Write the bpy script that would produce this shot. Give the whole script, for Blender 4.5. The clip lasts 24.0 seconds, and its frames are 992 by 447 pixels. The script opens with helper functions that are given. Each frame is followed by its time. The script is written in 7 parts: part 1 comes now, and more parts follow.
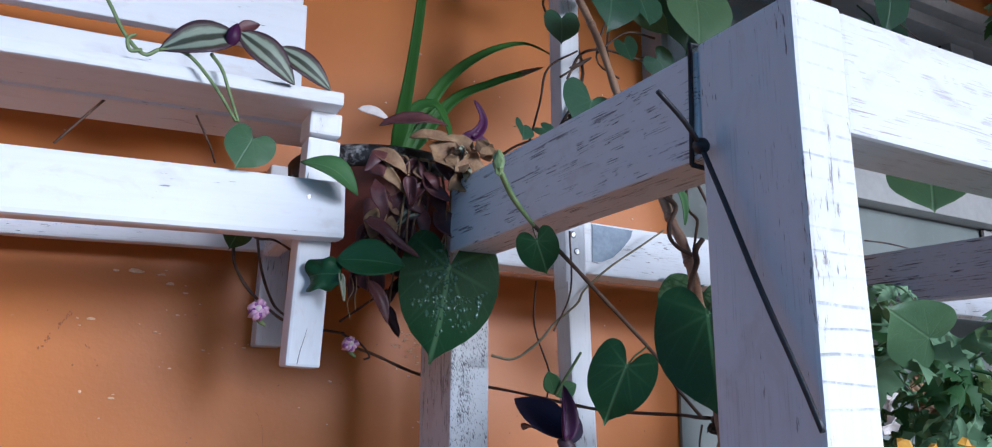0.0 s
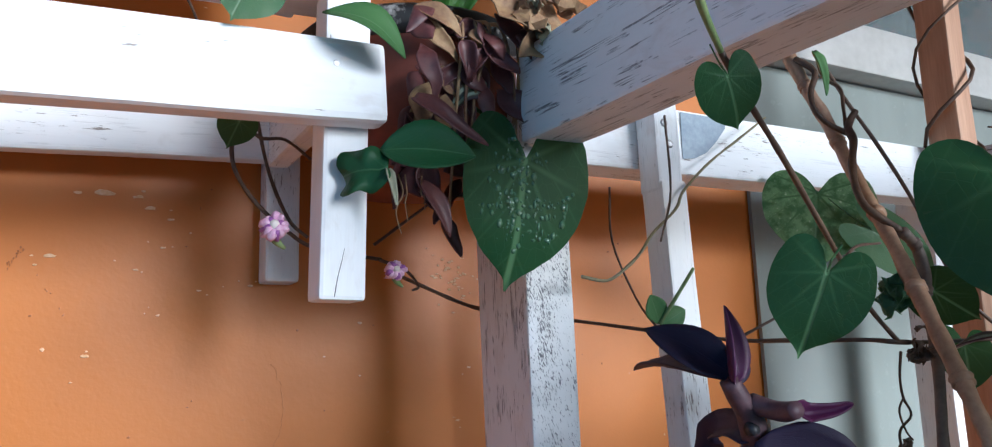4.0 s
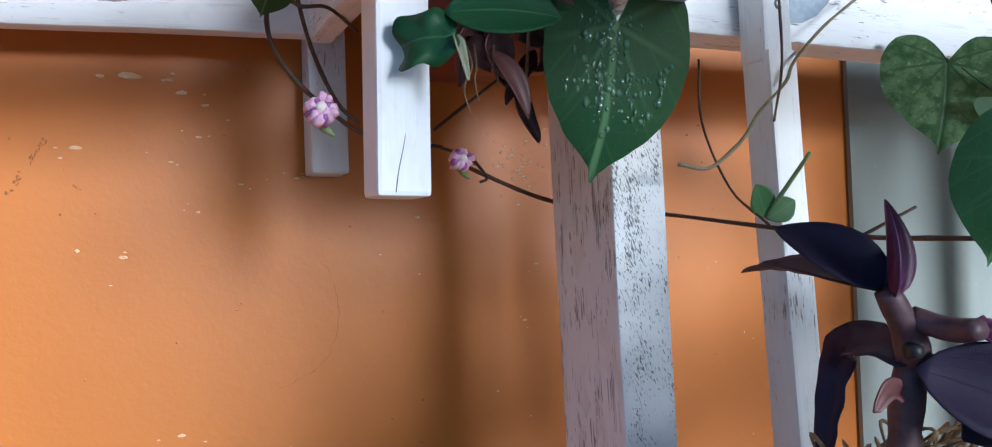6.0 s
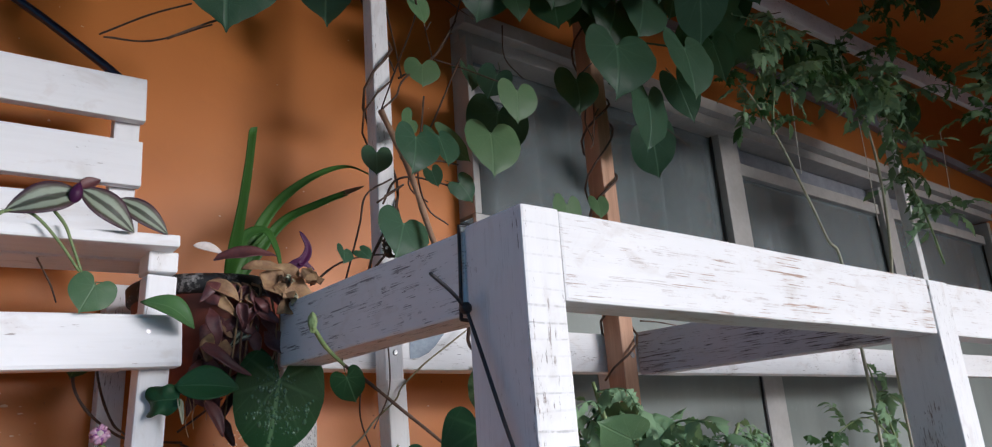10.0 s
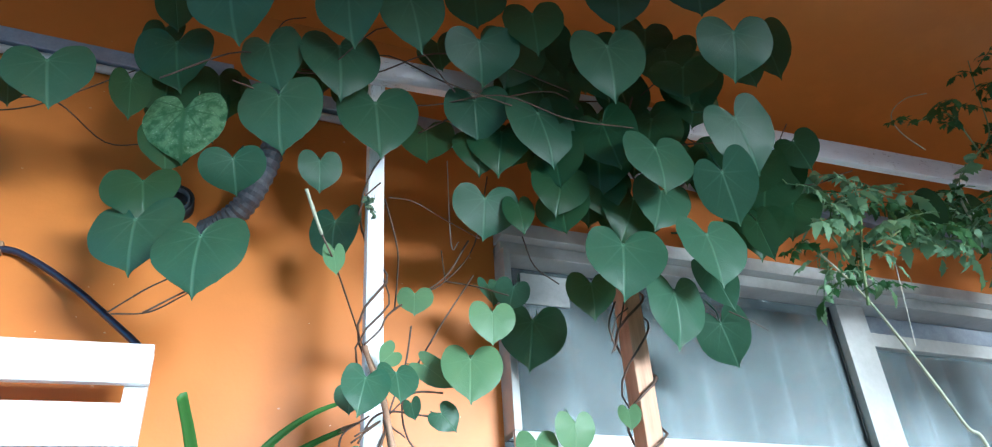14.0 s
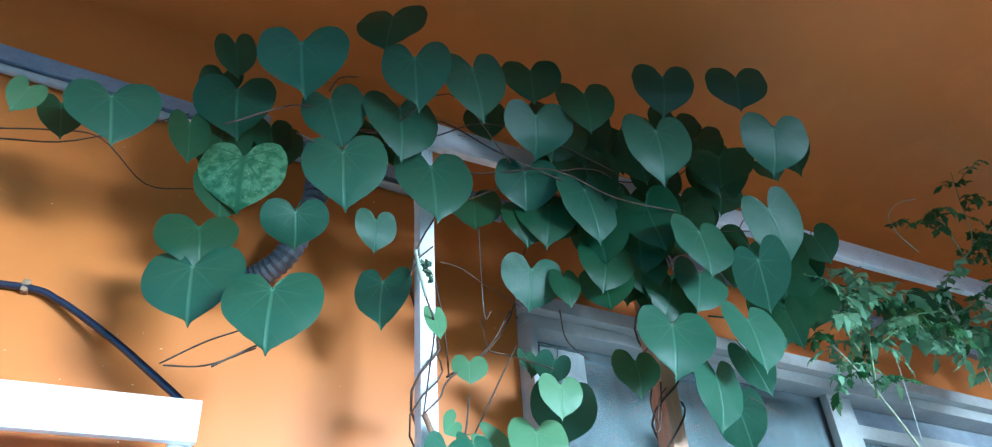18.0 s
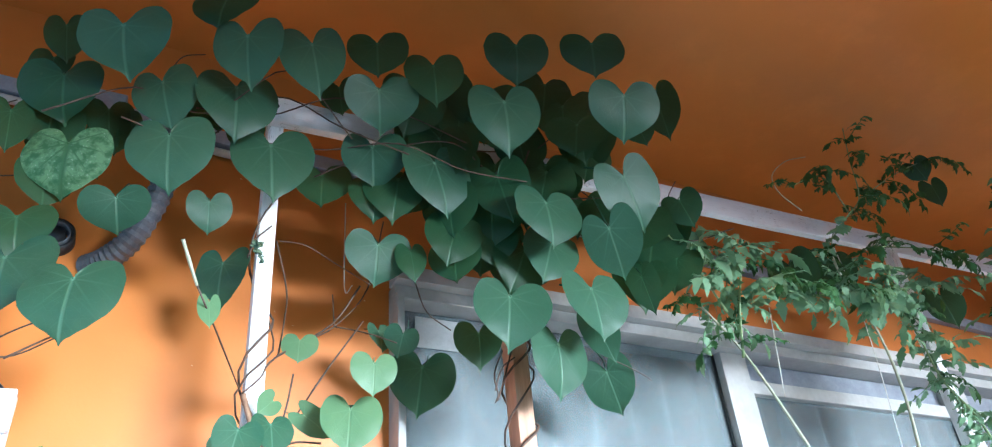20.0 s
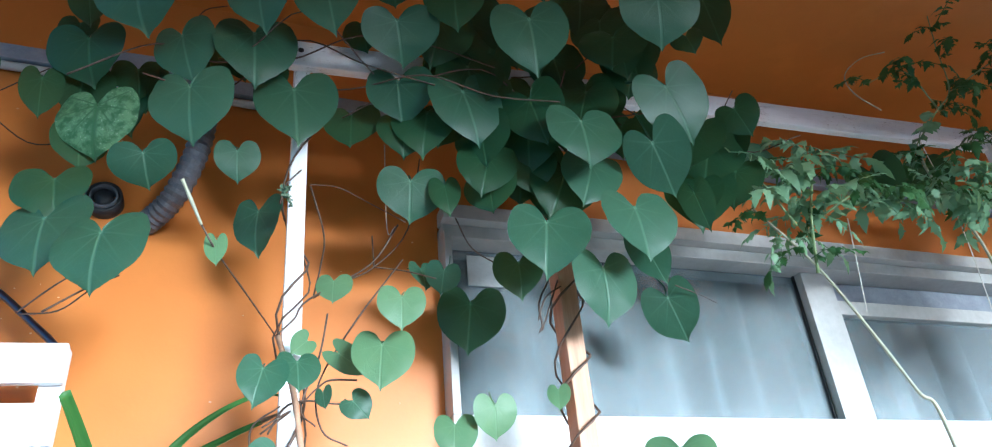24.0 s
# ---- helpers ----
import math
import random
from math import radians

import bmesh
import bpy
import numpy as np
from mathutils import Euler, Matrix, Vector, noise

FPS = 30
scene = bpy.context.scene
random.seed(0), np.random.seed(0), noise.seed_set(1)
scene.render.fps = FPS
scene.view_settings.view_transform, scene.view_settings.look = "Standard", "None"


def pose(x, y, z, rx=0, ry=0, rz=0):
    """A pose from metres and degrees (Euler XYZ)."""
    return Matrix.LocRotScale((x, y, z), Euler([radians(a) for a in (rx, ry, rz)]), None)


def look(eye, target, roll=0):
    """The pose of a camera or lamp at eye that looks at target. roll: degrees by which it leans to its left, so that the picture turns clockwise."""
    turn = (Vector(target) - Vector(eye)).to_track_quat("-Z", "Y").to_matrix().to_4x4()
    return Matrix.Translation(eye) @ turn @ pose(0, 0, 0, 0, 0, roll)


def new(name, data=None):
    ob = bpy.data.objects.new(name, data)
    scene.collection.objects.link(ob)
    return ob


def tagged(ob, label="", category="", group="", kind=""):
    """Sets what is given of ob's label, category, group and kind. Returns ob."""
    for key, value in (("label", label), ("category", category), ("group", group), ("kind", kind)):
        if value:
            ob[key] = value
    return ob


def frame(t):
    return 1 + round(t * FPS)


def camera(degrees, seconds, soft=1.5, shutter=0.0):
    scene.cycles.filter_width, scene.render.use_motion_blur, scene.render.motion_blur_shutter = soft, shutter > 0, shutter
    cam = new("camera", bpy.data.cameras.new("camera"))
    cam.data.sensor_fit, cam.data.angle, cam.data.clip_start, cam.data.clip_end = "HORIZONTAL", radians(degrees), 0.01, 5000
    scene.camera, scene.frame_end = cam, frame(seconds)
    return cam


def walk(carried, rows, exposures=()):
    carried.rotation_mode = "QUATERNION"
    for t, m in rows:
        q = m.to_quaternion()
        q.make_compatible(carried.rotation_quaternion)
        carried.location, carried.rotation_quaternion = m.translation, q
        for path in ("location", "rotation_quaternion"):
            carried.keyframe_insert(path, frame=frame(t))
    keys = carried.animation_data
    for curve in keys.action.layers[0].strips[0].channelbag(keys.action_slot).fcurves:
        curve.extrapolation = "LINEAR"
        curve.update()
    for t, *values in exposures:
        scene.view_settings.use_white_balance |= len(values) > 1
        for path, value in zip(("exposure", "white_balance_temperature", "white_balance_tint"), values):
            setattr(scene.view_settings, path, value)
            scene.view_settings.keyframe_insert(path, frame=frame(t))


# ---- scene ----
cam = camera(66.9, 24.0, soft=1.15)
PATH = [
    (0, (0.344, 0.312, 1.256), (1.229, 2.044, 1.724), 0.9),
    (0.5, (0.291, 0.451, 1.255), (1.328, 2.113, 1.657), 0.4),
    (1, (0.324, 0.486, 1.253), (1.231, 2.235, 1.597), -0.6),
    (1.5, (0.35, 0.504, 1.251), (1.199, 2.281, 1.597), -1.5),
    (3.5, (0.362, 0.533, 1.252), (1.319, 2.257, 1.589), -2.0),
    (4, (0.361, 0.529, 1.253), (1.298, 2.267, 1.575), -1.9),
    (4.5, (0.362, 0.568, 1.264), (1.296, 2.329, 1.424), -1.2),
    (5, (0.366, 0.604, 1.259), (1.267, 2.389, 1.288), -1.0),
    (5.5, (0.367, 0.617, 1.262), (1.234, 2.419, 1.303), -2.3),
    (6, (0.375, 0.615, 1.264), (1.217, 2.429, 1.288), -2.3),
    (6.5, (0.373, 0.571, 1.256), (1.172, 2.402, 1.354), -2.6),
    (7, (0.376, 0.558, 1.253), (1.119, 2.405, 1.441), -4.2),
    (7.5, (0.395, 0.556, 1.252), (1.101, 2.419, 1.429), -5.1),
    (8, (0.407, 0.518, 1.262), (1.096, 2.384, 1.473), -5.6),
    (8.5, (0.396, 0.4, 1.281), (1.06, 2.253, 1.637), -5.4),
    (9, (0.394, 0.277, 1.291), (1.201, 2.043, 1.773), -4.0),
    (9.5, (0.313, 0.182, 1.294), (1.38, 1.789, 1.822), -4.3),
    (10, (0.288, 0.148, 1.301), (1.501, 1.632, 1.871), -3.9),
    (10.3, (0.385, 0.088, 1.314), (1.528, 1.578, 2.002), -4.5),
    (10.5, (0.478, 0.035, 1.328), (1.482, 1.565, 2.135), -3.7),
    (12.5, (0.851, -0.079, 1.342), (1.593, 1.533, 2.263), -9.7),
    (13, (0.778, -0.057, 1.35), (1.391, 1.584, 2.317), -7.4),
    (13.5, (0.673, -0.049, 1.352), (1.246, 1.574, 2.37), -4.6),
    (14, (0.592, -0.031, 1.35), (1.249, 1.552, 2.381), -3.6),
    (14.5, (0.597, -0.032, 1.357), (1.382, 1.488, 2.392), -4.7),
    (15, (0.656, -0.047, 1.354), (1.445, 1.478, 2.38), -7.2),
    (15.5, (0.717, -0.038, 1.351), (1.578, 1.475, 2.336), -8.6),
    (16, (0.74, -0.04, 1.344), (1.663, 1.451, 2.307), -8.5),
    (16.5, (0.709, -0.042, 1.358), (1.474, 1.503, 2.372), -7.3),
    (17, (0.588, -0.009, 1.355), (1.226, 1.534, 2.455), -4.2),
    (17.5, (0.443, 0.072, 1.345), (1.191, 1.548, 2.468), -3.7),
    (18, (0.389, 0.056, 1.359), (1.192, 1.461, 2.536), -3.5),
    (18.5, (0.444, -0.008, 1.362), (1.354, 1.334, 2.532), -4.9),
    (20.5, (0.73, -0.104, 1.369), (1.548, 1.382, 2.429), -5.6),
    (21, (0.84, -0.12, 1.366), (1.719, 1.338, 2.417), -8.5),
    (21.5, (0.848, -0.105, 1.367), (1.641, 1.39, 2.433), -8.6),
    (22, (0.8, -0.09, 1.375), (1.443, 1.446, 2.481), -7.8),
    (22.5, (0.768, -0.117, 1.379), (1.427, 1.402, 2.501), -7.4),
    (23, (0.745, -0.134, 1.37), (1.367, 1.399, 2.493), -6.2),
    (23.5, (0.759, -0.102, 1.358), (1.356, 1.502, 2.393), -5.1),
    (24, (0.753, -0.062, 1.347), (1.368, 1.558, 2.345), -5.3),
]
EXPOSURES = [(0.0, 0.55, 5030, 14), (1.0, 0.85, 5180, 10), (4.0, 1.05, 5280, 8), (5.0, 1.2, 5280, 10), (6.0, 1.15, 5180, 7), (7.0, 1.0, 4980, 6), (8.0, 1.05, 4980, 6), (9.0, 0.5, 5280, 11), (9.5, 0.3, 5700, 15), (10.0, 0.4, 5800, 15), (10.5, 0.85, 5380, 8),
             (12.5, 2.05, 5080, 4), (14.0, 2.35, 4880, -1), (16.0, 2.7, 4780, 1), (17.0, 2.7, 4680, -2), (18.0, 2.58, 4200, -8), (18.5, 2.6, 4380, -5), (20.5, 2.8, 5030, 4), (21.0, 2.8, 5080, 4), (22.0, 3.28, 5030, 4), (23.0, 3.3, 4930, 2), (24.0, 2.5, 4880, 2)]
walk(cam, [(t, look(eye, target, roll)) for t, eye, target, roll in PATH], EXPOSURES)

# ---- daylight: hazy sky and a veiled low sun, from the porch's open front ----
SUN_EL, SUN_AZ = 8.5, 22.0          # height; degrees towards +x from straight out of the wall
world = bpy.data.worlds.new("hazy_sky")
scene.world = world
world.use_nodes = True
wn = world.node_tree
wn.nodes.clear()
sky = wn.nodes.new("ShaderNodeTexSky")
sky.sky_type, sky.sun_disc = "NISHITA", False
sky.sun_elevation, sky.sun_rotation = radians(SUN_EL), radians(180 - SUN_AZ)
sky.dust_density, sky.air_density, sky.ozone_density = 0.4, 1.5, 6.0
bg = wn.nodes.new("ShaderNodeBackground")
bg.inputs["Strength"].default_value = 0.15
wout = wn.nodes.new("ShaderNodeOutputWorld")
wn.links.new(sky.outputs[0], bg.inputs["Color"])
wn.links.new(bg.outputs[0], wout.inputs["Surface"])
sun = new("sun", bpy.data.lights.new("sun", "SUN"))
sun.data.energy, sun.data.angle, sun.data.color = 3.1, radians(24), (1.0, 0.94, 0.86)
a, e = radians(SUN_AZ), radians(SUN_EL)
sun.matrix_world = look((math.sin(a) * math.cos(e), -math.cos(a) * math.cos(e), math.sin(e)), (0, 0, 0))

# ---- materials ----
def nodes_of(name):
    m = bpy.data.materials.new(name)
    m.use_nodes = True
    nt = m.node_tree
    return m, nt, nt.nodes["Principled BSDF"], nt.nodes["Material Output"]


def add(nt, kind, **values):
    n = nt.nodes.new(kind)
    for k, v in values.items():
        if k in n.inputs:
            n.inputs[k].default_value = v
    return n


def math_node(nt, op, a, b=None, c=None):
    n = nt.nodes.new("ShaderNodeMath")
    n.operation = op
    for i, v in enumerate((a, b, c)):
        if v is None:
            continue
        if isinstance(v, (int, float)):
            n.inputs[i].default_value = v
        else:
            nt.links.new(v, n.inputs[i])
    return n.outputs[0]


def ramp(nt, fac, stops):
    n = nt.nodes.new("ShaderNodeValToRGB")
    while len(n.color_ramp.elements) < len(stops):
        n.color_ramp.elements.new(0.5)
    for el, (p, col) in zip(n.color_ramp.elements, stops):
        el.position = p
        el.color = (*col, 1) if len(col) == 3 else col
    nt.links.new(fac, n.inputs[0])
    return n.outputs[0]


def mix(nt, fac, a, b, blend="MIX"):
    n = nt.nodes.new("ShaderNodeMix")
    n.data_type, n.blend_type = "RGBA", blend
    for sock, v in ((n.inputs[0], fac), (n.inputs[6], a), (n.inputs[7], b)):
        if isinstance(v, (int, float)):
            sock.default_value = v
        elif isinstance(v, tuple):
            sock.default_value = (*v, 1)
        else:
            nt.links.new(v, sock)
    return n.outputs[2]


def coords(nt, scale=(1, 1, 1), jitter=True, kind="Object"):
    """Object coordinates, scaled, shifted at random from object to object."""
    tc = nt.nodes.new("ShaderNodeTexCoord")
    mp = nt.nodes.new("ShaderNodeMapping")
    mp.inputs["Scale"].default_value = scale
    nt.links.new(tc.outputs[kind], mp.inputs["Vector"])
    if jitter:
        oi = nt.nodes.new("ShaderNodeObjectInfo")
        k = math_node(nt, "MULTIPLY", oi.outputs["Random"], 37.0)
        cb = nt.nodes.new("ShaderNodeCombineXYZ")
        for i in range(3):
            nt.links.new(k, cb.inputs[i])
        nt.links.new(cb.outputs[0], mp.inputs["Location"])
    return mp.outputs[0]


def tex_noise(nt, vec, scale, detail=4.0, rough=0.55, distortion=0.0):
    n = add(nt, "ShaderNodeTexNoise", Scale=scale, Detail=detail, Roughness=rough, Distortion=distortion)
    nt.links.new(vec, n.inputs["Vector"])
    return n.outputs[0]


def bump(nt, bsdf, height, strength, dist):
    b = add(nt, "ShaderNodeBump", Strength=strength, Distance=dist)
    nt.links.new(height, b.inputs["Height"])
    nt.links.new(b.outputs[0], bsdf.inputs["Normal"])


def white_paint(name, wear, sawn=False, tint=(0.84, 0.84, 0.84), under=((0.09, 0.085, 0.085), (0.26, 0.22, 0.20), (0.46, 0.40, 0.36)), cracks=0.0, run=60):
    """Thin white paint on rough lumber: worn along the grain (local x), dark in the cracks."""
    m, nt, p, out = nodes_of(name)
    v = coords(nt)
    grain = tex_noise(nt, coords(nt, (7, 110, 110)), 1.0, 5, 0.6)
    fleck = tex_noise(nt, coords(nt, (run, 520, 520)), 1.0, 4, 0.65)
    patch = tex_noise(nt, v, 9.0, 4, 0.6)
    wear_at = math_node(nt, "MULTIPLY", fleck, math_node(nt, "ADD", math_node(nt, "MULTIPLY", patch, 0.9), math_node(nt, "MULTIPLY", grain, 0.65)))
    mask = ramp(nt, wear_at, [(0.0, (0, 0, 0)), (0.52 - wear, (0, 0, 0)), (0.57 - wear, (1, 1, 1)), (1.0, (1, 1, 1))])
    stain = ramp(nt, patch, [(0.3, tint), (0.62, tuple(c * 0.97 for c in tint)), (0.85, (0.60, 0.57, 0.53))])
    streak = mix(nt, ramp(nt, grain, [(0.45, (0, 0, 0)), (0.8, (0.2, 0.2, 0.2))]), stain, (0.62, 0.61, 0.60))
    brush = ramp(nt, tex_noise(nt, coords(nt, (16, 30, 34)), 1.0, 4, 0.65, 0.6), [(0.56, (0, 0, 0)), (0.70, (0.28, 0.28, 0.28))])
    streak = mix(nt, brush, streak, (0.56, 0.49, 0.43))
    bare = ramp(nt, grain, [(0.35, under[0]), (0.55, under[1]), (0.8, under[2])])
    col = mix(nt, mask, streak, bare)
    height = math_node(nt, "SUBTRACT", math_node(nt, "MULTIPLY", grain, 0.5), math_node(nt, "MULTIPLY", mask, 0.6))
    if cracks:
        hair = tex_noise(nt, coords(nt, (5.0, 260, 260)), 1.0, 2, 0.5)
        line = ramp(nt, math_node(nt, "ABSOLUTE", math_node(nt, "SUBTRACT", hair, 0.5)), [(0.0, (1, 1, 1)), (0.012, (0.8, 0.8, 0.8)), (0.030, (0, 0, 0))])
        broken = ramp(nt, tex_noise(nt, coords(nt, (38, 90, 90)), 1.0, 4, 0.6), [(0.50, (0, 0, 0)), (0.58, (1, 1, 1))])
        line = math_node(nt, "MULTIPLY", math_node(nt, "MULTIPLY", line, broken), cracks)
        col = mix(nt, line, col, under[0])
        height = math_node(nt, "SUBTRACT", height, line)
    if sawn:
        w = add(nt, "ShaderNodeTexWave", Scale=23.0, Distortion=1.9, Detail=2.5, **{"Detail Scale": 2.0})
        w.bands_direction = "X"
        nt.links.new(coords(nt, (1, 0.2, 0.2)), w.inputs["Vector"])
        line = ramp(nt, w.outputs[1], [(0.0, (1, 1, 1)), (0.016, (0.8, 0.8, 0.8)), (0.050, (0, 0, 0))])
        broken = math_node(nt, "MULTIPLY", line, ramp(nt, tex_noise(nt, coords(nt, (1, 0.15, 0.15)), 30.0, 3), [(0.36, (0, 0, 0)), (0.50, (1, 1, 1))]))
        ragged = ramp(nt, tex_noise(nt, coords(nt, (90, 150, 150)), 1.0, 4, 0.65), [(0.40, (0.12, 0.12, 0.12)), (0.58, (1, 1, 1))])
        broken = math_node(nt, "MULTIPLY", broken, ragged)
        sep = nt.nodes.new("ShaderNodeSeparateXYZ")
        nt.links.new(nt.nodes.new("ShaderNodeTexCoord").outputs["Object"], sep.inputs[0])
        broken = math_node(nt, "MULTIPLY", broken, ramp(nt, sep.outputs[0], [(0.60, (1, 1, 1)), (0.70, (0.3, 0.3, 0.3))]))
        col = mix(nt, math_node(nt, "MULTIPLY", broken, 0.55), col, (0.16, 0.15, 0.145))
        height = math_node(nt, "SUBTRACT", height, math_node(nt, "MULTIPLY", broken, 0.8))
    nt.links.new(col, p.inputs["Base Color"])
    p.inputs["Roughness"].default_value = 0.62
    bump(nt, p, height, 0.55, 0.0012)
    return m


def flaking_paint(name):
    """White paint broken into small slanting flakes over dark lumber; local x up, y across."""
    m, nt, p, out = nodes_of(name)
    tc = nt.nodes.new("ShaderNodeTexCoord")
    turn = add(nt, "ShaderNodeMapping", Rotation=(0, 0, radians(20)))
    nt.links.new(tc.outputs["Object"], turn.inputs["Vector"])
    mp = add(nt, "ShaderNodeMapping", Scale=(240, 900, 900))
    nt.links.new(turn.outputs[0], mp.inputs["Vector"])
    flake = tex_noise(nt, mp.outputs[0], 1.0, 3, 0.6, 0.4)
    band = tex_noise(nt, coords(nt, (6, 60, 60)), 1.0, 4, 0.6)
    patch = tex_noise(nt, coords(nt), 26.0, 3, 0.6)
    at = math_node(nt, "ADD", math_node(nt, "MULTIPLY", flake, 0.54), math_node(nt, "ADD", math_node(nt, "MULTIPLY", band, 0.30), math_node(nt, "MULTIPLY", patch, 0.16)))
    mask = ramp(nt, at, [(0.0, (0, 0, 0)), (0.553, (0, 0, 0)), (0.580, (1, 1, 1)), (1.0, (1, 1, 1))])
    col = mix(nt, math_node(nt, "MULTIPLY", mask, 0.95), ramp(nt, patch, [(0.35, (0.84, 0.84, 0.84)), (0.75, (0.76, 0.76, 0.75))]), (0.15, 0.15, 0.17))
    nt.links.new(col, p.inputs["Base Color"])
    p.inputs["Roughness"].default_value = 0.6
    bump(nt, p, math_node(nt, "SUBTRACT", math_node(nt, "MULTIPLY", flake, 0.4), mask), 0.7, 0.0012)
    return m


def plaster(name, base, deep, specks=True):
    m, nt, p, out = nodes_of(name)
    v = coords(nt, jitter=False)
    big = tex_noise(nt, v, 1.6, 4, 0.55)
    mid = tex_noise(nt, v, 9.0, 5, 0.6)
    fine = tex_noise(nt, v, 160.0, 3, 0.6)
    col = mix(nt, ramp(nt, big, [(0.35, (0, 0, 0)), (0.7, (1, 1, 1))]), base, deep)
    col = mix(nt, ramp(nt, mid, [(0.5, (0, 0, 0)), (0.8, (0.35, 0.35, 0.35))]), col, tuple(min(1, c * 1.25) for c in base))
    if specks:
        vo = add(nt, "ShaderNodeTexVoronoi", Scale=26.0, Randomness=1.0)
        nt.links.new(coords(nt, (1, 1, 1.6), False), vo.inputs["Vector"])
        dot = ramp(nt, vo.outputs["Distance"], [(0.0, (1, 1, 1)), (0.05, (1, 1, 1)), (0.08, (0, 0, 0))])
        pick = ramp(nt, mid, [(0.60, (0, 0, 0)), (0.66, (1, 1, 1))])
        col = mix(nt, math_node(nt, "MULTIPLY", math_node(nt, "MULTIPLY", dot, pick), 0.7), col, (0.62, 0.46, 0.33))
        scuff = ramp(nt, tex_noise(nt, coords(nt, (1, 1, 4), False), 22.0, 5, 0.7), [(0.70, (0, 0, 0)), (0.78, (0.45, 0.45, 0.45))])
        col = mix(nt, scuff, col, (0.30, 0.13, 0.05))
    nt.links.new(col, p.inputs["Base Color"])
    p.inputs["Roughness"].default_value = 0.42
    p.inputs["Specular IOR Level"].default_value = 0.36
    bump(nt, p, math_node(nt, "ADD", math_node(nt, "MULTIPLY", fine, 0.18), mid), 0.22, 0.004)
    return m


def speckled(name, c1, c2, scale, rough=0.6, bump_d=0.001, metallic=0.0, stretch=(1, 1, 1), lo=0.35, hi=0.65):
    """A plain surface with grain at two scales."""
    m, nt, p, out = nodes_of(name)
    v = coords(nt, stretch)
    n1, n2 = tex_noise(nt, v, scale, 5, 0.6), tex_noise(nt, v, scale * 7, 3, 0.6)
    f = math_node(nt, "ADD", math_node(nt, "MULTIPLY", n1, 0.7), math_node(nt, "MULTIPLY", n2, 0.3))
    nt.links.new(ramp(nt, f, [(lo, c1), (hi, c2)]), p.inputs["Base Color"])
    p.inputs["Roughness"].default_value, p.inputs["Metallic"].default_value = rough, metallic
    bump(nt, p, f, 0.5, bump_d)
    return m


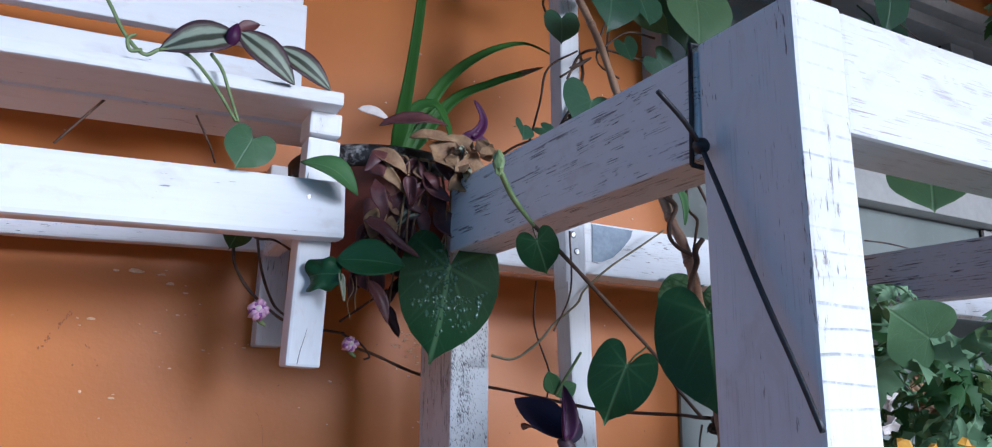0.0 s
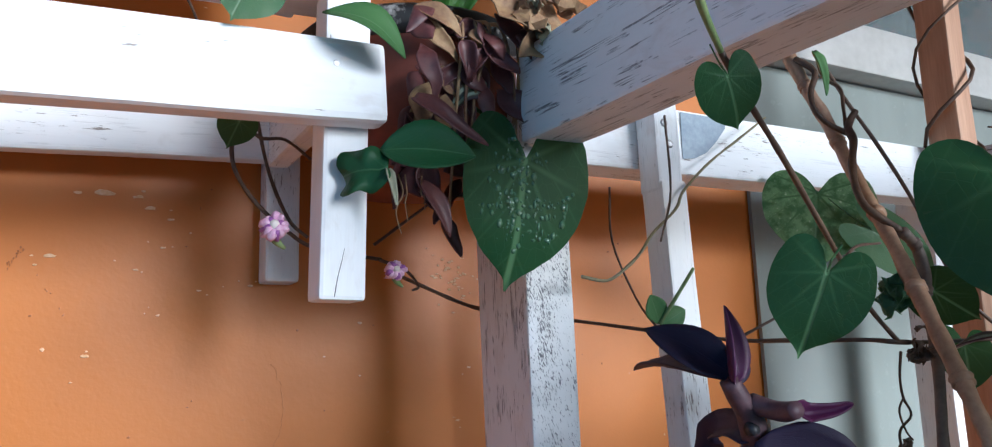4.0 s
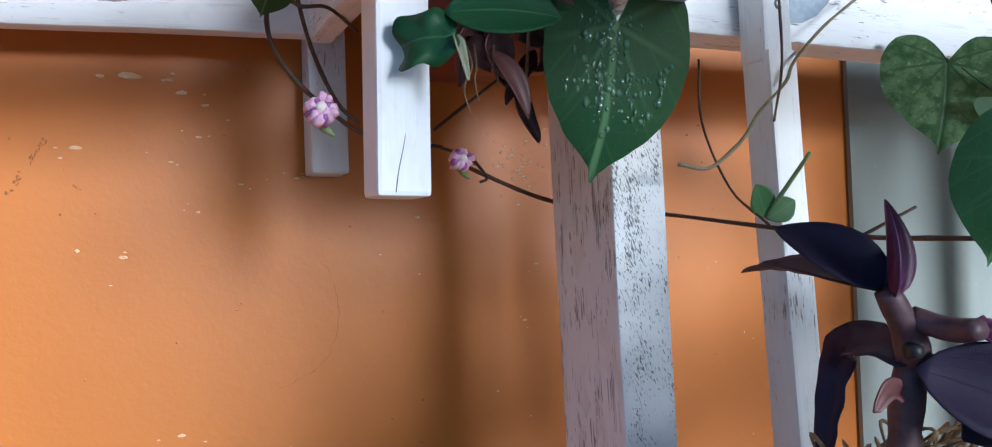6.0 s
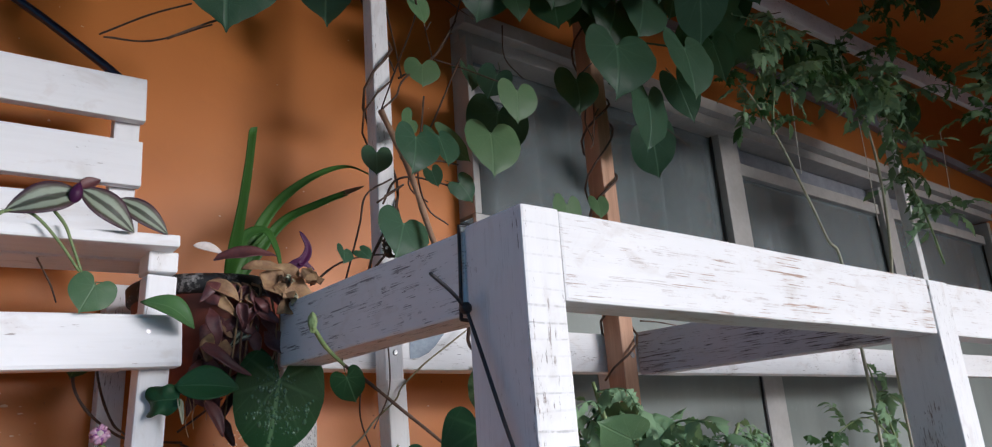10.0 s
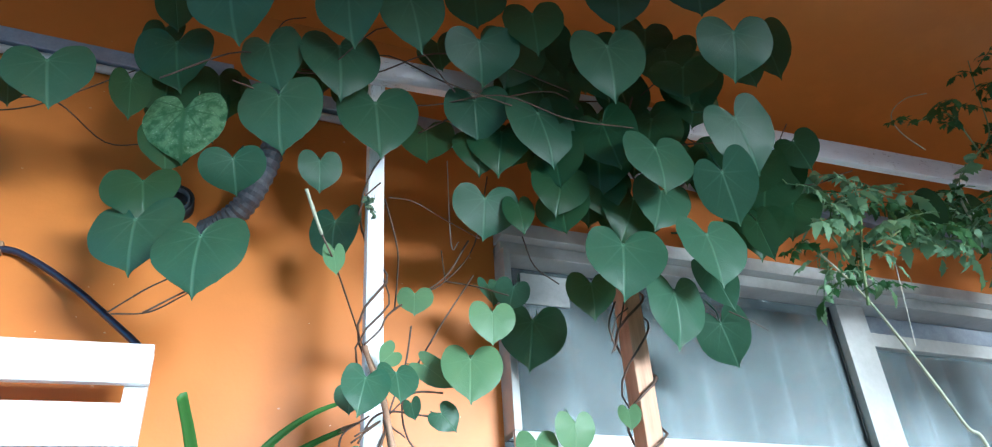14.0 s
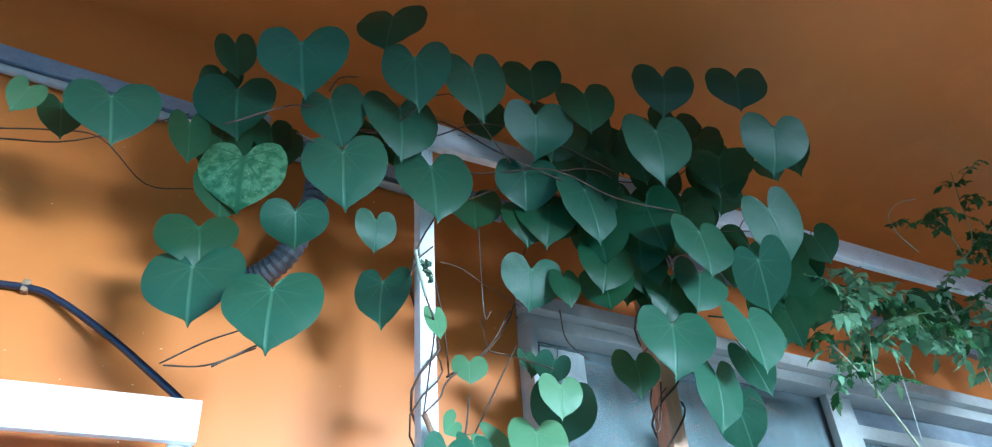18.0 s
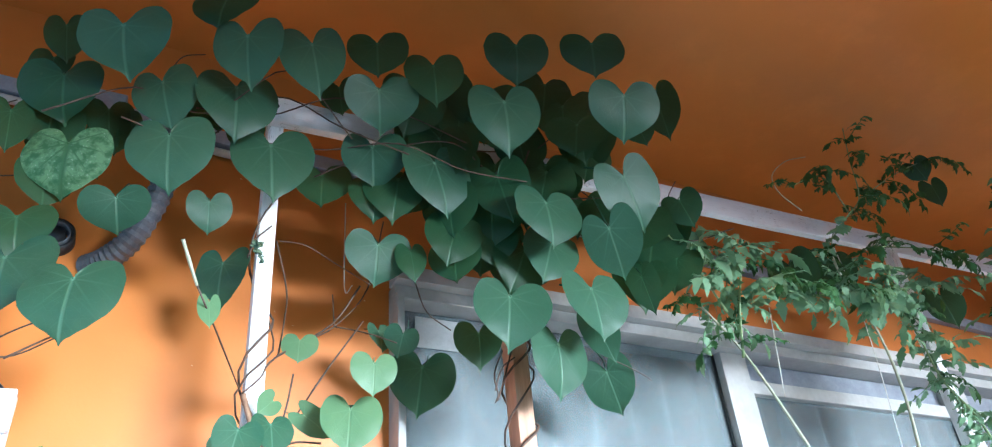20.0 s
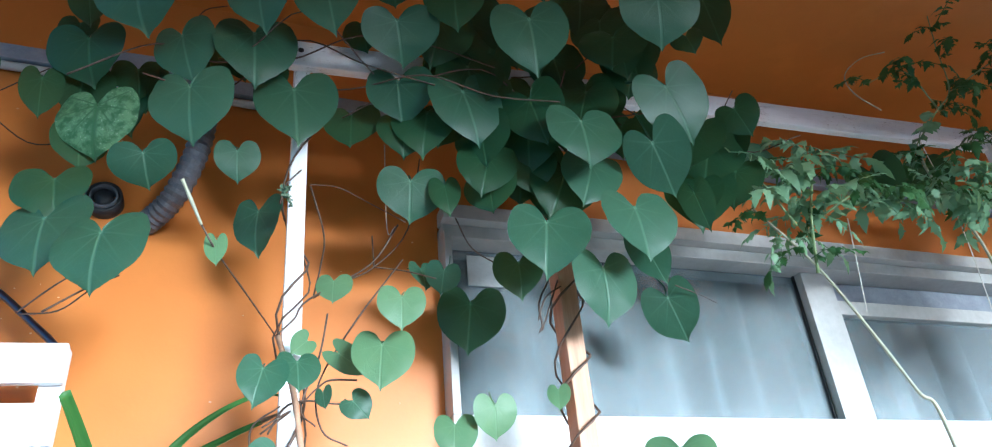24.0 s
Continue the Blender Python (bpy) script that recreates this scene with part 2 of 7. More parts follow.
def foliage(name, c1, c2, vein, vein_amount=0.6, mottle=0.0, shine=0.42, through_light=0.22, side=6.5, source="Object", wide=1.0, gloss=0.27):
    """A leaf blade: local x across, y from tip to stalk; midrib, side veins, and light through the blade."""
    m, nt, p, out = nodes_of(name)
    tc = nt.nodes.new("ShaderNodeTexCoord")
    sp = nt.nodes.new("ShaderNodeSeparateXYZ")
    nt.links.new(tc.outputs[source], sp.inputs[0])
    u = math_node(nt, "ABSOLUTE", sp.outputs[0])
    vv = sp.outputs[1]
    v = coords(nt, kind=source)
    patch = tex_noise(nt, v, 2.3, 4, 0.6)
    oi = nt.nodes.new("ShaderNodeObjectInfo")
    tone = math_node(nt, "ADD", math_node(nt, "MULTIPLY", patch, 0.5), math_node(nt, "MULTIPLY", oi.outputs["Random"], 0.5))
    col = ramp(nt, tone, [(0.2, c1), (0.8, c2)])
    mid = ramp(nt, u, [(0.0, (1, 1, 1)), (0.008 * wide, (0.9, 0.9, 0.9)), (0.016 * wide, (0, 0, 0))])
    ph = math_node(nt, "FRACT", math_node(nt, "MULTIPLY", math_node(nt, "ADD", vv, math_node(nt, "MULTIPLY", u, 0.95)), side))
    d = math_node(nt, "ABSOLUTE", math_node(nt, "SUBTRACT", ph, 0.5))
    sv = ramp(nt, d, [(0.0, (0.42, 0.42, 0.42)), (0.02, (0.25, 0.25, 0.25)), (0.05, (0, 0, 0))])
    if side:
        ang = math_node(nt, "ARCTAN2", u, math_node(nt, "MULTIPLY", vv, -1.0))
        rad = math_node(nt, "POWER", math_node(nt, "ADD", math_node(nt, "MULTIPLY", u, u), math_node(nt, "MULTIPLY", vv, vv)), 0.5)
        fan = math_node(nt, "ABSOLUTE", math_node(nt, "SUBTRACT", math_node(nt, "FRACT", math_node(nt, "ADD", math_node(nt, "DIVIDE", ang, 0.66), 0.5)), 0.5))
        off = math_node(nt, "MULTIPLY", math_node(nt, "MULTIPLY", fan, 0.66), rad)
        rays = ramp(nt, off, [(0.0, (0.6, 0.6, 0.6)), (0.005 * wide, (0.4, 0.4, 0.4)), (0.011 * wide, (0, 0, 0))])
        rays = math_node(nt, "MULTIPLY", rays, ramp(nt, rad, [(0.0, (1, 1, 1)), (0.40 + 0.08 * wide, (0, 0, 0))]))
        dot = ramp(nt, rad, [(0.0, (1, 1, 1)), (0.018, (1, 1, 1)), (0.034, (0, 0, 0))])
        rays = math_node(nt, "MAXIMUM", rays, math_node(nt, "MULTIPLY", dot, 2.0))
        sv = math_node(nt, "MAXIMUM", math_node(nt, "MULTIPLY", sv, 0.22 * wide), rays)
    net = add(nt, "ShaderNodeTexVoronoi", Scale=11.0)
    net.feature = "DISTANCE_TO_EDGE"
    nt.links.new(tc.outputs[source], net.inputs["Vector"])
    nv = ramp(nt, net.outputs["Distance"], [(0.0, (0.09, 0.09, 0.09)), (0.04, (0, 0, 0))])
    veins = math_node(nt, "MAXIMUM", math_node(nt, "MAXIMUM", mid, sv), nv)
    col = mix(nt, math_node(nt, "MULTIPLY", veins, vein_amount), col, vein)
    if mottle:
        # bleached blotches between the veins, with fine white flecks
        blot = ramp(nt, tex_noise(nt, v, 9.0, 5, 0.65), [(0.40, (0, 0, 0)), (0.58, (1, 1, 1))])
        blot = math_node(nt, "MULTIPLY", blot, ramp(nt, u, [(0.012, (0, 0, 0)), (0.05, (1, 1, 1))]))
        blot = math_node(nt, "MULTIPLY", blot, ramp(nt, sv, [(0.02, (1, 1, 1)), (0.12, (0.15, 0.15, 0.15))]))
        col = mix(nt, math_node(nt, "MULTIPLY", blot, mottle), col, (0.14, 0.255, 0.12))
        fleck = ramp(nt, tex_noise(nt, v, 42.0, 3, 0.6), [(0.62, (0, 0, 0)), (0.68, (1, 1, 1))])
        col = mix(nt, math_node(nt, "MULTIPLY", math_node(nt, "MULTIPLY", fleck, blot), 0.7 * mottle), col, (0.50, 0.60, 0.42))
    spot = ramp(nt, tex_noise(nt, v, 14.0, 3), [(0.70, (0, 0, 0)), (0.75, (0.5, 0.5, 0.5))])
    col = mix(nt, math_node(nt, "MULTIPLY", spot, 0.25), col, (0.16, 0.15, 0.07))
    nt.links.new(col, p.inputs["Base Color"])
    p.inputs["Roughness"].default_value = shine
    p.inputs["Specular IOR Level"].default_value = gloss
    height = math_node(nt, "SUBTRACT", math_node(nt, "MULTIPLY", patch, 0.25), math_node(nt, "ADD", math_node(nt, "MULTIPLY", mid, 0.4), math_node(nt, "ADD", math_node(nt, "MULTIPLY", sv, 0.12), math_node(nt, "MULTIPLY", nv, 0.5))))
    bump(nt, p, height, 0.26, 0.010)
    tr = nt.nodes.new("ShaderNodeBsdfTranslucent")
    nt.links.new(mix(nt, 0.35, col, (0.30, 0.42, 0.08)), tr.inputs["Color"])
    ms = nt.nodes.new("ShaderNodeMixShader")
    ms.inputs[0].default_value = through_light
    nt.links.new(p.outputs[0], ms.inputs[1])
    nt.links.new(tr.outputs[0], ms.inputs[2])
    nt.links.new(ms.outputs[0], out.inputs["Surface"])
    return m


def striped(name):
    """Silver-striped purple leaf."""
    m, nt, p, out = nodes_of(name)
    tc = nt.nodes.new("ShaderNodeTexCoord")
    sp = nt.nodes.new("ShaderNodeSeparateXYZ")
    nt.links.new(tc.outputs["UV"], sp.inputs[0])
    u = math_node(nt, "ABSOLUTE", sp.outputs[0])
    wob = math_node(nt, "MULTIPLY", math_node(nt, "SUBTRACT", tex_noise(nt, coords(nt, kind="UV"), 5.0, 3), 0.5), 0.12)
    col = ramp(nt, math_node(nt, "ADD", u, wob), [(0.0, (0.035, 0.05, 0.03)), (0.07, (0.05, 0.05, 0.035)), (0.13, (0.27, 0.32, 0.24)), (0.26, (0.25, 0.30, 0.22)), (0.33, (0.06, 0.055, 0.035)), (0.5, (0.07, 0.03, 0.05))])
    nt.links.new(col, p.inputs["Base Color"])
    p.inputs["Roughness"].default_value = 0.4
    bump(nt, p, tex_noise(nt, coords(nt, (8, 1, 1), kind="UV"), 5.0, 3), 0.3, 0.004)
    return m


M_WHITE = white_paint("white_painted_lumber", -0.01, cracks=0.15)
M_WORN = white_paint("worn_white_lumber", 0.018, under=((0.27, 0.175, 0.125), (0.46, 0.32, 0.25), (0.60, 0.48, 0.41)), cracks=0.35, run=11)
M_GRAIN = white_paint("cracked_white_lumber", -0.02, under=((0.05, 0.045, 0.05), (0.13, 0.11, 0.11), (0.35, 0.31, 0.29)), cracks=0.8)
# bluish tint puts the sky-lit shade of a left-facing side into the paint
M_SPLIT = white_paint("split_lumber_sky_shade", 0.03, tint=(0.62, 0.64, 0.70), under=((0.04, 0.035, 0.045), (0.12, 0.10, 0.11), (0.30, 0.27, 0.27)), cracks=1.0, run=18)
M_SAWN = white_paint("rough_sawn_white_lumber", -0.03, True)
M_ROUGH = flaking_paint("flaking_painted_post")
M_CLEAN = white_paint("fresh_white_paint", -0.06, tint=(0.85, 0.85, 0.855))
M_WALL = plaster("orange_plaster", (0.56, 0.186, 0.029), (0.48, 0.153, 0.023))
M_CEIL = plaster("orange_ceiling_plaster", (0.66, 0.225, 0.034), (0.58, 0.185, 0.026), False)
M_LEAF = foliage("heart_leaf_green", (0.027, 0.078, 0.044), (0.046, 0.112, 0.066), (0.12, 0.23, 0.14), 0.45, side=3.4, wide=1.4)
# shade among rear and top leaves put into the green; wilted leaves too
M_DARK = foliage("heart_leaf_shaded_wilted", (0.014, 0.048, 0.020), (0.025, 0.070, 0.030), (0.07, 0.16, 0.08), 0.4, side=3.4, wide=1.3)
M_YOUNG = foliage("heart_leaf_young", (0.066, 0.145, 0.070), (0.108, 0.195, 0.092), (0.17, 0.28, 0.15), 0.35, side=3.4, wide=1.3)
M_MOTTLE = foliage("heart_leaf_mottled", (0.026, 0.085, 0.034), (0.042, 0.115, 0.048), (0.05, 0.12, 0.05), 0.5, 0.88, side=5.2)
M_WET = foliage("heart_leaf_wet", (0.010, 0.052, 0.020), (0.018, 0.075, 0.030), (0.15, 0.29, 0.14), 0.65, shine=0.48, side=3.2, wide=1.9, gloss=0.13)
M_LOW = foliage("heart_leaf_low", (0.015, 0.068, 0.025), (0.026, 0.096, 0.038), (0.12, 0.24, 0.11), 0.6, side=3.4, wide=1.9, gloss=0.2)
M_OVAL = foliage("trailing_leaf", (0.020, 0.082, 0.030), (0.034, 0.118, 0.046), (0.12, 0.24, 0.11), 0.5, side=3.4, source="UV", wide=1.5)
M_FRESH = foliage("fresh_trailing_leaf", (0.075, 0.180, 0.062), (0.120, 0.240, 0.090), (0.19, 0.32, 0.15), 0.5, side=3.4, source="UV", wide=1.5)
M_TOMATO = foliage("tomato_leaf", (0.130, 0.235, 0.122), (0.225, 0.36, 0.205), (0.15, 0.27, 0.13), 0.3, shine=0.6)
# darker copy of the tomato leaf, with shade put into its colour
M_TOMSHADE = foliage("tomato_leaf_shaded", (0.022, 0.075, 0.022), (0.045, 0.12, 0.036), (0.06, 0.13, 0.05), 0.3, shine=0.6)
M_STRAP = foliage("strap_leaf", (0.035, 0.11, 0.02), (0.07, 0.18, 0.035), (0.09, 0.2, 0.05), 0.2, side=0.0, source="UV")
M_PURPLE = foliage("purple_leaf", (0.016, 0.014, 0.034), (0.034, 0.019, 0.050), (0.04, 0.03, 0.06), 0.15, shine=0.55, through_light=0.06, side=0.0, source="UV")
M_PLUM = foliage("plum_leaf", (0.055, 0.012, 0.05), (0.10, 0.02, 0.075), (0.12, 0.04, 0.10), 0.15, shine=0.4, through_light=0.1, side=0.0, source="UV")
M_DRY = speckled("dried_leaf", (0.16, 0.075, 0.045), (0.38, 0.25, 0.12), 30, 0.7)
M_DRYPURPLE = speckled("withered_purple_leaf", (0.050, 0.016, 0.022), (0.15, 0.052, 0.048), 24, 0.5)
M_DRYGREEN = speckled("wilted_green_leaf", (0.06, 0.10, 0.05), (0.16, 0.22, 0.13), 40, 0.7)
M_PURPLESTEM = speckled("purple_brown_stem", (0.045, 0.022, 0.032), (0.12, 0.06, 0.07), 45, 0.55)
M_STRIPE = striped("striped_purple_leaf")
M_STEM = speckled("brown_vine_stem", (0.045, 0.024, 0.016), (0.11, 0.062, 0.036), 90, 0.6)
M_STICK = speckled("tan_cane", (0.24, 0.13, 0.075), (0.42, 0.26, 0.16), 40, 0.55)
M_DSTICK = speckled("dark_cane", (0.075, 0.055, 0.045), (0.16, 0.11, 0.085), 40, 0.6)
M_TAN = speckled("pale_stem", (0.26, 0.26, 0.17), (0.42, 0.41, 0.29), 60, 0.55)
M_OLIVE = speckled("olive_stem", (0.13, 0.11, 0.055), (0.23, 0.20, 0.10), 60, 0.55)
M_GREEN = speckled("green_stem", (0.13, 0.20, 0.07), (0.24, 0.31, 0.13), 60, 0.5)
M_STRING = speckled("white_string", (0.5, 0.48, 0.42), (0.7, 0.68, 0.62), 200, 0.8)
M_BARE = speckled("bare_reddish_wood", (0.38, 0.20, 0.115), (0.56, 0.33, 0.21), 16, 0.65, stretch=(0.25, 4, 4))
M_POT = speckled("terracotta", (0.15, 0.034, 0.020), (0.24, 0.056, 0.030), 14, 0.5)
M_RIM = speckled("black_rim_with_lime", (0.012, 0.012, 0.013), (0.40, 0.39, 0.38), 30, 0.55, lo=0.52, hi=0.62)
M_SOIL = speckled("dark_soil", (0.03, 0.02, 0.014), (0.10, 0.065, 0.04), 60, 0.9, 0.006)
M_EARTH = speckled("brown_soil", (0.07, 0.045, 0.03), (0.19, 0.13, 0.09), 55, 0.9, 0.006)
M_BLACK = speckled("black_cord", (0.012, 0.012, 0.014), (0.03, 0.03, 0.034), 120, 0.45)
# blue in this base colour stands in for sky sheen on black
M_CABLE = speckled("black_cable_sky_sheen", (0.014, 0.014, 0.030), (0.03, 0.03, 0.055), 60, 0.28)
M_HOSE = speckled("grey_flexible_hose", (0.07, 0.075, 0.09), (0.14, 0.145, 0.165), 40, 0.5)
M_CONDUIT = speckled("grey_conduit", (0.22, 0.24, 0.28), (0.32, 0.34, 0.39), 25, 0.5)
M_ALU = speckled("pale_aluminium_frame", (0.42, 0.41, 0.385), (0.55, 0.54, 0.515), 9, 0.5)
M_GASKET = speckled("black_gasket", (0.01, 0.01, 0.01), (0.02, 0.02, 0.02), 60, 0.5)
M_CURTAIN = speckled("grey_curtain", (0.120, 0.142, 0.152), (0.168, 0.195, 0.205), 5, 0.8, stretch=(1.5, 1, 0.4))
# floor out of view; its grey is chosen for fill light from below
M_CONCRETE = speckled("grey_concrete", (0.17, 0.17, 0.172), (0.24, 0.24, 0.242), 6, 0.85)
# ground out of view, kept dark to cut light bounced upwards
M_GROUND = speckled("dark_unseen_ground", (0.060, 0.062, 0.055), (0.10, 0.10, 0.088), 3, 0.9)
M_ROOM = speckled("plain_room_wall", (0.40, 0.40, 0.38), (0.48, 0.48, 0.46), 3, 0.8)
M_SCREW = speckled("steel_screw", (0.25, 0.25, 0.25), (0.45, 0.45, 0.45), 90, 0.4, 0.0005, 0.9)
M_PINK = speckled("pink_petal", (0.55, 0.25, 0.42), (0.78, 0.58, 0.70), 90, 0.5)
M_VIOLET = speckled("violet_petal", (0.20, 0.05, 0.22), (0.34, 0.12, 0.36), 90, 0.5)
M_YELLOW = speckled("yellow_orange_petal", (0.62, 0.27, 0.02), (0.75, 0.42, 0.05), 60, 0.6)
M_WHITEDRY = speckled("bleached_leaf", (0.55, 0.48, 0.43), (0.75, 0.68, 0.63), 40, 0.7)
M_CHIP = speckled("chipped_plaster", (0.66, 0.38, 0.17), (0.78, 0.55, 0.34), 200, 0.7)
M_SMEAR = speckled("dark_smear", (0.26, 0.092, 0.026), (0.38, 0.130, 0.034), 90, 0.8)
M_BLUEGREY = speckled("blue_grey_shadow_tone", (0.16, 0.21, 0.27), (0.32, 0.38, 0.44), 26, 0.6)
M_CRACK = speckled("hairline_crack", (0.38, 0.125, 0.022), (0.44, 0.145, 0.026), 90, 0.8)
M_LABEL = speckled("faded_paper", (0.42, 0.43, 0.42), (0.52, 0.53, 0.52), 40, 0.7)


def glass():
    m, nt, p, out = nodes_of("window_glass")
    tc = nt.nodes.new("ShaderNodeTexCoord")
    film = add(nt, "ShaderNodeMapping", Scale=(2.5, 1, 0.7))
    nt.links.new(tc.outputs["Object"], film.inputs["Vector"])
    dust = tex_noise(nt, film.outputs[0], 3.0, 4, 0.55)
    nt.links.new(ramp(nt, dust, [(0.3, (0.36, 0.41, 0.42)), (0.7, (0.44, 0.49, 0.50))]), p.inputs["Base Color"])
    nt.links.new(ramp(nt, dust, [(0.25, (0.76, 0.76, 0.76)), (0.75, (0.64, 0.64, 0.64))]), p.inputs["Transmission Weight"])
    p.inputs["IOR"].default_value = 1.5
    v = coords(nt)
    nt.links.new(ramp(nt, tex_noise(nt, v, 6.0, 4), [(0.3, (0.03, 0.03, 0.03)), (0.8, (0.08, 0.08, 0.08))]), p.inputs["Roughness"])
    bump(nt, p, tex_noise(nt, v, 9.0, 3), 0.035, 0.01)
    return m


M_GLASS = glass()


def frosted():
    """Grey-green frosted glass, weakly shiny, with faint streaks of tone."""
    m, nt, p, out = nodes_of("frosted_glass")
    streak = tex_noise(nt, coords(nt, (3.0, 1, 0.6)), 2.2, 4, 0.6)
    fine = tex_noise(nt, coords(nt, (1, 1, 1)), 70.0, 3, 0.6)
    col = ramp(nt, streak, [(0.3, (0.225, 0.255, 0.235)), (0.7, (0.285, 0.315, 0.295))])
    nt.links.new(mix(nt, ramp(nt, fine, [(0.62, (0, 0, 0)), (0.72, (0.25, 0.25, 0.25))]), col, (0.36, 0.39, 0.37)), p.inputs["Base Color"])
    nt.links.new(ramp(nt, streak, [(0.3, (0.30, 0.30, 0.30)), (0.7, (0.42, 0.42, 0.42))]), p.inputs["Roughness"])
    p.inputs["Specular IOR Level"].default_value = 0.35
    bump(nt, p, fine, 0.12, 0.001)
    return m


M_FROST = frosted()
M_DROP, _nt, _p, _o = nodes_of("water")
_p.inputs["Base Color"].default_value, _p.inputs["Roughness"].default_value, _p.inputs["IOR"].default_value = (0.07, 0.15, 0.08, 1), 0.05, 1.9

# ---- mesh helpers ----
def mesh_object(name, bm, material, parent=None, label="", smooth=False):
    me = bpy.data.meshes.new(name)
    bm.to_mesh(me)
    bm.free()
    me.materials.append(material)
    if smooth:
        me.polygons.foreach_set("use_smooth", [True] * len(me.polygons))
    ob = new(name, me)
    if parent:
        ob.parent = parent
    if label:
        ob["label"] = label
    return ob


def part(name, bm, material, parent, label="", smooth=False):
    return mesh_object(name, bm, material, parent, label, smooth)


def thing(name, label, category, group="", place=(0, 0, 0)):
    ob = new(name)
    ob.empty_display_size = 0.02
    ob.location = place
    return tagged(ob, label, category, group)


def box_bm(lx, ly, lz, bevel=0.003, cuts=0, rough=0.0, seed=0):
    """A box centred on its origin, its edges rounded, its sides a little uneven."""
    bm = bmesh.new()
    bmesh.ops.create_cube(bm, size=1)
    bmesh.ops.scale(bm, vec=(lx, ly, lz), verts=bm.verts)
    if bevel:
        bmesh.ops.bevel(bm, geom=list(bm.edges), offset=min(bevel, 0.4 * min(lx, ly, lz)), segments=2, profile=0.6, affect="EDGES")
    if cuts:
        for k in range(1, cuts):
            x = -lx / 2 + lx * k / cuts
            bmesh.ops.bisect_plane(bm, geom=list(bm.verts) + list(bm.edges) + list(bm.faces), plane_co=(x, 0, 0), plane_no=(1, 0, 0))
    if rough:
        for v in bm.verts:
            q = v.co * 14 + Vector((seed * 3.7, seed * 1.3, 0))
            q.x *= 0.5
            v.co += noise.noise_vector(q) * rough
    return bm


count = [0]


def lumber(name, p0, p1, w, h, material, parent, up=(0, 0, 1), bevel=0.003, rough=0.0012, label="", front=None):
    """A board from p0 to p1: w wide, h high; its grain follows local x."""
    count[0] += 1
    p0, p1 = Vector(p0), Vector(p1)
    x = (p1 - p0).normalized()
    y = Vector(up).cross(x).normalized()
    z = x.cross(y)
    n = max(4, int((p1 - p0).length / 0.05))
    ob = part(name, box_bm((p1 - p0).length, w, h, bevel, min(n, 30), rough, count[0]), material, parent, label)
    mw = Matrix((x, y, z)).transposed().to_4x4()
    mw.translation = (p0 + p1) / 2
    ob.matrix_world = mw
    if parent:
        ob.matrix_parent_inverse = Matrix.Translation(parent.location).inverted()
    if front:
        ob.data.materials.append(front)
        for poly in ob.data.polygons:
            if (mw.to_3x3() @ poly.normal).y < -0.6:
                poly.material_index = 1
    return ob


def slab(name, x0, x1, y0, y1, z0, z1, material, parent=None, bevel=0.0, label=""):
    bm = bmesh.new()
    bmesh.ops.create_cube(bm, size=1)
    bmesh.ops.scale(bm, vec=(x1 - x0, y1 - y0, z1 - z0), verts=bm.verts)
    if bevel:
        bmesh.ops.bevel(bm, geom=list(bm.edges), offset=bevel, segments=2, profile=0.6, affect="EDGES")
    bmesh.ops.translate(bm, vec=((x0 + x1) / 2, (y0 + y1) / 2, (z0 + z1) / 2), verts=bm.verts)
    return mesh_object(name, bm, material, parent, label)


def smooth_line(points, per=6):
    """Points of a smooth curve through the given ones."""
    ps = [Vector(p) for p in points]
    if len(ps) == 2:
        return [ps[0].lerp(ps[1], k / per) for k in range(per + 1)]
    ext = [2 * ps[0] - ps[1]] + ps + [2 * ps[-1] - ps[-2]]
    out = []
    for i in range(1, len(ext) - 2):
        a, b, c, d = ext[i - 1:i + 3]
        for k in range(per):
            t = k / per
            out.append(0.5 * (2 * b + (c - a) * t + (2 * a - 5 * b + 4 * c - d) * t * t + (3 * b - a - 3 * c + d) * t ** 3))
    return out + [ps[-1]]


def tube_into(bm, points, r0, r1=None, sides=7, wobble=0.0, ribs=0.0):
    """A round tube along the points, tapering from r0 to r1, with closed ends."""
    r1 = r0 if r1 is None else r1
    n = len(points)
    rings = []
    side = None
    for i, p in enumerate(points):
        d = (points[min(i + 1, n - 1)] - points[max(i - 1, 0)]).normalized()
        if side is None:
            side = d.cross(Vector((0.3, 0.2, 1)) if abs(d.z) < 0.9 else Vector((1, 0, 0))).normalized()
        side = (side - d * side.dot(d)).normalized()
        other = d.cross(side)
        r = r0 + (r1 - r0) * i / max(1, n - 1)
        r *= 1 + wobble * noise.noise(p * 60) + (ribs if i % 2 else 0)
        rings.append([bm.verts.new(p + r * (math.cos(2 * math.pi * k / sides) * side + math.sin(2 * math.pi * k / sides) * other)) for k in range(sides)])
    for a, b in zip(rings, rings[1:]):
        for k in range(sides):
            bm.faces.new((a[k], a[(k + 1) % sides], b[(k + 1) % sides], b[k]))
    bm.faces.new(rings[0][::-1])
    bm.faces.new(rings[-1])


def lathe_bm(profile, sides=40):
    bm = bmesh.new()
    rings = [[bm.verts.new((r * math.cos(2 * math.pi * k / sides), r * math.sin(2 * math.pi * k / sides), z)) for k in range(sides)] for r, z in profile]
    for a, b in zip(rings, rings[1:]):
        for k in range(sides):
            bm.faces.new((a[k], a[(k + 1) % sides], b[(k + 1) % sides], b[k]))
    return bm


# ---- structure: porch wall with window, ceiling, floor, ground ----
WALL_Y, CEIL_Z = 1.290, 2.680
WX0, WX1, WZ0, WZ1 = 1.130, 4.05, 0.85, 2.186

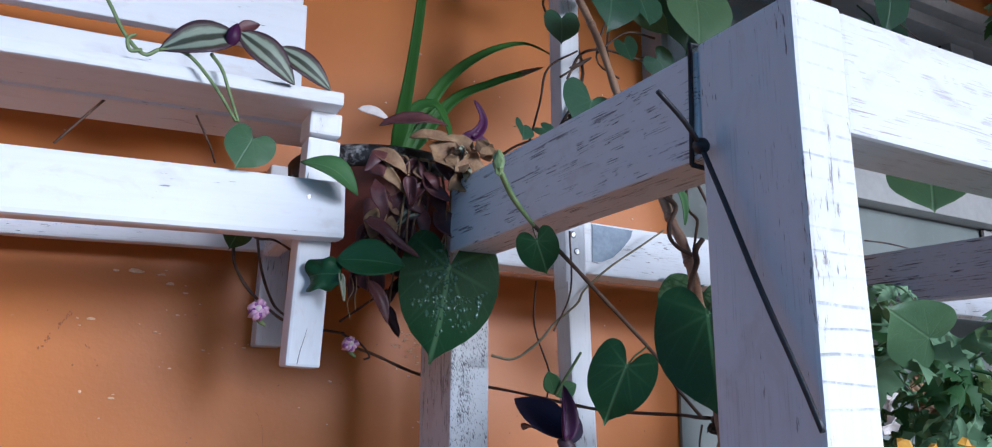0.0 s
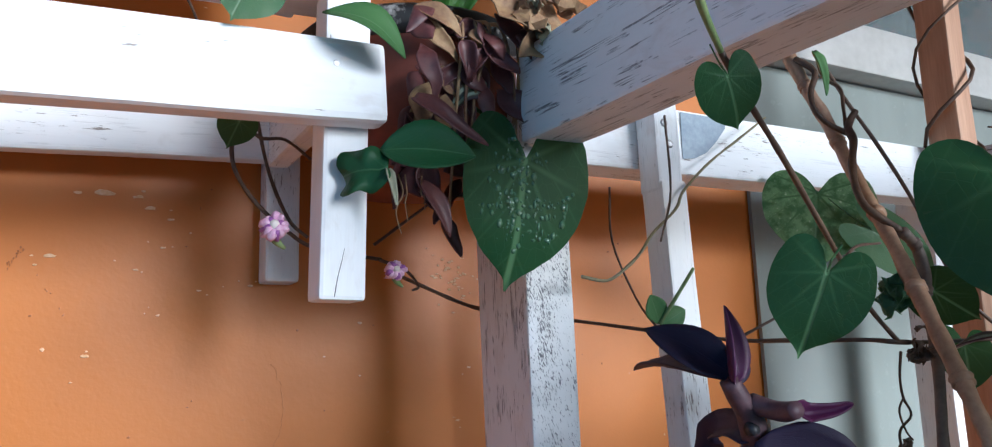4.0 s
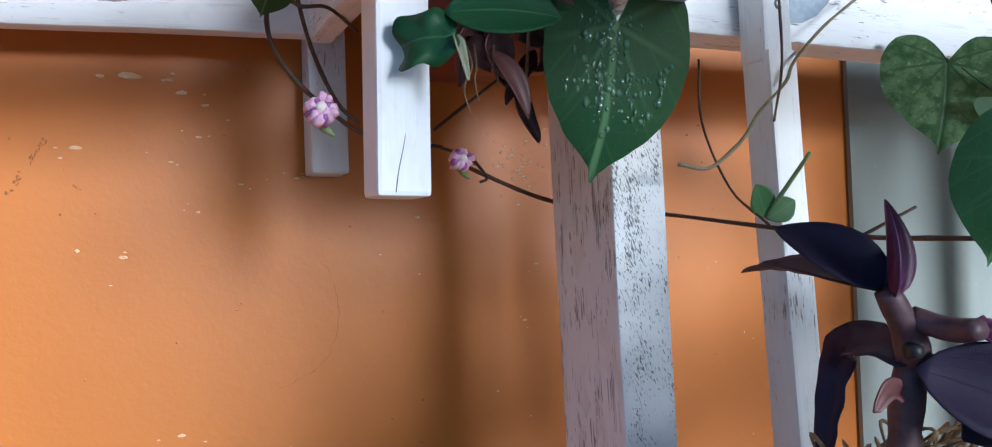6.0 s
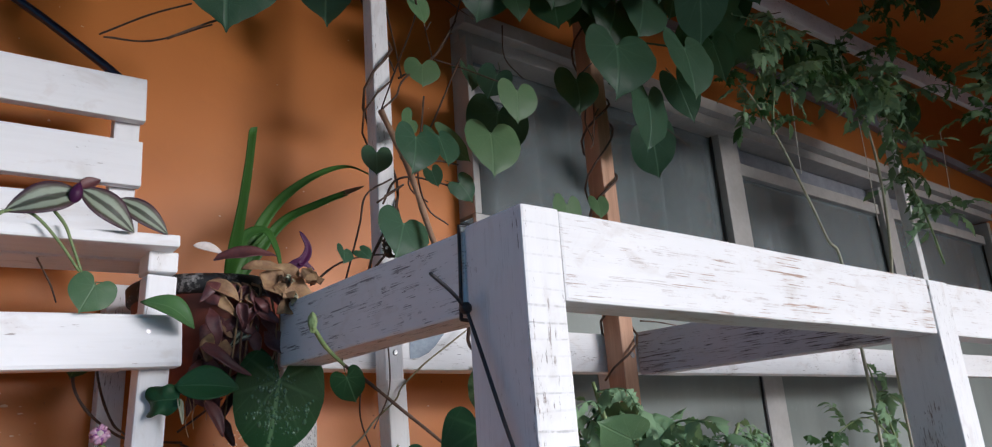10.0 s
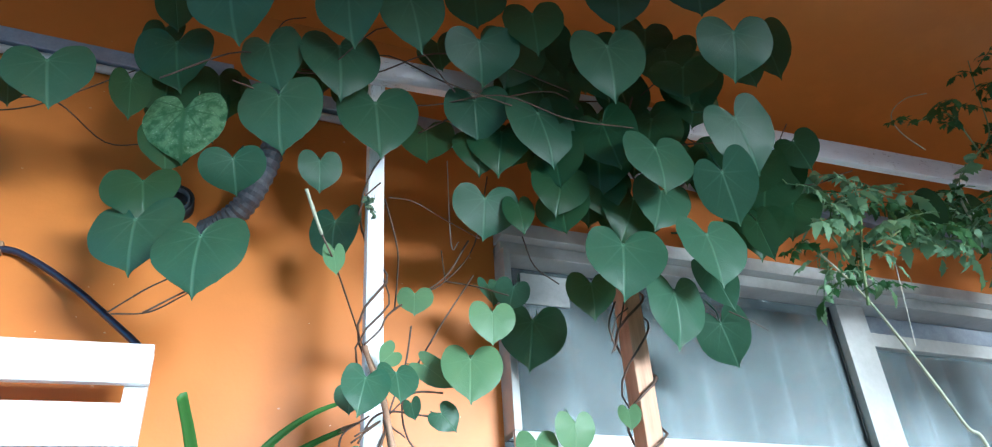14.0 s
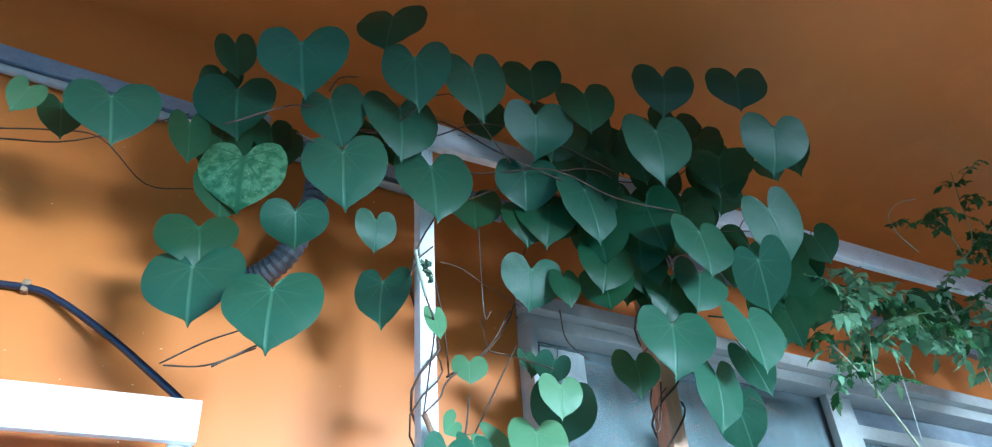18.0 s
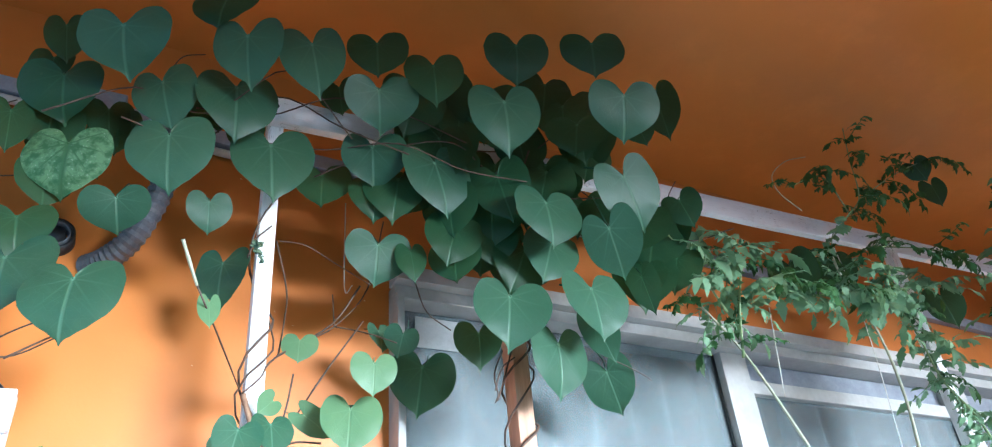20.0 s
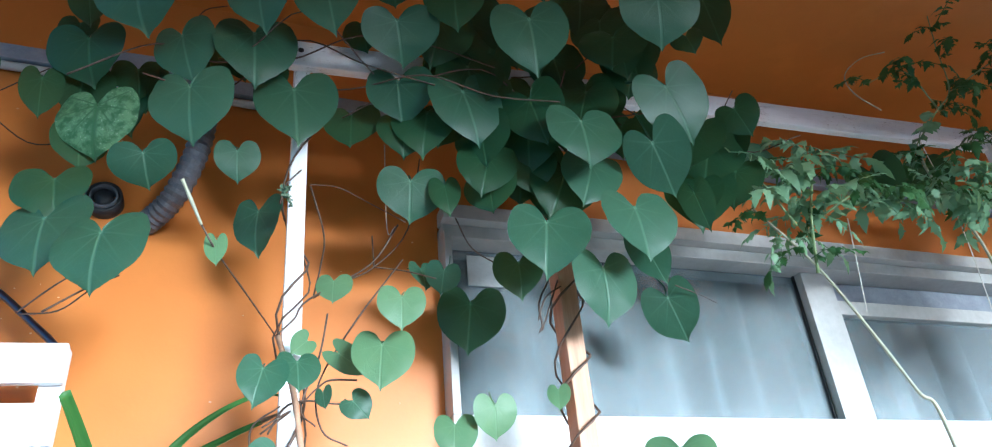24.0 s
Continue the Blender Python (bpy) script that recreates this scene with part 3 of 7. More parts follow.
ground = tagged(slab("ground", -900, 900, -900, 900, -0.6, -0.16, M_GROUND), "unseen dark grey ground before the porch, toned to limit bounced light", "ground", kind="structure")
floor = tagged(slab("floor", -0.5, 5.2, -2.30, WALL_Y, -0.15, 0.0, M_CONCRETE), "unseen grey concrete porch floor, its tone set for fill light", "floor", kind="structure")


def wall_with_window():
    bm = bmesh.new()
    x0, x1, y0, y1, z0, z1 = -0.4, 5.2, WALL_Y, WALL_Y + 0.14, 0.0, CEIL_Z
    w0 = WX0 + 0.10
    for a, b, c, d in ((x0, WX0, z0, z1), (WX0, w0, z0, 1.655), (WX1, x1, z0, z1), (w0, WX1, z0, WZ0), (WX0, WX1, WZ1, z1)):
        bmesh.ops.create_cube(bm, size=1, matrix=Matrix.Translation(((a + b) / 2, (y0 + y1) / 2, (c + d) / 2)) @ Matrix.Diagonal((b - a, y1 - y0, d - c, 1)))
    bmesh.ops.remove_doubles(bm, verts=bm.verts, dist=0.0005)
    return mesh_object("wall_north", bm, M_WALL)


wall = tagged(wall_with_window(), "orange plastered porch wall with fine scuffs and specks", "wall", kind="structure")


def wall_marks():
    """Paint chips, smears and a hairline crack on the plaster."""
    rnd = random.Random(12)
    y = WALL_Y

    def chip(x, z, w, h, mat, name="paint_chip"):
        bm = bmesh.new()
        n = 9
        ring = [(w * math.cos(2 * math.pi * k / n) * rnd.uniform(0.6, 1.1), h * math.sin(2 * math.pi * k / n) * rnd.uniform(0.6, 1.1)) for k in range(n)]
        low = [bm.verts.new((x + a, y - 0.0002, z + b)) for a, b in ring]
        top = [bm.verts.new((x + 0.8 * a, y - 0.0005 - rnd.uniform(0, 0.0005), z + 0.8 * b)) for a, b in ring]
        bm.faces.new(top)
        for k in range(n):
            bm.faces.new((low[k], low[(k + 1) % n], top[(k + 1) % n], top[k]))
        part(name, bm, mat, wall)
    for x, z, w in ((0.354, 1.403, 0.010), (0.392, 1.391, 0.006), (0.410, 1.381, 0.004), (0.404, 1.354, 0.003), (0.313, 1.344, 0.005), (0.382, 1.333, 0.003), (0.344, 1.256, 0.004), (0.437, 1.314, 0.003), (0.402, 1.291, 0.002), (0.484, 1.319, 0.003), (0.383, 1.107, 0.004), (0.704, 1.175, 0.003), (0.719, 1.231, 0.003)):
        chip(x + 0.012, z, w, w * rnd.uniform(0.3, 0.5), M_CHIP)
        for k in range(2):
            chip(x + 0.012 + rnd.gauss(0, 0.012), z + rnd.gauss(0, 0.008), w * 0.4, w * 0.2, M_CHIP)
    for k in range(42):
        chip(0.708 + rnd.gauss(0, 0.018), 1.334 + rnd.gauss(0, 0.012), rnd.uniform(0.0009, 0.0034), rnd.uniform(0.0006, 0.0018), M_CHIP)
    for k in range(60):
        chip(rnd.uniform(0.2, 1.13), rnd.uniform(1.0, 2.4), rnd.uniform(0.0008, 0.003), rnd.uniform(0.0006, 0.002), M_CHIP)
    for k in range(46):
        chip(rnd.uniform(0.15, 1.12), rnd.uniform(1.0, 1.45), rnd.uniform(0.0006, 0.0020), rnd.uniform(0.0005, 0.0014), M_SMEAR, "smear")
    for k in range(26):
        f = rnd.random()
        chip(0.279 + 0.026 * f + rnd.gauss(0, 0.0012), 1.308 + 0.043 * f, rnd.uniform(0.0003, 0.0014), rnd.uniform(0.0006, 0.0022), M_SMEAR, "smear")
        if k < 7:
            chip(0.316 + 0.034 * f + rnd.gauss(0, 0.001), 1.328 - 0.055 * f, 0.0006, 0.0010, M_SMEAR, "smear")
    line = []
    for x, z in ((0.471, 1.134), (0.490, 1.142), (0.510, 1.153), (0.522, 1.167), (0.529, 1.193), (0.527, 1.222), (0.517, 1.244)):
        line.append((x, y - 0.0001, z))
    pts = [p + Vector((rnd.gauss(0, 0.0008), 0, rnd.gauss(0, 0.0008))) for p in smooth_line(line, 6)]
    bm = bmesh.new()
    tube_into(bm, pts, 0.00026, 0.0002, 4)
    part("crack", bm, M_CRACK, wall)


wall_marks()
tagged(slab("ceiling", -0.5, 5.34, -2.30, WALL_Y + 0.14, CEIL_Z, CEIL_Z + 0.14, M_CEIL), "orange plastered porch ceiling", "ceiling", kind="structure")

# beam out of view, added to cut daylight on the upper wall and leaves
tagged(slab("wall_front_beam", -0.5, 5.34, -2.30, -2.16, 2.42, CEIL_Z - 0.001, M_CEIL), "unseen orange beam added along the porch front to shade the upper wall", "beam", kind="structure")
# wall out of view, added to darken the right end and its reflections
tagged(slab("wall_east", 5.2005, 5.34, -2.1595, WALL_Y + 0.14, 0.0, CEIL_Z - 0.001, M_WALL), "unseen orange end wall added to block sky light from the right", "wall", kind="structure")

# room behind the window
for nm, b in (("wall_room_back", (WX0 - 0.4, WX1 + 0.4, 3.0, 3.1, 0, 2.7)), ("wall_room_left", (WX0 - 0.5, WX0 - 0.4, 1.43, 3.1, 0, 2.7)),
              ("wall_room_right", (WX1 + 0.4, WX1 + 0.5, 1.43, 3.1, 0, 2.7)), ("floor_room", (WX0 - 0.5, WX1 + 0.5, 1.43, 3.1, -0.1, 0)), ("ceiling_room", (WX0 - 0.5, WX1 + 0.5, 1.43, 3.1, 2.7, 2.8))):
    tagged(slab(nm, *b, M_ROOM), "plain pale wall of the room behind the window", "wall", kind="structure")


def window():
    w = tagged(new("window_1"), "pale aluminium sliding window with dusty glass", "window", kind="structure")
    w.empty_display_size = 0.05
    y = WALL_Y
    def bar(name, a, b, c, d, y0, y1, mat=M_ALU, label=""):
        return slab(name, a, b, y0, y1, c, d, mat, w, 0.002, label)
    bar("window_frame", WX0, WX1, 2.152, WZ1, y - 0.053, y - 0.001)          # head, in steps
    bar("window_frame", WX0 + 0.004, WX1, 2.122, 2.1515, y - 0.026, y + 0.08)
    bar("window_frame", WX0, WX0 + 0.016, 1.735, 2.1215, y - 0.053, y + 0.08)   # jambs
    bar("window_frame", WX1 - 0.03, WX1, WZ0, 2.115, y - 0.012, y + 0.08)
    bar("window_sill", WX0 + 0.05, WX1, WZ0, WZ0 + 0.05, y - 0.03, y + 0.08)
    bar("transom", WX0, WX1 - 0.031, 1.655, 1.7345, y - 0.053, y - 0.043)
    bar("transom", WX0 + 0.101, WX1 - 0.031, 1.657, 1.7325, y - 0.0425, y + 0.05)
    for a, b in ((2.067, 2.157), (3.030, 3.110)):
        bar("mullion", a, b, 1.735, 2.1215, y + 0.000, y + 0.055)
        bar("mullion", a, b, WZ0 + 0.051, 1.6545, y - 0.016, y + 0.055)
        bar("gasket", a - 0.006, a - 0.0005, WZ0 + 0.051, 1.6545, y - 0.014, y - 0.0085, M_GASKET)
    xs = ((WX0 + 0.017, 2.0665), (2.1575, 3.0295), (3.1105, WX1 - 0.031))
    for i, (a, b) in enumerate(xs):
        slab("frosted_pane", a + 0.001 if i else WX0 + 0.050, b - (0.007 if i < 2 else 0.001), y - 0.008, y - 0.002, WZ0 + 0.051, 1.6545, M_FROST, w)
        for z0, z1 in ((1.735, 2.1215),):
            top = z1
            if i:
                bar("sash_rail", a, b, 2.018, 2.056, y + 0.012, y + 0.05)
                bar("sash_rail", a, b, 2.0565, 2.1215, y + 0.044, y + 0.07, M_CONDUIT)
                top = 2.0175
            pane = slab("pane", a + 0.001, b - 0.001, y + 0.030, y + 0.034, z0 + 0.001, top - 0.001, M_GLASS, w)
            pane.visible_shadow = False
            for q in ((a, a + 0.005, z0, top), (b - 0.006, b, z0, top)):
                bar("gasket", q[0], q[1], q[2] + 0.006, q[3], y + 0.022, y + 0.029, M_GASKET)
            bar("gasket", a, b, z0, z0 + 0.005, y + 0.022, y + 0.029, M_GASKET)
    bar("label", 1.20, 1.315, 2.035, 2.108, y + 0.024, y + 0.0285, M_LABEL, "faded paper label stuck on the glass")
    return w


window()


def curtain():
    bm = bmesh.new()
    xs = np.linspace(WX0 - 0.1, WX1 + 0.1, 400)
    prev = None
    for i, x in enumerate(xs):
        y = 1.425 + 0.05 + 0.030 * math.sin(x * 2 * math.pi / 0.125 + 0.9 * math.sin(x * 3.1)) + 0.005 * math.sin(x * 37)
        col = [bm.verts.new((x, y, z)) for z in (0.7, 1.3, 2.45)]
        if prev:
            for k in range(2):
                bm.faces.new((prev[k], col[k], col[k + 1], prev[k + 1]))
        prev = col
    ob = mesh_object("curtain", bm, M_CURTAIN, smooth=True)
    sol = ob.modifiers.new("cloth", "SOLIDIFY")
    sol.thickness = 0.002
    return tagged(ob, "grey pleated curtain hanging behind the window glass", "curtain")


curtain()


def wall_conduit():
    c = tagged(new("wall_trunking"), "grey cable trunking with a pale pipe below it along the wall", "trunking")
    def at(x, z):
        return Vector((x, WALL_Y - 0.0125, z - 0.030 * x))
    lumber("trunking_cover", at(-0.4, 2.466), at(5.2, 2.466), 0.023, 0.036, M_CONDUIT, c)
    bm = bmesh.new()
    tube_into(bm, [at(x, 2.434 + 0.003 * math.sin(x * 5)) for x in np.linspace(-0.4, 1.1, 40)], 0.009, sides=10)
    part("pipe", bm, M_ALU, c, "pale thin pipe", True)
    for x in (0.50, 1.7, 3.0):
        p = at(x, 2.462)
        slab("junction_box", x - 0.06, x + 0.05, WALL_Y - 0.046, WALL_Y - 0.0245, p.z - 0.032, p.z + 0.032, M_CONDUIT, c, 0.004)


wall_conduit()


# ---- the white plant stand ----
def plant_stand():
    t = thing("plant_stand", "long white-painted wooden plant stand frame with worn edges", "plant stand")
    X0, XM, YF, YB, ZT, ZB = 0.667, 1.420, 0.580, 1.067, 1.489, 1.411
    lumber("post", (X0 + 0.0215, YF + 0.0385, 0), (X0 + 0.0215, YF + 0.0385, ZT), 0.043, 0.077, M_WHITE, t, (0, 1, 0), label="rough-sawn corner post with dark saw marks", front=M_SAWN)
    lumber("post", (0.719, YB + 0.045, 0), (0.698, YB + 0.044, ZT), 0.046, 0.088, M_GRAIN, t, (0, 1, 0), label="rough back post with flaking paint", front=M_ROUGH)
    for x in (XM + 0.031, 2.75):
        lumber("post", (x, YF + 0.034, 0), (x, YF + 0.034, ZT), 0.062, 0.068, M_WHITE, t, (0, 1, 0))
        lumber("post", (x - 0.05 if x < 2 else x, YB + 0.106, 0), (x - 0.05 if x < 2 else x, YB + 0.106, ZT - 0.002), 0.045, 0.05, M_WHITE, t, (0, 1, 0))
    # front rails, butted between the posts
    zc, h = (ZT + ZB) / 2, ZT - ZB
    lumber("front_rail", (X0 + 0.0445, YF + 0.024, zc), (XM - 0.002, YF + 0.024, zc), 0.044, h, M_WORN, t, label="front rail with paint worn to brown wood")
    lumber("front_rail", (XM + 0.0625, YF + 0.024, zc), (2.718, YF + 0.024, zc), 0.044, h, M_WORN, t)
    # side rails
    lumber("side_rail", (X0 + 0.022, YF + 0.0785, zc - 0.002), (0.676, 1.026, zc - 0.002), 0.046, h - 0.002, M_GRAIN, t)
    lumber("cleat", (0.690, 0.985, zc - 0.01), (0.690, YB - 0.001, zc - 0.01), 0.014, 0.04, M_WHITE, t)
    lumber("side_rail", (XM + 0.020, YF + 0.069, zc), (XM - 0.030, YB + 0.018, zc), 0.040, h, M_SPLIT, t, label="white rail with long dark splits, blue sky shade in its tint")
    # back rail
    lumber("back_rail", (0.722, YB + 0.040, 1.4505), (3.4, YB + 0.040, 1.4475), 0.042, 0.068, M_WHITE, t)
    # thin polygon that puts a shadow-like blue-grey tone on the rail
    bm = bmesh.new()
    ring = [bm.verts.new(q) for q in ((0.877, 1.0848, 1.481), (0.876, 1.0848, 1.432), (0.892, 1.0848, 1.434), (0.908, 1.0848, 1.441), (0.922, 1.0848, 1.453), (0.937, 1.0848, 1.470), (0.940, 1.0848, 1.480))]
    back = [bm.verts.new(v.co + Vector((0, 0.0006, 0))) for v in ring]
    bm.faces.new(ring)
    for k in range(len(ring)):
        bm.faces.new((ring[k], back[k], back[(k + 1) % len(ring)], ring[(k + 1) % len(ring)]))
    part("paint_patch", bm, M_BLUEGREY, t, "shadow-like blue-grey patch on the back rail")
    # lower shelf that carries the pots
    for y in (YF + 0.06, YF + 0.17, YF + 0.28, YF + 0.39):
        lumber("shelf_slat", (X0 + 0.052, y + 0.04, 0.86), (2.715, y + 0.04, 0.86), 0.085, 0.022, M_WHITE, t)
    return t


plant_stand()


def cord():
    c = thing("knotted_string", "thin black string knotted round the stand's side rail", "string")
    bm = bmesh.new()
    x = 0.664
    loop = [(x, 0.6635, 1.407), (x, 0.6615, 1.445), (x, 0.660, 1.490), (x + 0.02, 0.660, 1.4915), (x + 0.047, 0.660, 1.489), (x + 0.050, 0.661, 1.44), (x + 0.048, 0.6635, 1.406), (x + 0.02, 0.6635, 1.406), (x, 0.6635, 1.407)]
    tube_into(bm, [Vector(q) for q in loop], 0.0017)
    part("loop", bm, M_BLACK, c, smooth=True)
    bm = bmesh.new()
    tube_into(bm, smooth_line([(x - 0.006, 0.648, 1.414), (x - 0.005, 0.632, 1.375), (x - 0.004, 0.609, 1.318), (x - 0.003, 0.590, 1.275), (x - 0.002, 0.578, 1.245)], 5), 0.0017)
    part("tail", bm, M_BLACK, c, smooth=True)
    bm = bmesh.new()
    tube_into(bm, smooth_line([(x - 0.006, 0.648, 1.414), (x - 0.024, 0.643, 1.426), (x - 0.047, 0.638, 1.438)], 4), 0.0017)
    part("end", bm, M_BLACK, c, smooth=True)
    bm = bmesh.new()
    bmesh.ops.create_icosphere(bm, subdivisions=2, radius=0.0055, matrix=Matrix.Translation((x - 0.006, 0.648, 1.414)))
    part("knot", bm, M_BLACK, c, smooth=True)


cord()


# ---- the white slatted wall chair ----
def wall_chair():
    t = thing("slatted_chair_shelf", "small white slatted chair-shaped plant shelf fixed to the wall", "plant shelf")
    XR, XL, TILT = 0.527, -0.05, 0.036          # it hangs a little out of level

    def level(x, z):
        return z - TILT * (XR - x)

    def across(name, x0, x1, y, z, w, h, mat, **kw):
        lumber(name, (x0, y, level(x0, z)), (x1, y, level(x1, z)), w, h, mat, t, **kw)
    for x in (XR - 0.0165, XL + 0.0165):
        d = level(x, 0) - level(XR, 0)
        lumber("front_leg", (x - 0.002, 1.040, 1.287 + d), (x + 0.004, 1.040, 1.512 + d), 0.033, 0.033, M_CLEAN, t, (0, 1, 0), label="square white leg with a split end")
        lumber("leg_block", (x + 0.002, 1.0365, 1.5135 + d), (x + 0.002, 1.0365, 1.5375 + d), 0.033, 0.040, M_CLEAN, t, (0, 1, 0))
        lumber("back_leg", (x + 0.009, 1.273, 1.321 + d), (x + 0.010, 1.273, 1.55 + d), 0.033, 0.032, M_WHITE, t, (0, 1, 0))
        lumber("back_stile", (x - 0.018, 1.1685, 1.5535 + d), (x - 0.018, 1.1685, 1.806 + d), 0.032, 0.024, M_CLEAN, t, (0, 1, 0))
        lumber("side_bar", (x, 1.0575, 1.452 + d), (x, 1.239, 1.452 + d), 0.020, 0.05, M_WHITE, t)
    across("front_bar", XL - 0.01, 0.533, 1.0105, 1.4345, 0.025, 0.057, M_CLEAN, bevel=0.005, label="thick white front bar with rounded end")
    across("back_bar", XL, 0.524, 1.2455, 1.457, 0.018, 0.046, M_WHITE)
    for y in (1.026, 1.104):
        across("seat_slat", XL - 0.004, 0.523, y, 1.5445, 0.068, 0.014, M_CLEAN)
    for z0, z1 in ((1.575, 1.634), (1.654, 1.716), (1.745, 1.8065)):
        across("back_slat", XL - 0.012, 0.510, 1.1455, (z0 + z1) / 2, 0.016, z1 - z0, M_CLEAN, bevel=0.002)
    bm = bmesh.new()
    tube_into(bm, smooth_line([(0.503, 1.0230, 1.289), (0.505, 1.0230, 1.301), (0.508, 1.0230, 1.313), (0.510, 1.0230, 1.322)], 3), 0.00032, 0.00015, 4)
    part("split", bm, M_BLACK, t)
    bm = bmesh.new()
    tube_into(bm, [Vector((0.497, 0.9985, 1.443)), Vector((0.497, 0.9975, 1.443))], 0.003, 0.002, 10)
    part("nail_hole", bm, M_SCREW, t)
    return t


wall_chair()


# ---- poles and top rail ----
tr = thing("trellis", "white-painted trellis of two poles and a top rail", "trellis")
lumber("pole", (0.857, 1.069, 0.95), (0.834, 1.069, 1.400), 0.030, 0.030, M_WHITE, tr, (0, 1, 0), label="lower length of the pole, leaning")
lumber("pole", (0.833, 1.0705, 1.390), (0.8165, 1.0755, 2.400), 0.029, 0.028, M_WHITE, tr, (0, 1, 0))
lumber("pole", (2.605, 1.045, 0.0), (2.595, 1.045, 2.44), 0.034, 0.026, M_WHITE, tr, (0, 1, 0))
lumber("top_rail", (0.787, 1.051, 2.362), (4.6, 1.058, 2.512), 0.020, 0.060, M_WHITE, tr)
for x, z in ((0.811, 2.369), (2.60, 2.436)):
    bm = bmesh.new()
    tube_into(bm, [Vector((x, 1.0412, z)), Vector((x, 1.0398, z))], 0.0055, sides=12)
    part("bolt_hole", bm, M_BLACK, tr)
for q in ((0.829, 1.0562, 1.456), (0.834, 1.0562, 1.436)):
    bm = bmesh.new()
    tube_into(bm, [Vector(q), Vector((q[0], q[1] - 0.0012, q[2]))], 0.0045, 0.003, sides=12)
    part("screw", bm, M_SCREW, tr)

for k, (x, h) in enumerate(((3.268, 0.020), (3.281, 0.014), (3.292, 0.024), (3.305, 0.016), (3.318, 0.022))):
    part("writing_bar", box_bm(0.006, 0.0008, h, 0.0), M_BLACK, tr, "short dark handwritten mark" if k == 0 else "").location = (x, 1.0446, 2.460)

bp = thing("bare_wood_post", "bare reddish wooden post screwed to the stand's back rail", "post", "", (1.298, 1.06, 0.872))
lumber("shaft", (1.298, 1.0615, 0.872), (1.294, 1.054, 2.350), 0.034, 0.040, M_BARE, bp, (0, 1, 0))
bm = bmesh.new()
tube_into(bm, [Vector((1.303, 1.040, 1.440)), Vector((1.303, 1.0365, 1.440))], 0.005, sides=12)
part("screw", bm, M_SCREW, bp).matrix_parent_inverse = Matrix.Translation(bp.location).inverted()

# ---- hose, vent stub, cable on the wall ----
def hose():
    t = thing("flexible_hose", "dark grey ribbed flexible hose bending out of the wall", "hose")
    bm = bmesh.new()
    tube_into(bm, smooth_line([(0.546, 1.300, 2.101), (0.575, 1.265, 2.103), (0.611, 1.225, 2.132), (0.640, 1.200, 2.212), (0.648, 1.198, 2.298), (0.643, 1.230, 2.388), (0.638, 1.262, 2.428)], 11), 0.0205, sides=16, ribs=0.16)
    part("tube", bm, M_HOSE, t)
    t = thing("pipe_stub", "black pipe end with a pale inner ring in the wall", "pipe")
    for r0, r1, mat, y in ((0.032, 0.026, M_BLACK, 0.030), (0.024, 0.021, M_HOSE, 0.034), (0.017, 0.0, M_BLACK, 0.028)):
        bm = lathe_bm([(r0, 0), (r0, y), (r1, y), (r1, 0.004)], 28)
        ob = part("ring", bm, mat, t, smooth=True)
        ob.matrix_world = Matrix.Translation((0.489, WALL_Y, 2.140)) @ Matrix.Rotation(math.pi / 2, 4, "X")
    t = thing("black_cable", "black cable running down the wall to the shelf", "cable")
    bm = bmesh.new()
    tube_into(bm, smooth_line([(-0.38, 1.282, 1.955), (0.05, 1.283, 1.99), (0.226, 1.281, 2.008), (0.288, 1.272, 1.989), (0.372, 1.240, 1.926), (0.433, 1.200, 1.865), (0.481, 1.172, 1.816), (0.495, 1.166, 1.794)], 8), 0.0062, sides=9)
    part("cable", bm, M_CABLE, t, smooth=True)
    bm = box_bm(0.012, 0.016, 0.022, 0.003)
    part("clip", bm, M_DRY, t).location = (0.232, 1.283, 2.010)


hose()


# ---- leaves ----
OUTLINE = [(0.0, 0.0), (0.040, 0.070), (0.105, 0.160), (0.19, 0.222), (0.29, 0.236), (0.385, 0.200), (0.458, 0.112), (0.500, -0.015), (0.503, -0.145), (0.476, -0.270), (0.418, -0.378), (0.332, -0.468), (0.232, -0.540), (0.138, -0.594), (0.064, -0.638), (0.022, -0.676), (0.0, -0.735)]
OUTLINE = [(q.x, q.y) for q in smooth_line([(x, y, 0) for x, y in OUTLINE], 2)]


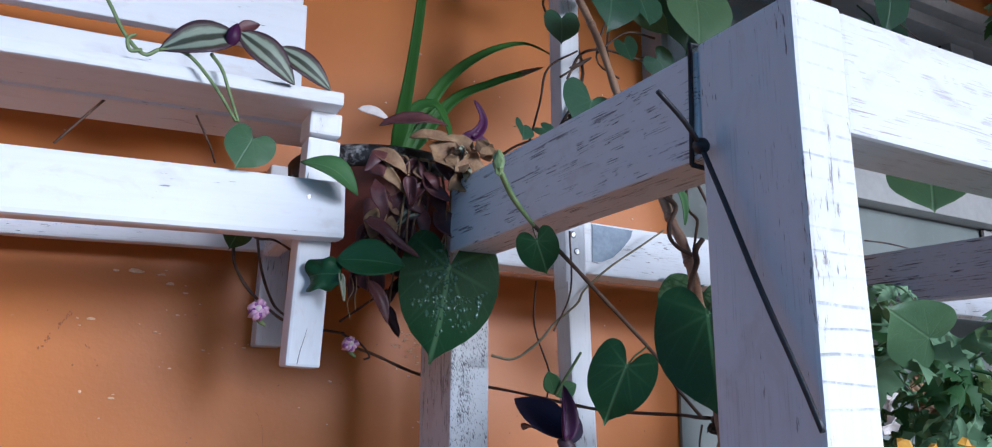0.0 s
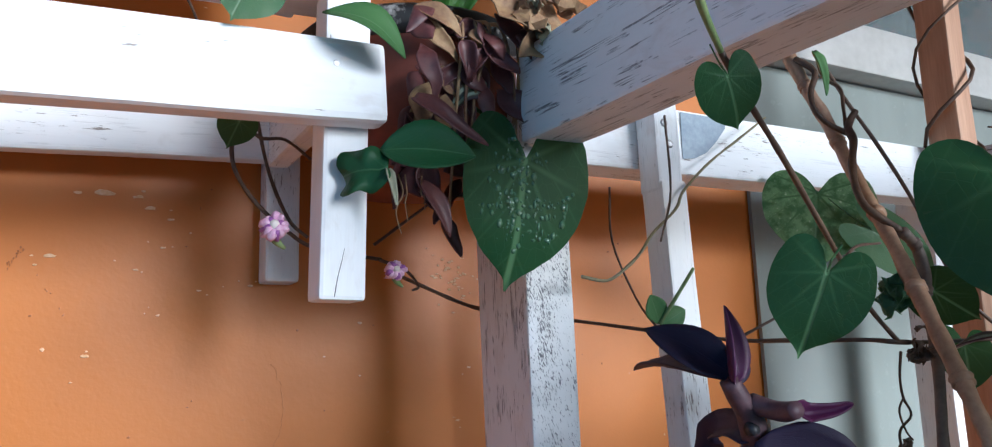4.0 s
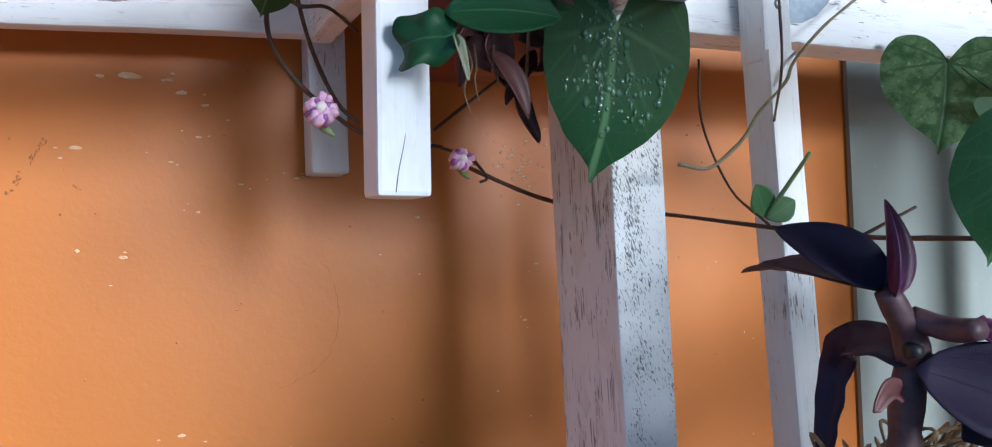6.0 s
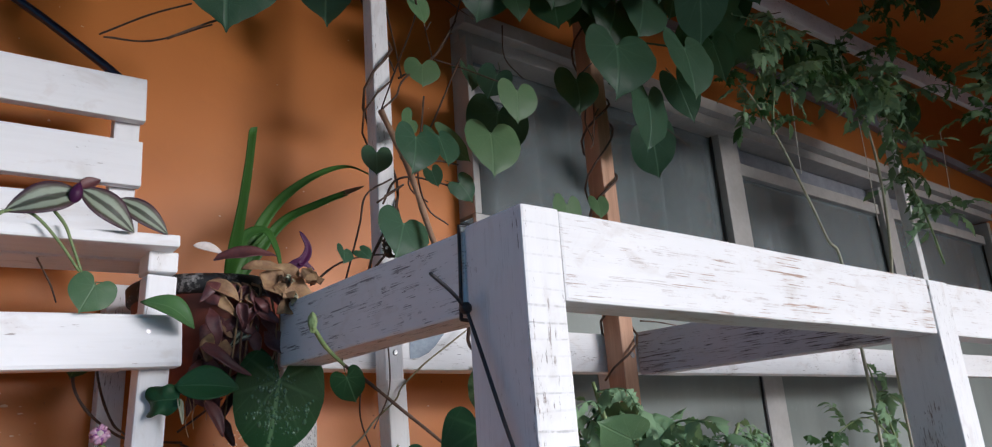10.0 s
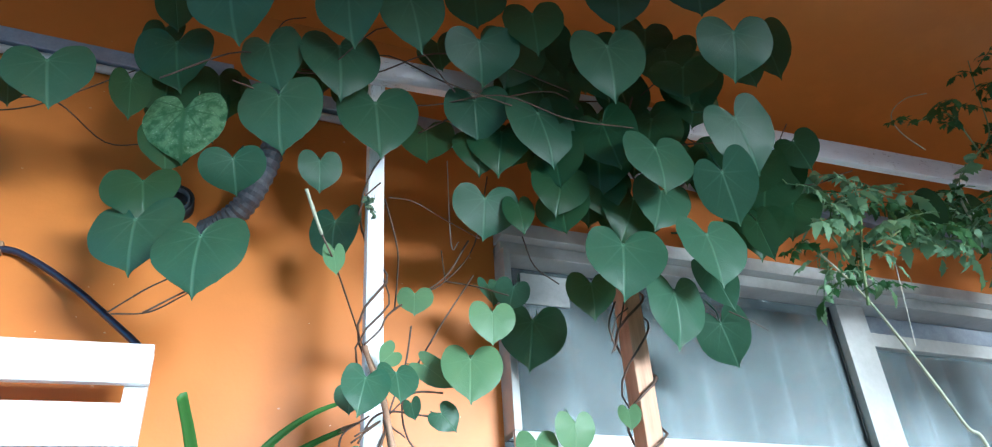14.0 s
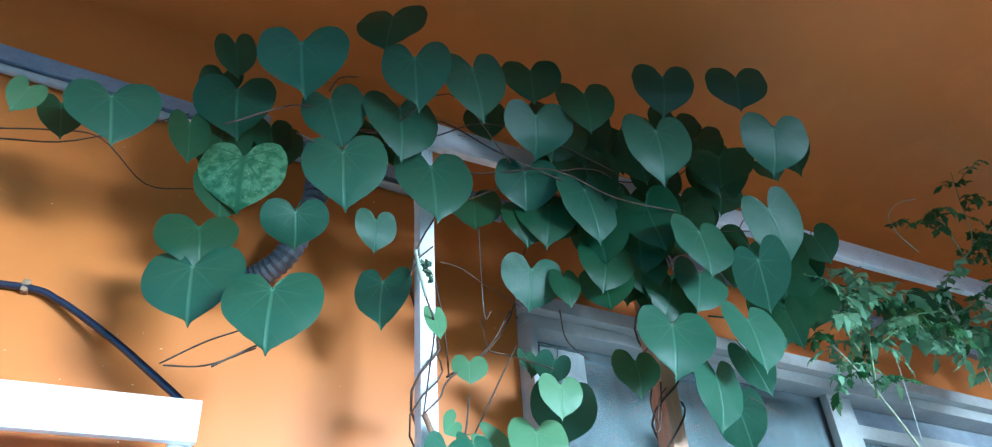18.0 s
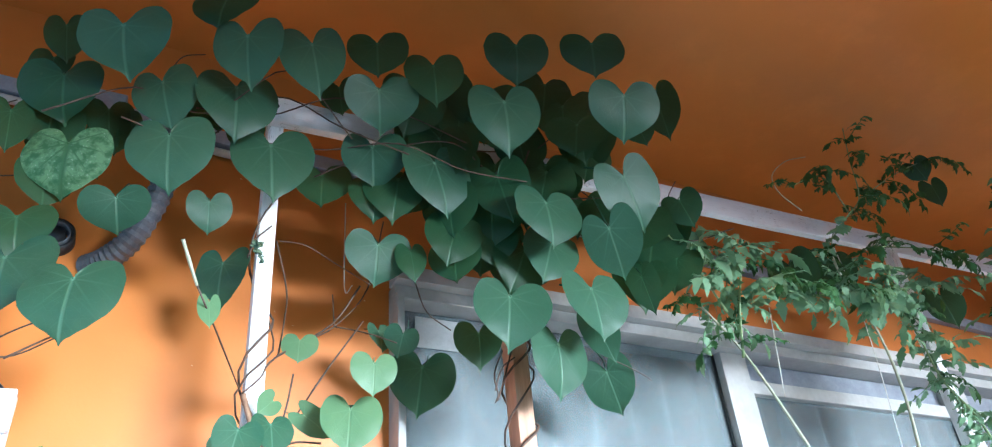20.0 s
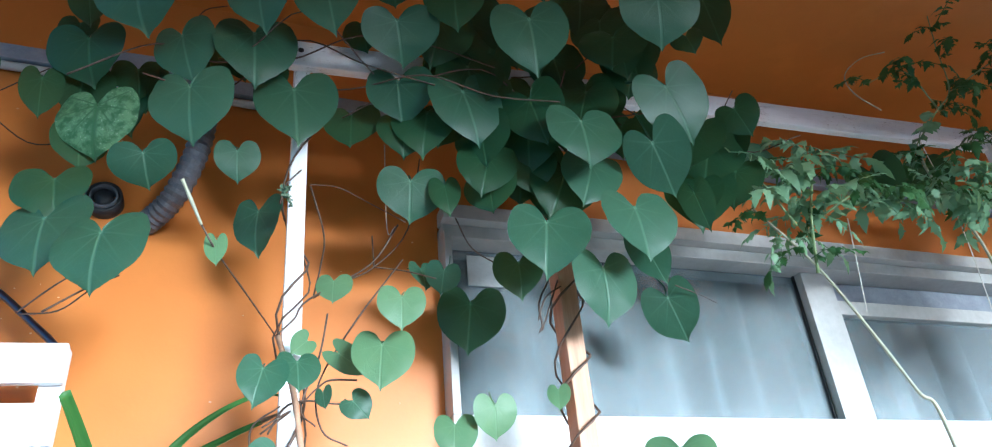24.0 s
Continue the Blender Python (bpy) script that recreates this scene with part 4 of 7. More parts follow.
def heart_mesh(name, seed, cup, wave, stalk=True, fold=0.0):
    """A heart-shaped blade, one unit wide: stalk at the origin, tip at y = -0.68."""
    rnd = random.Random(seed)
    bm = bmesh.new()
    n = len(OUTLINE)
    ph = rnd.uniform(0, 6)
    asym = rnd.uniform(-0.06, 0.06)
    droop = {-1: rnd.uniform(-0.16, 0.24), 1: rnd.uniform(-0.16, 0.24)}
    hook = rnd.uniform(-0.05, 0.30)
    ragged = rnd.uniform(0.001, 0.004)
    steps = (0.0, 0.3, 0.6, 0.84, 1.0)

    def lift(x, y, s):
        r = math.hypot(x, y + 0.2)
        return 0.30 * cup * abs(x) - cup * 0.35 * r * r - droop[1 if x > 0 else -1] * x * x - hook * max(0.0, -y - 0.25) ** 2 * 2.0 + 0.012 * s * math.cos(math.atan2(abs(x), -y) * 9.5) * math.hypot(x, y) - 0.12 * (y < 0) * y * y + wave * s * s * math.sin(ph + 7 * y + (4 if x > 0 else 0)) + 0.002 * math.sin(22 * abs(x) + 26 * y)
    rows = {}
    for sgn in (-1, 1):
        for i, (ox, oy) in enumerate(OUTLINE):
            my = -0.68 * (i / (n - 1)) ** 1.25
            ox2, oy2 = ox * (1 + sgn * asym), oy * (1 + 0.5 * asym * sgn) * (0.95 if oy < 0 else 1)
            if 1 < i < n - 3:
                ox2, oy2 = ox2 + rnd.uniform(-ragged, ragged), oy2 + rnd.uniform(-ragged, ragged)
            for k, s in enumerate(steps):
                if k == 0 and sgn == 1:
                    rows[1, i, 0] = rows[-1, i, 0]
                    continue
                x, y = sgn * ox2 * s, my + (oy2 - my) * s
                if (i in (0, n - 1)) and k:
                    rows[sgn, i, k] = rows[-1, i, 0]
                    continue
                z = lift(x, y, s)
                if fold and sgn < 0:
                    x, z = x * math.cos(fold), z - abs(x) * math.sin(fold)
                rows[sgn, i, k] = bm.verts.new((x, y, z))
        for i in range(n - 1):
            for k in range(len(steps) - 1):
                q = [rows[sgn, i, k], rows[sgn, i, k + 1], rows[sgn, i + 1, k + 1], rows[sgn, i + 1, k]]
                if sgn < 0:
                    q.reverse()
                q = [v for j, v in enumerate(q) if v not in q[:j]]
                if len(q) > 2:
                    bm.faces.new(q)
    if stalk:
        tube_into(bm, smooth_line([(0, 0.0, -0.004), (0.0, 0.05, -0.05), (rnd.uniform(-.06, .06), 0.16, -0.22), (rnd.uniform(-.2, .2), 0.34, -0.50)], 3), 0.016, 0.013, 5)
    me = bpy.data.meshes.new(name)
    bm.to_mesh(me)
    bm.free()
    me.polygons.foreach_set("use_smooth", [True] * len(me.polygons))
    return me


HEARTS = {}
for tone, mat in enumerate((M_LEAF, M_DARK, M_YOUNG, M_MOTTLE, M_WET, M_LOW)):
    HEARTS[tone] = []
    for k in range(8):
        me = heart_mesh("heart_leaf", 10 * tone + k, 0.10 + 0.06 * k, 0.012 + 0.007 * (k % 3))
        me.materials.append(mat)
        HEARTS[tone].append(me)

FOLDED = heart_mesh("folded_leaf", 77, 0.2, 0.015, True, 2.0)
FOLDED.materials.append(M_LOW)
FOLDED_YOUNG = heart_mesh("folded_leaf", 78, 0.25, 0.02, True, 2.0)
FOLDED_YOUNG.materials.append(M_YOUNG)
VINES = {
    "U": thing("heart_leaf_vine", "dense vine of large heart-shaped green leaves hanging over the rail", "vine", "vines", (1.0, 1.0, 2.3)),
    "P": thing("young_vine", "young vine with small fresh heart-shaped leaves round the white pole", "vine", "vines", (0.82, 1.02, 1.7)),
    "L": thing("low_vine", "vine with heart-shaped leaves trailing between chair and stand", "vine", "vines", (0.62, 1.0, 1.3)),
}
# points near the camera's path; leaves are turned to face the view
VIEW_SIDE = Vector((0.58, -0.30, 1.42))
LOW_VIEW_SIDE = Vector((0.36, 0.30, 1.26))
leaf_rnd = random.Random(5)


def leaf(where, base, tip, width, tone, turn=None, face=None):
    """One heart leaf from its stalk to its tip, its face to the camera's usual place unless it is given."""
    b, t = Vector(base), Vector(tip)
    up = (b - t).normalized()
    turn = 0 if face else turn
    face = Vector(face) if face else ((LOW_VIEW_SIDE if where == "L" else VIEW_SIDE) - b).normalized()
    face = (face - up * face.dot(up)).normalized()
    side = up.cross(face)
    me = FOLDED if tone == 5 else FOLDED_YOUNG if tone == 6 else leaf_rnd.choice(HEARTS[5 if where == "L" and tone == 0 else tone])
    ob = new("leaf", me)
    turn = 0 if tone in (5, 6) or (where == "L" and turn is None) else turn
    m = Matrix((side, up, face)).transposed().to_4x4()
    m = m @ Matrix.Rotation(radians(leaf_rnd.uniform(-17, 17) if turn is None else turn), 4, "Y") @ Matrix.Diagonal((width, (b - t).length / 0.68, width, 1))
    m.translation = b
    v = VINES[where]
    ob.parent = v
    ob.matrix_parent_inverse = Matrix.Translation(v.location).inverted()
    ob.matrix_basis = m
    return ob


leaf('U', (0.492, 1.056, 2.192), (0.492, 1.065, 2.094), 0.140, 3, face=(-0.39, -0.92, -0.09))
leaf('U', (0.636, 0.982, 2.199), (0.645, 0.978, 2.088), 0.139, 0, face=(-0.35, -0.94, 0.01))
leaf('U', (0.802, 1.000, 2.238), (0.813, 0.987, 2.118), 0.143, 0, face=(-0.11, -0.99, 0.09))
leaf('U', (0.580, 1.018, 2.082), (0.592, 1.043, 2.029), 0.104, 0, face=(-0.11, -0.89, -0.43))
leaf('U', (0.718, 1.040, 2.121), (0.724, 1.049, 2.064), 0.075, 0, face=(0.02, -0.99, -0.16))
leaf('U', (1.013, 1.028, 2.090), (1.013, 1.041, 2.012), 0.123, 0, face=(-0.08, -0.98, -0.16))
leaf('U', (1.212, 0.911, 1.959), (1.196, 0.900, 1.859), 0.136, 0, face=(-0.27, -0.95, 0.15))
leaf('U', (0.453, 1.072, 1.979), (0.456, 1.042, 1.875), 0.144, 0, face=(-0.38, -0.89, 0.24))
leaf('U', (0.553, 0.969, 1.907), (0.548, 0.950, 1.810), 0.134, 0, face=(-0.35, -0.92, 0.19))
leaf('U', (1.188, 0.822, 2.324), (1.197, 0.825, 2.208), 0.139, 0, face=(-0.20, -0.98, -0.04))
leaf('U', (1.094, 0.943, 2.239), (1.123, 0.939, 2.127), 0.140, 0, face=(0.00, -0.99, 0.10))
leaf('U', (1.362, 0.877, 1.983), (1.369, 0.865, 1.880), 0.138, 0, face=(0.05, -0.98, 0.15))
leaf('U', (1.279, 0.862, 2.141), (1.283, 0.849, 2.044), 0.142, 0, face=(0.05, -0.98, 0.15))
leaf('U', (1.445, 0.826, 2.220), (1.499, 0.844, 2.117), 0.145, 0, face=(-0.15, -0.97, -0.20))
leaf('U', (1.413, 0.859, 2.112), (1.477, 0.911, 2.034), 0.115, 0, face=(-0.35, -0.80, -0.45))
leaf('U', (1.319, 0.942, 1.897), (1.323, 0.944, 1.797), 0.132, 0, face=(0.15, -0.98, 0.05))
leaf('U', (0.967, 0.907, 1.806), (0.966, 0.906, 1.755), 0.070, 2, face=(-0.13, -0.99, 0.04))
leaf('U', (1.560, 1.130, 1.945), (1.610, 1.160, 1.862), 0.112, 0, face=(-0.40, -0.85, -0.30))
leaf('U', (0.761, 1.112, 2.049), (0.756, 1.119, 1.967), 0.105, 0, face=(-0.68, -0.74, -0.02))
leaf('U', (0.284, 1.026, 2.218), (0.303, 1.026, 2.130), 0.133, 0, face=(-0.07, -1.00, -0.01))
leaf('U', (0.534, 0.931, 2.363), (0.551, 0.954, 2.275), 0.152, 0, face=(-0.39, -0.87, -0.31))
leaf('U', (0.686, 0.912, 2.493), (0.669, 0.904, 2.398), 0.131, 1, face=(-0.55, -0.82, 0.17))
leaf('U', (0.726, 0.900, 2.386), (0.737, 0.910, 2.283), 0.123, 0, face=(-0.47, -0.87, -0.14))
leaf('U', (0.836, 0.890, 2.400), (0.858, 0.885, 2.282), 0.118, 0, face=(-0.20, -0.98, -0.00))
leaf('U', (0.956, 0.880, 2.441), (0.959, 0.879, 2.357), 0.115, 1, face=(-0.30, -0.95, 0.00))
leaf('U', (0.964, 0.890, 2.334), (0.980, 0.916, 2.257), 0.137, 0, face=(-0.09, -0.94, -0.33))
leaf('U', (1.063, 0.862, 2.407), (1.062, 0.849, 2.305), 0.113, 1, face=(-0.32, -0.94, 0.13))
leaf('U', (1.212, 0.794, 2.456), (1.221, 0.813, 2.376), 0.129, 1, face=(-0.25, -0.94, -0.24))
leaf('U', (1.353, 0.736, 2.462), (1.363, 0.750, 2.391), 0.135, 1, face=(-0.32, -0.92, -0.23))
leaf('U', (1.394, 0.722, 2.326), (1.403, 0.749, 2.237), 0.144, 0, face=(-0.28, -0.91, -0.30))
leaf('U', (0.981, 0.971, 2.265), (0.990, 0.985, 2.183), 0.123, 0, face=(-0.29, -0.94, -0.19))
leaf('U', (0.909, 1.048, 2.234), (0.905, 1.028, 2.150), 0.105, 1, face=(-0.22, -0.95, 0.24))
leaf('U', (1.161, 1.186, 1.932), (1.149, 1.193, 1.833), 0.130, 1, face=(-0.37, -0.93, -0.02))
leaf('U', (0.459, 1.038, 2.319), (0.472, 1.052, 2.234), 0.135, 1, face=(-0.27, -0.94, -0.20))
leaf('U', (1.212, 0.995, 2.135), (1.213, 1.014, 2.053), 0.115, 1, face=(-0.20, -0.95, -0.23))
leaf('U', (1.750, 1.014, 2.257), (1.753, 0.983, 2.173), 0.135, 0, face=(-0.07, -0.94, 0.34))
leaf('P', (0.783, 0.905, 1.692), (0.772, 0.893, 1.640), 0.064, 0, face=(-0.05, -0.97, 0.20))
leaf('P', (0.782, 1.005, 1.706), (0.780, 1.000, 1.673), 0.045, 0, face=(-0.25, -0.95, 0.10))
leaf('P', (0.826, 0.915, 1.706), (0.829, 0.896, 1.660), 0.058, 0, face=(0.15, -0.95, 0.30))
leaf('P', (0.946, 0.950, 1.749), (0.939, 0.937, 1.679), 0.090, 2, face=(-0.26, -0.94, 0.21))
leaf('U', (0.885, 1.036, 1.887), (0.882, 1.030, 1.847), 0.059, 2, face=(-0.30, -0.94, 0.17))
leaf('P', (0.911, 0.988, 1.677), (0.934, 0.984, 1.652), 0.046, 0, face=(-0.20, -0.95, 0.10))
leaf('P', (1.121, 0.981, 1.672), (1.124, 0.990, 1.621), 0.071, 2, face=(0.08, -0.98, -0.17))
leaf('U', (1.364, 0.840, 2.337), (1.348, 0.839, 2.258), 0.131, 1, face=(-0.52, -0.85, 0.11))
leaf('U', (1.053, 1.136, 1.973), (1.064, 1.130, 1.931), 0.061, 0, face=(0.32, -0.92, 0.23))
leaf('U', (1.085, 1.092, 1.950), (1.083, 1.119, 1.913), 0.065, 0, face=(-0.40, -0.88, -0.20))
leaf('U', (0.439, 1.046, 2.436), (0.456, 1.034, 2.346), 0.071, 1)
leaf('U', (1.608, 0.848, 2.505), (1.610, 0.836, 2.377), 0.095, 1)
leaf('U', (0.609, 0.996, 2.319), (0.633, 0.984, 2.216), 0.110, 0)
leaf('U', (0.727, 0.969, 2.325), (0.737, 0.957, 2.209), 0.141, 0)
leaf('U', (0.999, 1.006, 2.200), (0.994, 0.994, 2.123), 0.104, 1)
leaf('U', (1.212, 0.915, 2.220), (1.229, 0.903, 2.114), 0.114, 1)
leaf('U', (1.133, 0.970, 2.183), (1.132, 0.958, 2.090), 0.109, 1)
leaf('U', (1.321, 0.925, 2.096), (1.289, 0.913, 2.007), 0.112, 0)
leaf('U', (1.188, 0.993, 1.923), (1.185, 0.981, 1.854), 0.085, 1)
leaf('U', (1.631, 0.876, 2.240), (1.643, 0.864, 2.172), 0.083, 1)
leaf('U', (1.516, 0.913, 2.054), (1.522, 0.901, 1.968), 0.061, 1)
leaf('U', (1.399, 0.931, 1.950), (1.422, 0.919, 1.865), 0.068, 0)
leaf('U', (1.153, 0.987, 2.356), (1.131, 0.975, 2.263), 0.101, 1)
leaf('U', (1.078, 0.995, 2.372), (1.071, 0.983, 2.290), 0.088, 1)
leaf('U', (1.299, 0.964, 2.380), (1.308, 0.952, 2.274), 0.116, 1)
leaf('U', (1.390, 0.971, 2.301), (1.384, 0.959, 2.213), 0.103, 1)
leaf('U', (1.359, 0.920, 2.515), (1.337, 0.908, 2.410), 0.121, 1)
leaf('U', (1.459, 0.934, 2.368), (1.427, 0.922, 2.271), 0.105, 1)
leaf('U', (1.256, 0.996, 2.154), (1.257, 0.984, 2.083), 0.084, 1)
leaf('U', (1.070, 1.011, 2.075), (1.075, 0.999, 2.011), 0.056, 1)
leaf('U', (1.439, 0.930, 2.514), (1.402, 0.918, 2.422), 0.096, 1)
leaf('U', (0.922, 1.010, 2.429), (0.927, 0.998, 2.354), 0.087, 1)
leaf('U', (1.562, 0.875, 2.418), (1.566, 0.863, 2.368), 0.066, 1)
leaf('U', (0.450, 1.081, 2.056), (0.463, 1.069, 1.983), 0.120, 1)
leaf('U', (0.212, 1.111, 2.247), (0.229, 1.099, 2.174), 0.066, 1)
leaf('U', (0.171, 1.069, 2.227), (0.164, 1.057, 2.168), 0.050, 2)
leaf('U', (0.400, 1.065, 2.240), (0.412, 1.053, 2.153), 0.066, 1)
leaf('U', (0.465, 1.096, 2.158), (0.480, 1.084, 2.082), 0.087, 1)
leaf('P', (0.845, 1.010, 1.773), (0.822, 0.998, 1.748), 0.038, 2)
leaf('P', (0.891, 1.000, 1.752), (0.936, 0.988, 1.716), 0.045, 2)
leaf('P', (0.870, 1.000, 1.693), (0.872, 0.988, 1.665), 0.027, 0)
leaf('P', (1.062, 1.000, 1.647), (1.056, 0.988, 1.595), 0.065, 2)
leaf('P', (1.249, 1.030, 1.714), (1.242, 1.018, 1.678), 0.038, 2)
leaf('P', (1.423, 0.980, 1.608), (1.405, 0.968, 1.543), 0.116, 2)
leaf('P', (0.813, 0.990, 1.602), (0.796, 0.978, 1.552), 0.083, 0)
leaf('P', (0.752, 1.000, 1.560), (0.761, 0.988, 1.548), 0.023, 0)
leaf('P', (0.728, 1.000, 1.558), (0.723, 0.988, 1.539), 0.027, 0)
leaf('L', (0.715, 0.805, 1.287), (0.697, 0.814, 1.242), 0.054, 0, face=(-0.68, -0.70, 0.20))
leaf('L', (1.013, 1.040, 1.397), (0.990, 1.030, 1.322), 0.114, 3, face=(-0.52, -0.77, 0.37))
leaf('L', (0.647, 1.010, 1.392), (0.640, 1.020, 1.293), 0.112, 4, face=(0.01, -0.99, -0.10))
leaf('L', (0.607, 0.762, 1.369), (0.620, 0.768, 1.346), 0.030, 0, face=(-0.45, -0.85, -0.10))
leaf('L', (1.039, 1.000, 1.353), (1.111, 0.980, 1.304), 0.052, 2, face=(-0.45, -0.84, -0.31))
leaf('L', (0.881, 0.850, 1.281), (0.903, 0.832, 1.259), 0.040, 4, face=(-0.62, -0.63, -0.40))
leaf('L', (0.706, 0.700, 1.318), (0.688, 0.675, 1.251), 0.075, 0, face=(-0.80, -0.55, 0.2))
leaf('L', (0.440, 0.988, 1.486), (0.427, 0.986, 1.457), 0.045, 2, face=(-0.1, -0.98, 0.1))
leaf('L', (0.451, 1.095, 1.425), (0.442, 1.090, 1.404), 0.029, 0, face=(-0.1, -0.98, 0.1))
leaf('L', (0.944, 0.870, 1.243), (0.929, 0.860, 1.207), 0.040, 0, face=(-0.6, -0.75, 0.2))
leaf('P', (0.714, 0.787, 1.808), (0.717, 0.775, 1.769), 0.027, 2)
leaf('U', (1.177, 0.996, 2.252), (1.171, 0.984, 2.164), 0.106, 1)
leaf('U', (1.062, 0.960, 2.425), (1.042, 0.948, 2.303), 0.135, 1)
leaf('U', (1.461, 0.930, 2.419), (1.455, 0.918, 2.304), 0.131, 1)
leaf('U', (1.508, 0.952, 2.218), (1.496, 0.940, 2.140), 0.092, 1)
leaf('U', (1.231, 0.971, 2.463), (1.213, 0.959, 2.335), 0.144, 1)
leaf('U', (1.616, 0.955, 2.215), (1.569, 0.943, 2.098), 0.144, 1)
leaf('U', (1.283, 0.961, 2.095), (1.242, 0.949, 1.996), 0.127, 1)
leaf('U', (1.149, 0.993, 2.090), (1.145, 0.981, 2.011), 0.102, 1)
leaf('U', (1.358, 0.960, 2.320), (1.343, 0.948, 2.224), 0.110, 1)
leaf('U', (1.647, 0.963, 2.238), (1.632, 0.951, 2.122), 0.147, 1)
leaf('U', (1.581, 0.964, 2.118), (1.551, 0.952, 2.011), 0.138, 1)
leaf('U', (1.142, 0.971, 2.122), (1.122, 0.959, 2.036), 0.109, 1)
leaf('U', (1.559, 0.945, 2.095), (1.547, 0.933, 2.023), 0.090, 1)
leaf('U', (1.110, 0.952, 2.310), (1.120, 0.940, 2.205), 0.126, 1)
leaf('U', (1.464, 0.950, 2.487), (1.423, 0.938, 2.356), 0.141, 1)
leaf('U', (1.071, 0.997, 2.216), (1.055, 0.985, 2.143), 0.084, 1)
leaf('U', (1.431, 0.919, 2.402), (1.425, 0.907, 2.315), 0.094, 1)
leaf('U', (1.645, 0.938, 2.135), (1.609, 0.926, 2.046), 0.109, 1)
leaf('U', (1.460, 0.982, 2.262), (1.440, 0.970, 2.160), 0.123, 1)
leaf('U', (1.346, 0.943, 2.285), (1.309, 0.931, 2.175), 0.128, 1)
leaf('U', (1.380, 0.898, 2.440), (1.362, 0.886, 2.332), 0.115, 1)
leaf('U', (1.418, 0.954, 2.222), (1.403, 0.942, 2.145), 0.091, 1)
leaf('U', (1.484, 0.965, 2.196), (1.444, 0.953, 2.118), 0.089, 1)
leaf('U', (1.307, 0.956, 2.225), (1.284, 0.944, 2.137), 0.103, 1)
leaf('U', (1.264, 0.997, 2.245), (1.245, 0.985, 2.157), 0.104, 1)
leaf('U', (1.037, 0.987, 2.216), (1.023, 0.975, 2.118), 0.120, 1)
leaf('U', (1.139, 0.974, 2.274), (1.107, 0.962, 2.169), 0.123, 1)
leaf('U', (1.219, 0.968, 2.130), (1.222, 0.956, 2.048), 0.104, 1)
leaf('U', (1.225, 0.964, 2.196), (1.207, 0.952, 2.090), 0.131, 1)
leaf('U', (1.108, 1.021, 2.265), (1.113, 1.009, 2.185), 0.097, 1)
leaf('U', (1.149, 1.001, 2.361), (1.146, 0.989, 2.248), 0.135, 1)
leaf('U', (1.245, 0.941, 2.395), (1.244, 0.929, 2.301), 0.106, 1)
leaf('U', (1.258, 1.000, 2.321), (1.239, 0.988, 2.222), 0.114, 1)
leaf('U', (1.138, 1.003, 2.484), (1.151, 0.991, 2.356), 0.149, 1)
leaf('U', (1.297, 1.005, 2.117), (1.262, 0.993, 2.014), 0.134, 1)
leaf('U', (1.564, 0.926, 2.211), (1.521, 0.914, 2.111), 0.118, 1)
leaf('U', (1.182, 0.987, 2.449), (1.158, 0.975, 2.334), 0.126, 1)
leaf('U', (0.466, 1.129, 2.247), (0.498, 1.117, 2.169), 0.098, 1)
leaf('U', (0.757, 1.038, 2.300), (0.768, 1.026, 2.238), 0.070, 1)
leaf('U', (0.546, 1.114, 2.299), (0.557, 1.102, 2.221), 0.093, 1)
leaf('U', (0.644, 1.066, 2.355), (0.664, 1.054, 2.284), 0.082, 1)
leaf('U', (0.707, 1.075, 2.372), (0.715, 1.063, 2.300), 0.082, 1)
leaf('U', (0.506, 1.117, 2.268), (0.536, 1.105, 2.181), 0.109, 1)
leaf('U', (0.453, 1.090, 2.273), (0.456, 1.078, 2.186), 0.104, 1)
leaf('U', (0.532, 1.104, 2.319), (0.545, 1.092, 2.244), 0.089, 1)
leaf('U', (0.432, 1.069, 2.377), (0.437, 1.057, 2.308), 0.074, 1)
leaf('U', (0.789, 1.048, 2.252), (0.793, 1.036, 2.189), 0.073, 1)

BIG = [o for o in VINES["L"].children if o.data.materials[0] == M_WET and o.matrix_basis.to_scale().x > 0.085][0]
BIG.data = HEARTS[4][0]
drops = bmesh.new()
dr = random.Random(4)
for k in range(210):
    if k % 7 == 0:
        cx, cy = dr.gauss(-0.04, 0.17), dr.gauss(-0.20, 0.15)
    x, y = cx + dr.gauss(0, 0.045), cy + dr.gauss(0, 0.045)
    if abs(x) > 0.42 + 0.5 * min(0, y + 0.15) or y < -0.6 or y > 0.14:
        continue
    tri = min(BIG.data.vertices, key=lambda q: (q.co.x - x) ** 2 + (q.co.y - y) ** 2)
    r = dr.choice((0.006, 0.008, 0.010, 0.013, 0.018))
    bmesh.ops.create_icosphere(drops, subdivisions=1, radius=1, matrix=Matrix.Translation((x, y, tri.co.z + 0.003)) @ Matrix.Diagonal((r * dr.uniform(0.7, 1.6), r * dr.uniform(0.7, 1.6), r * 0.55, 1)))
wet = mesh_object("dew", drops, M_DROP, BIG, "clear water drops beaded on the leaf", True)
tagged(wet, kind="stuff")

STEM_MAT = {"O": M_OLIVE, "L": M_STEM, "T": M_TAN, "B": M_STICK, "D": M_DSTICK, "W": M_STRING, "G": M_GREEN}


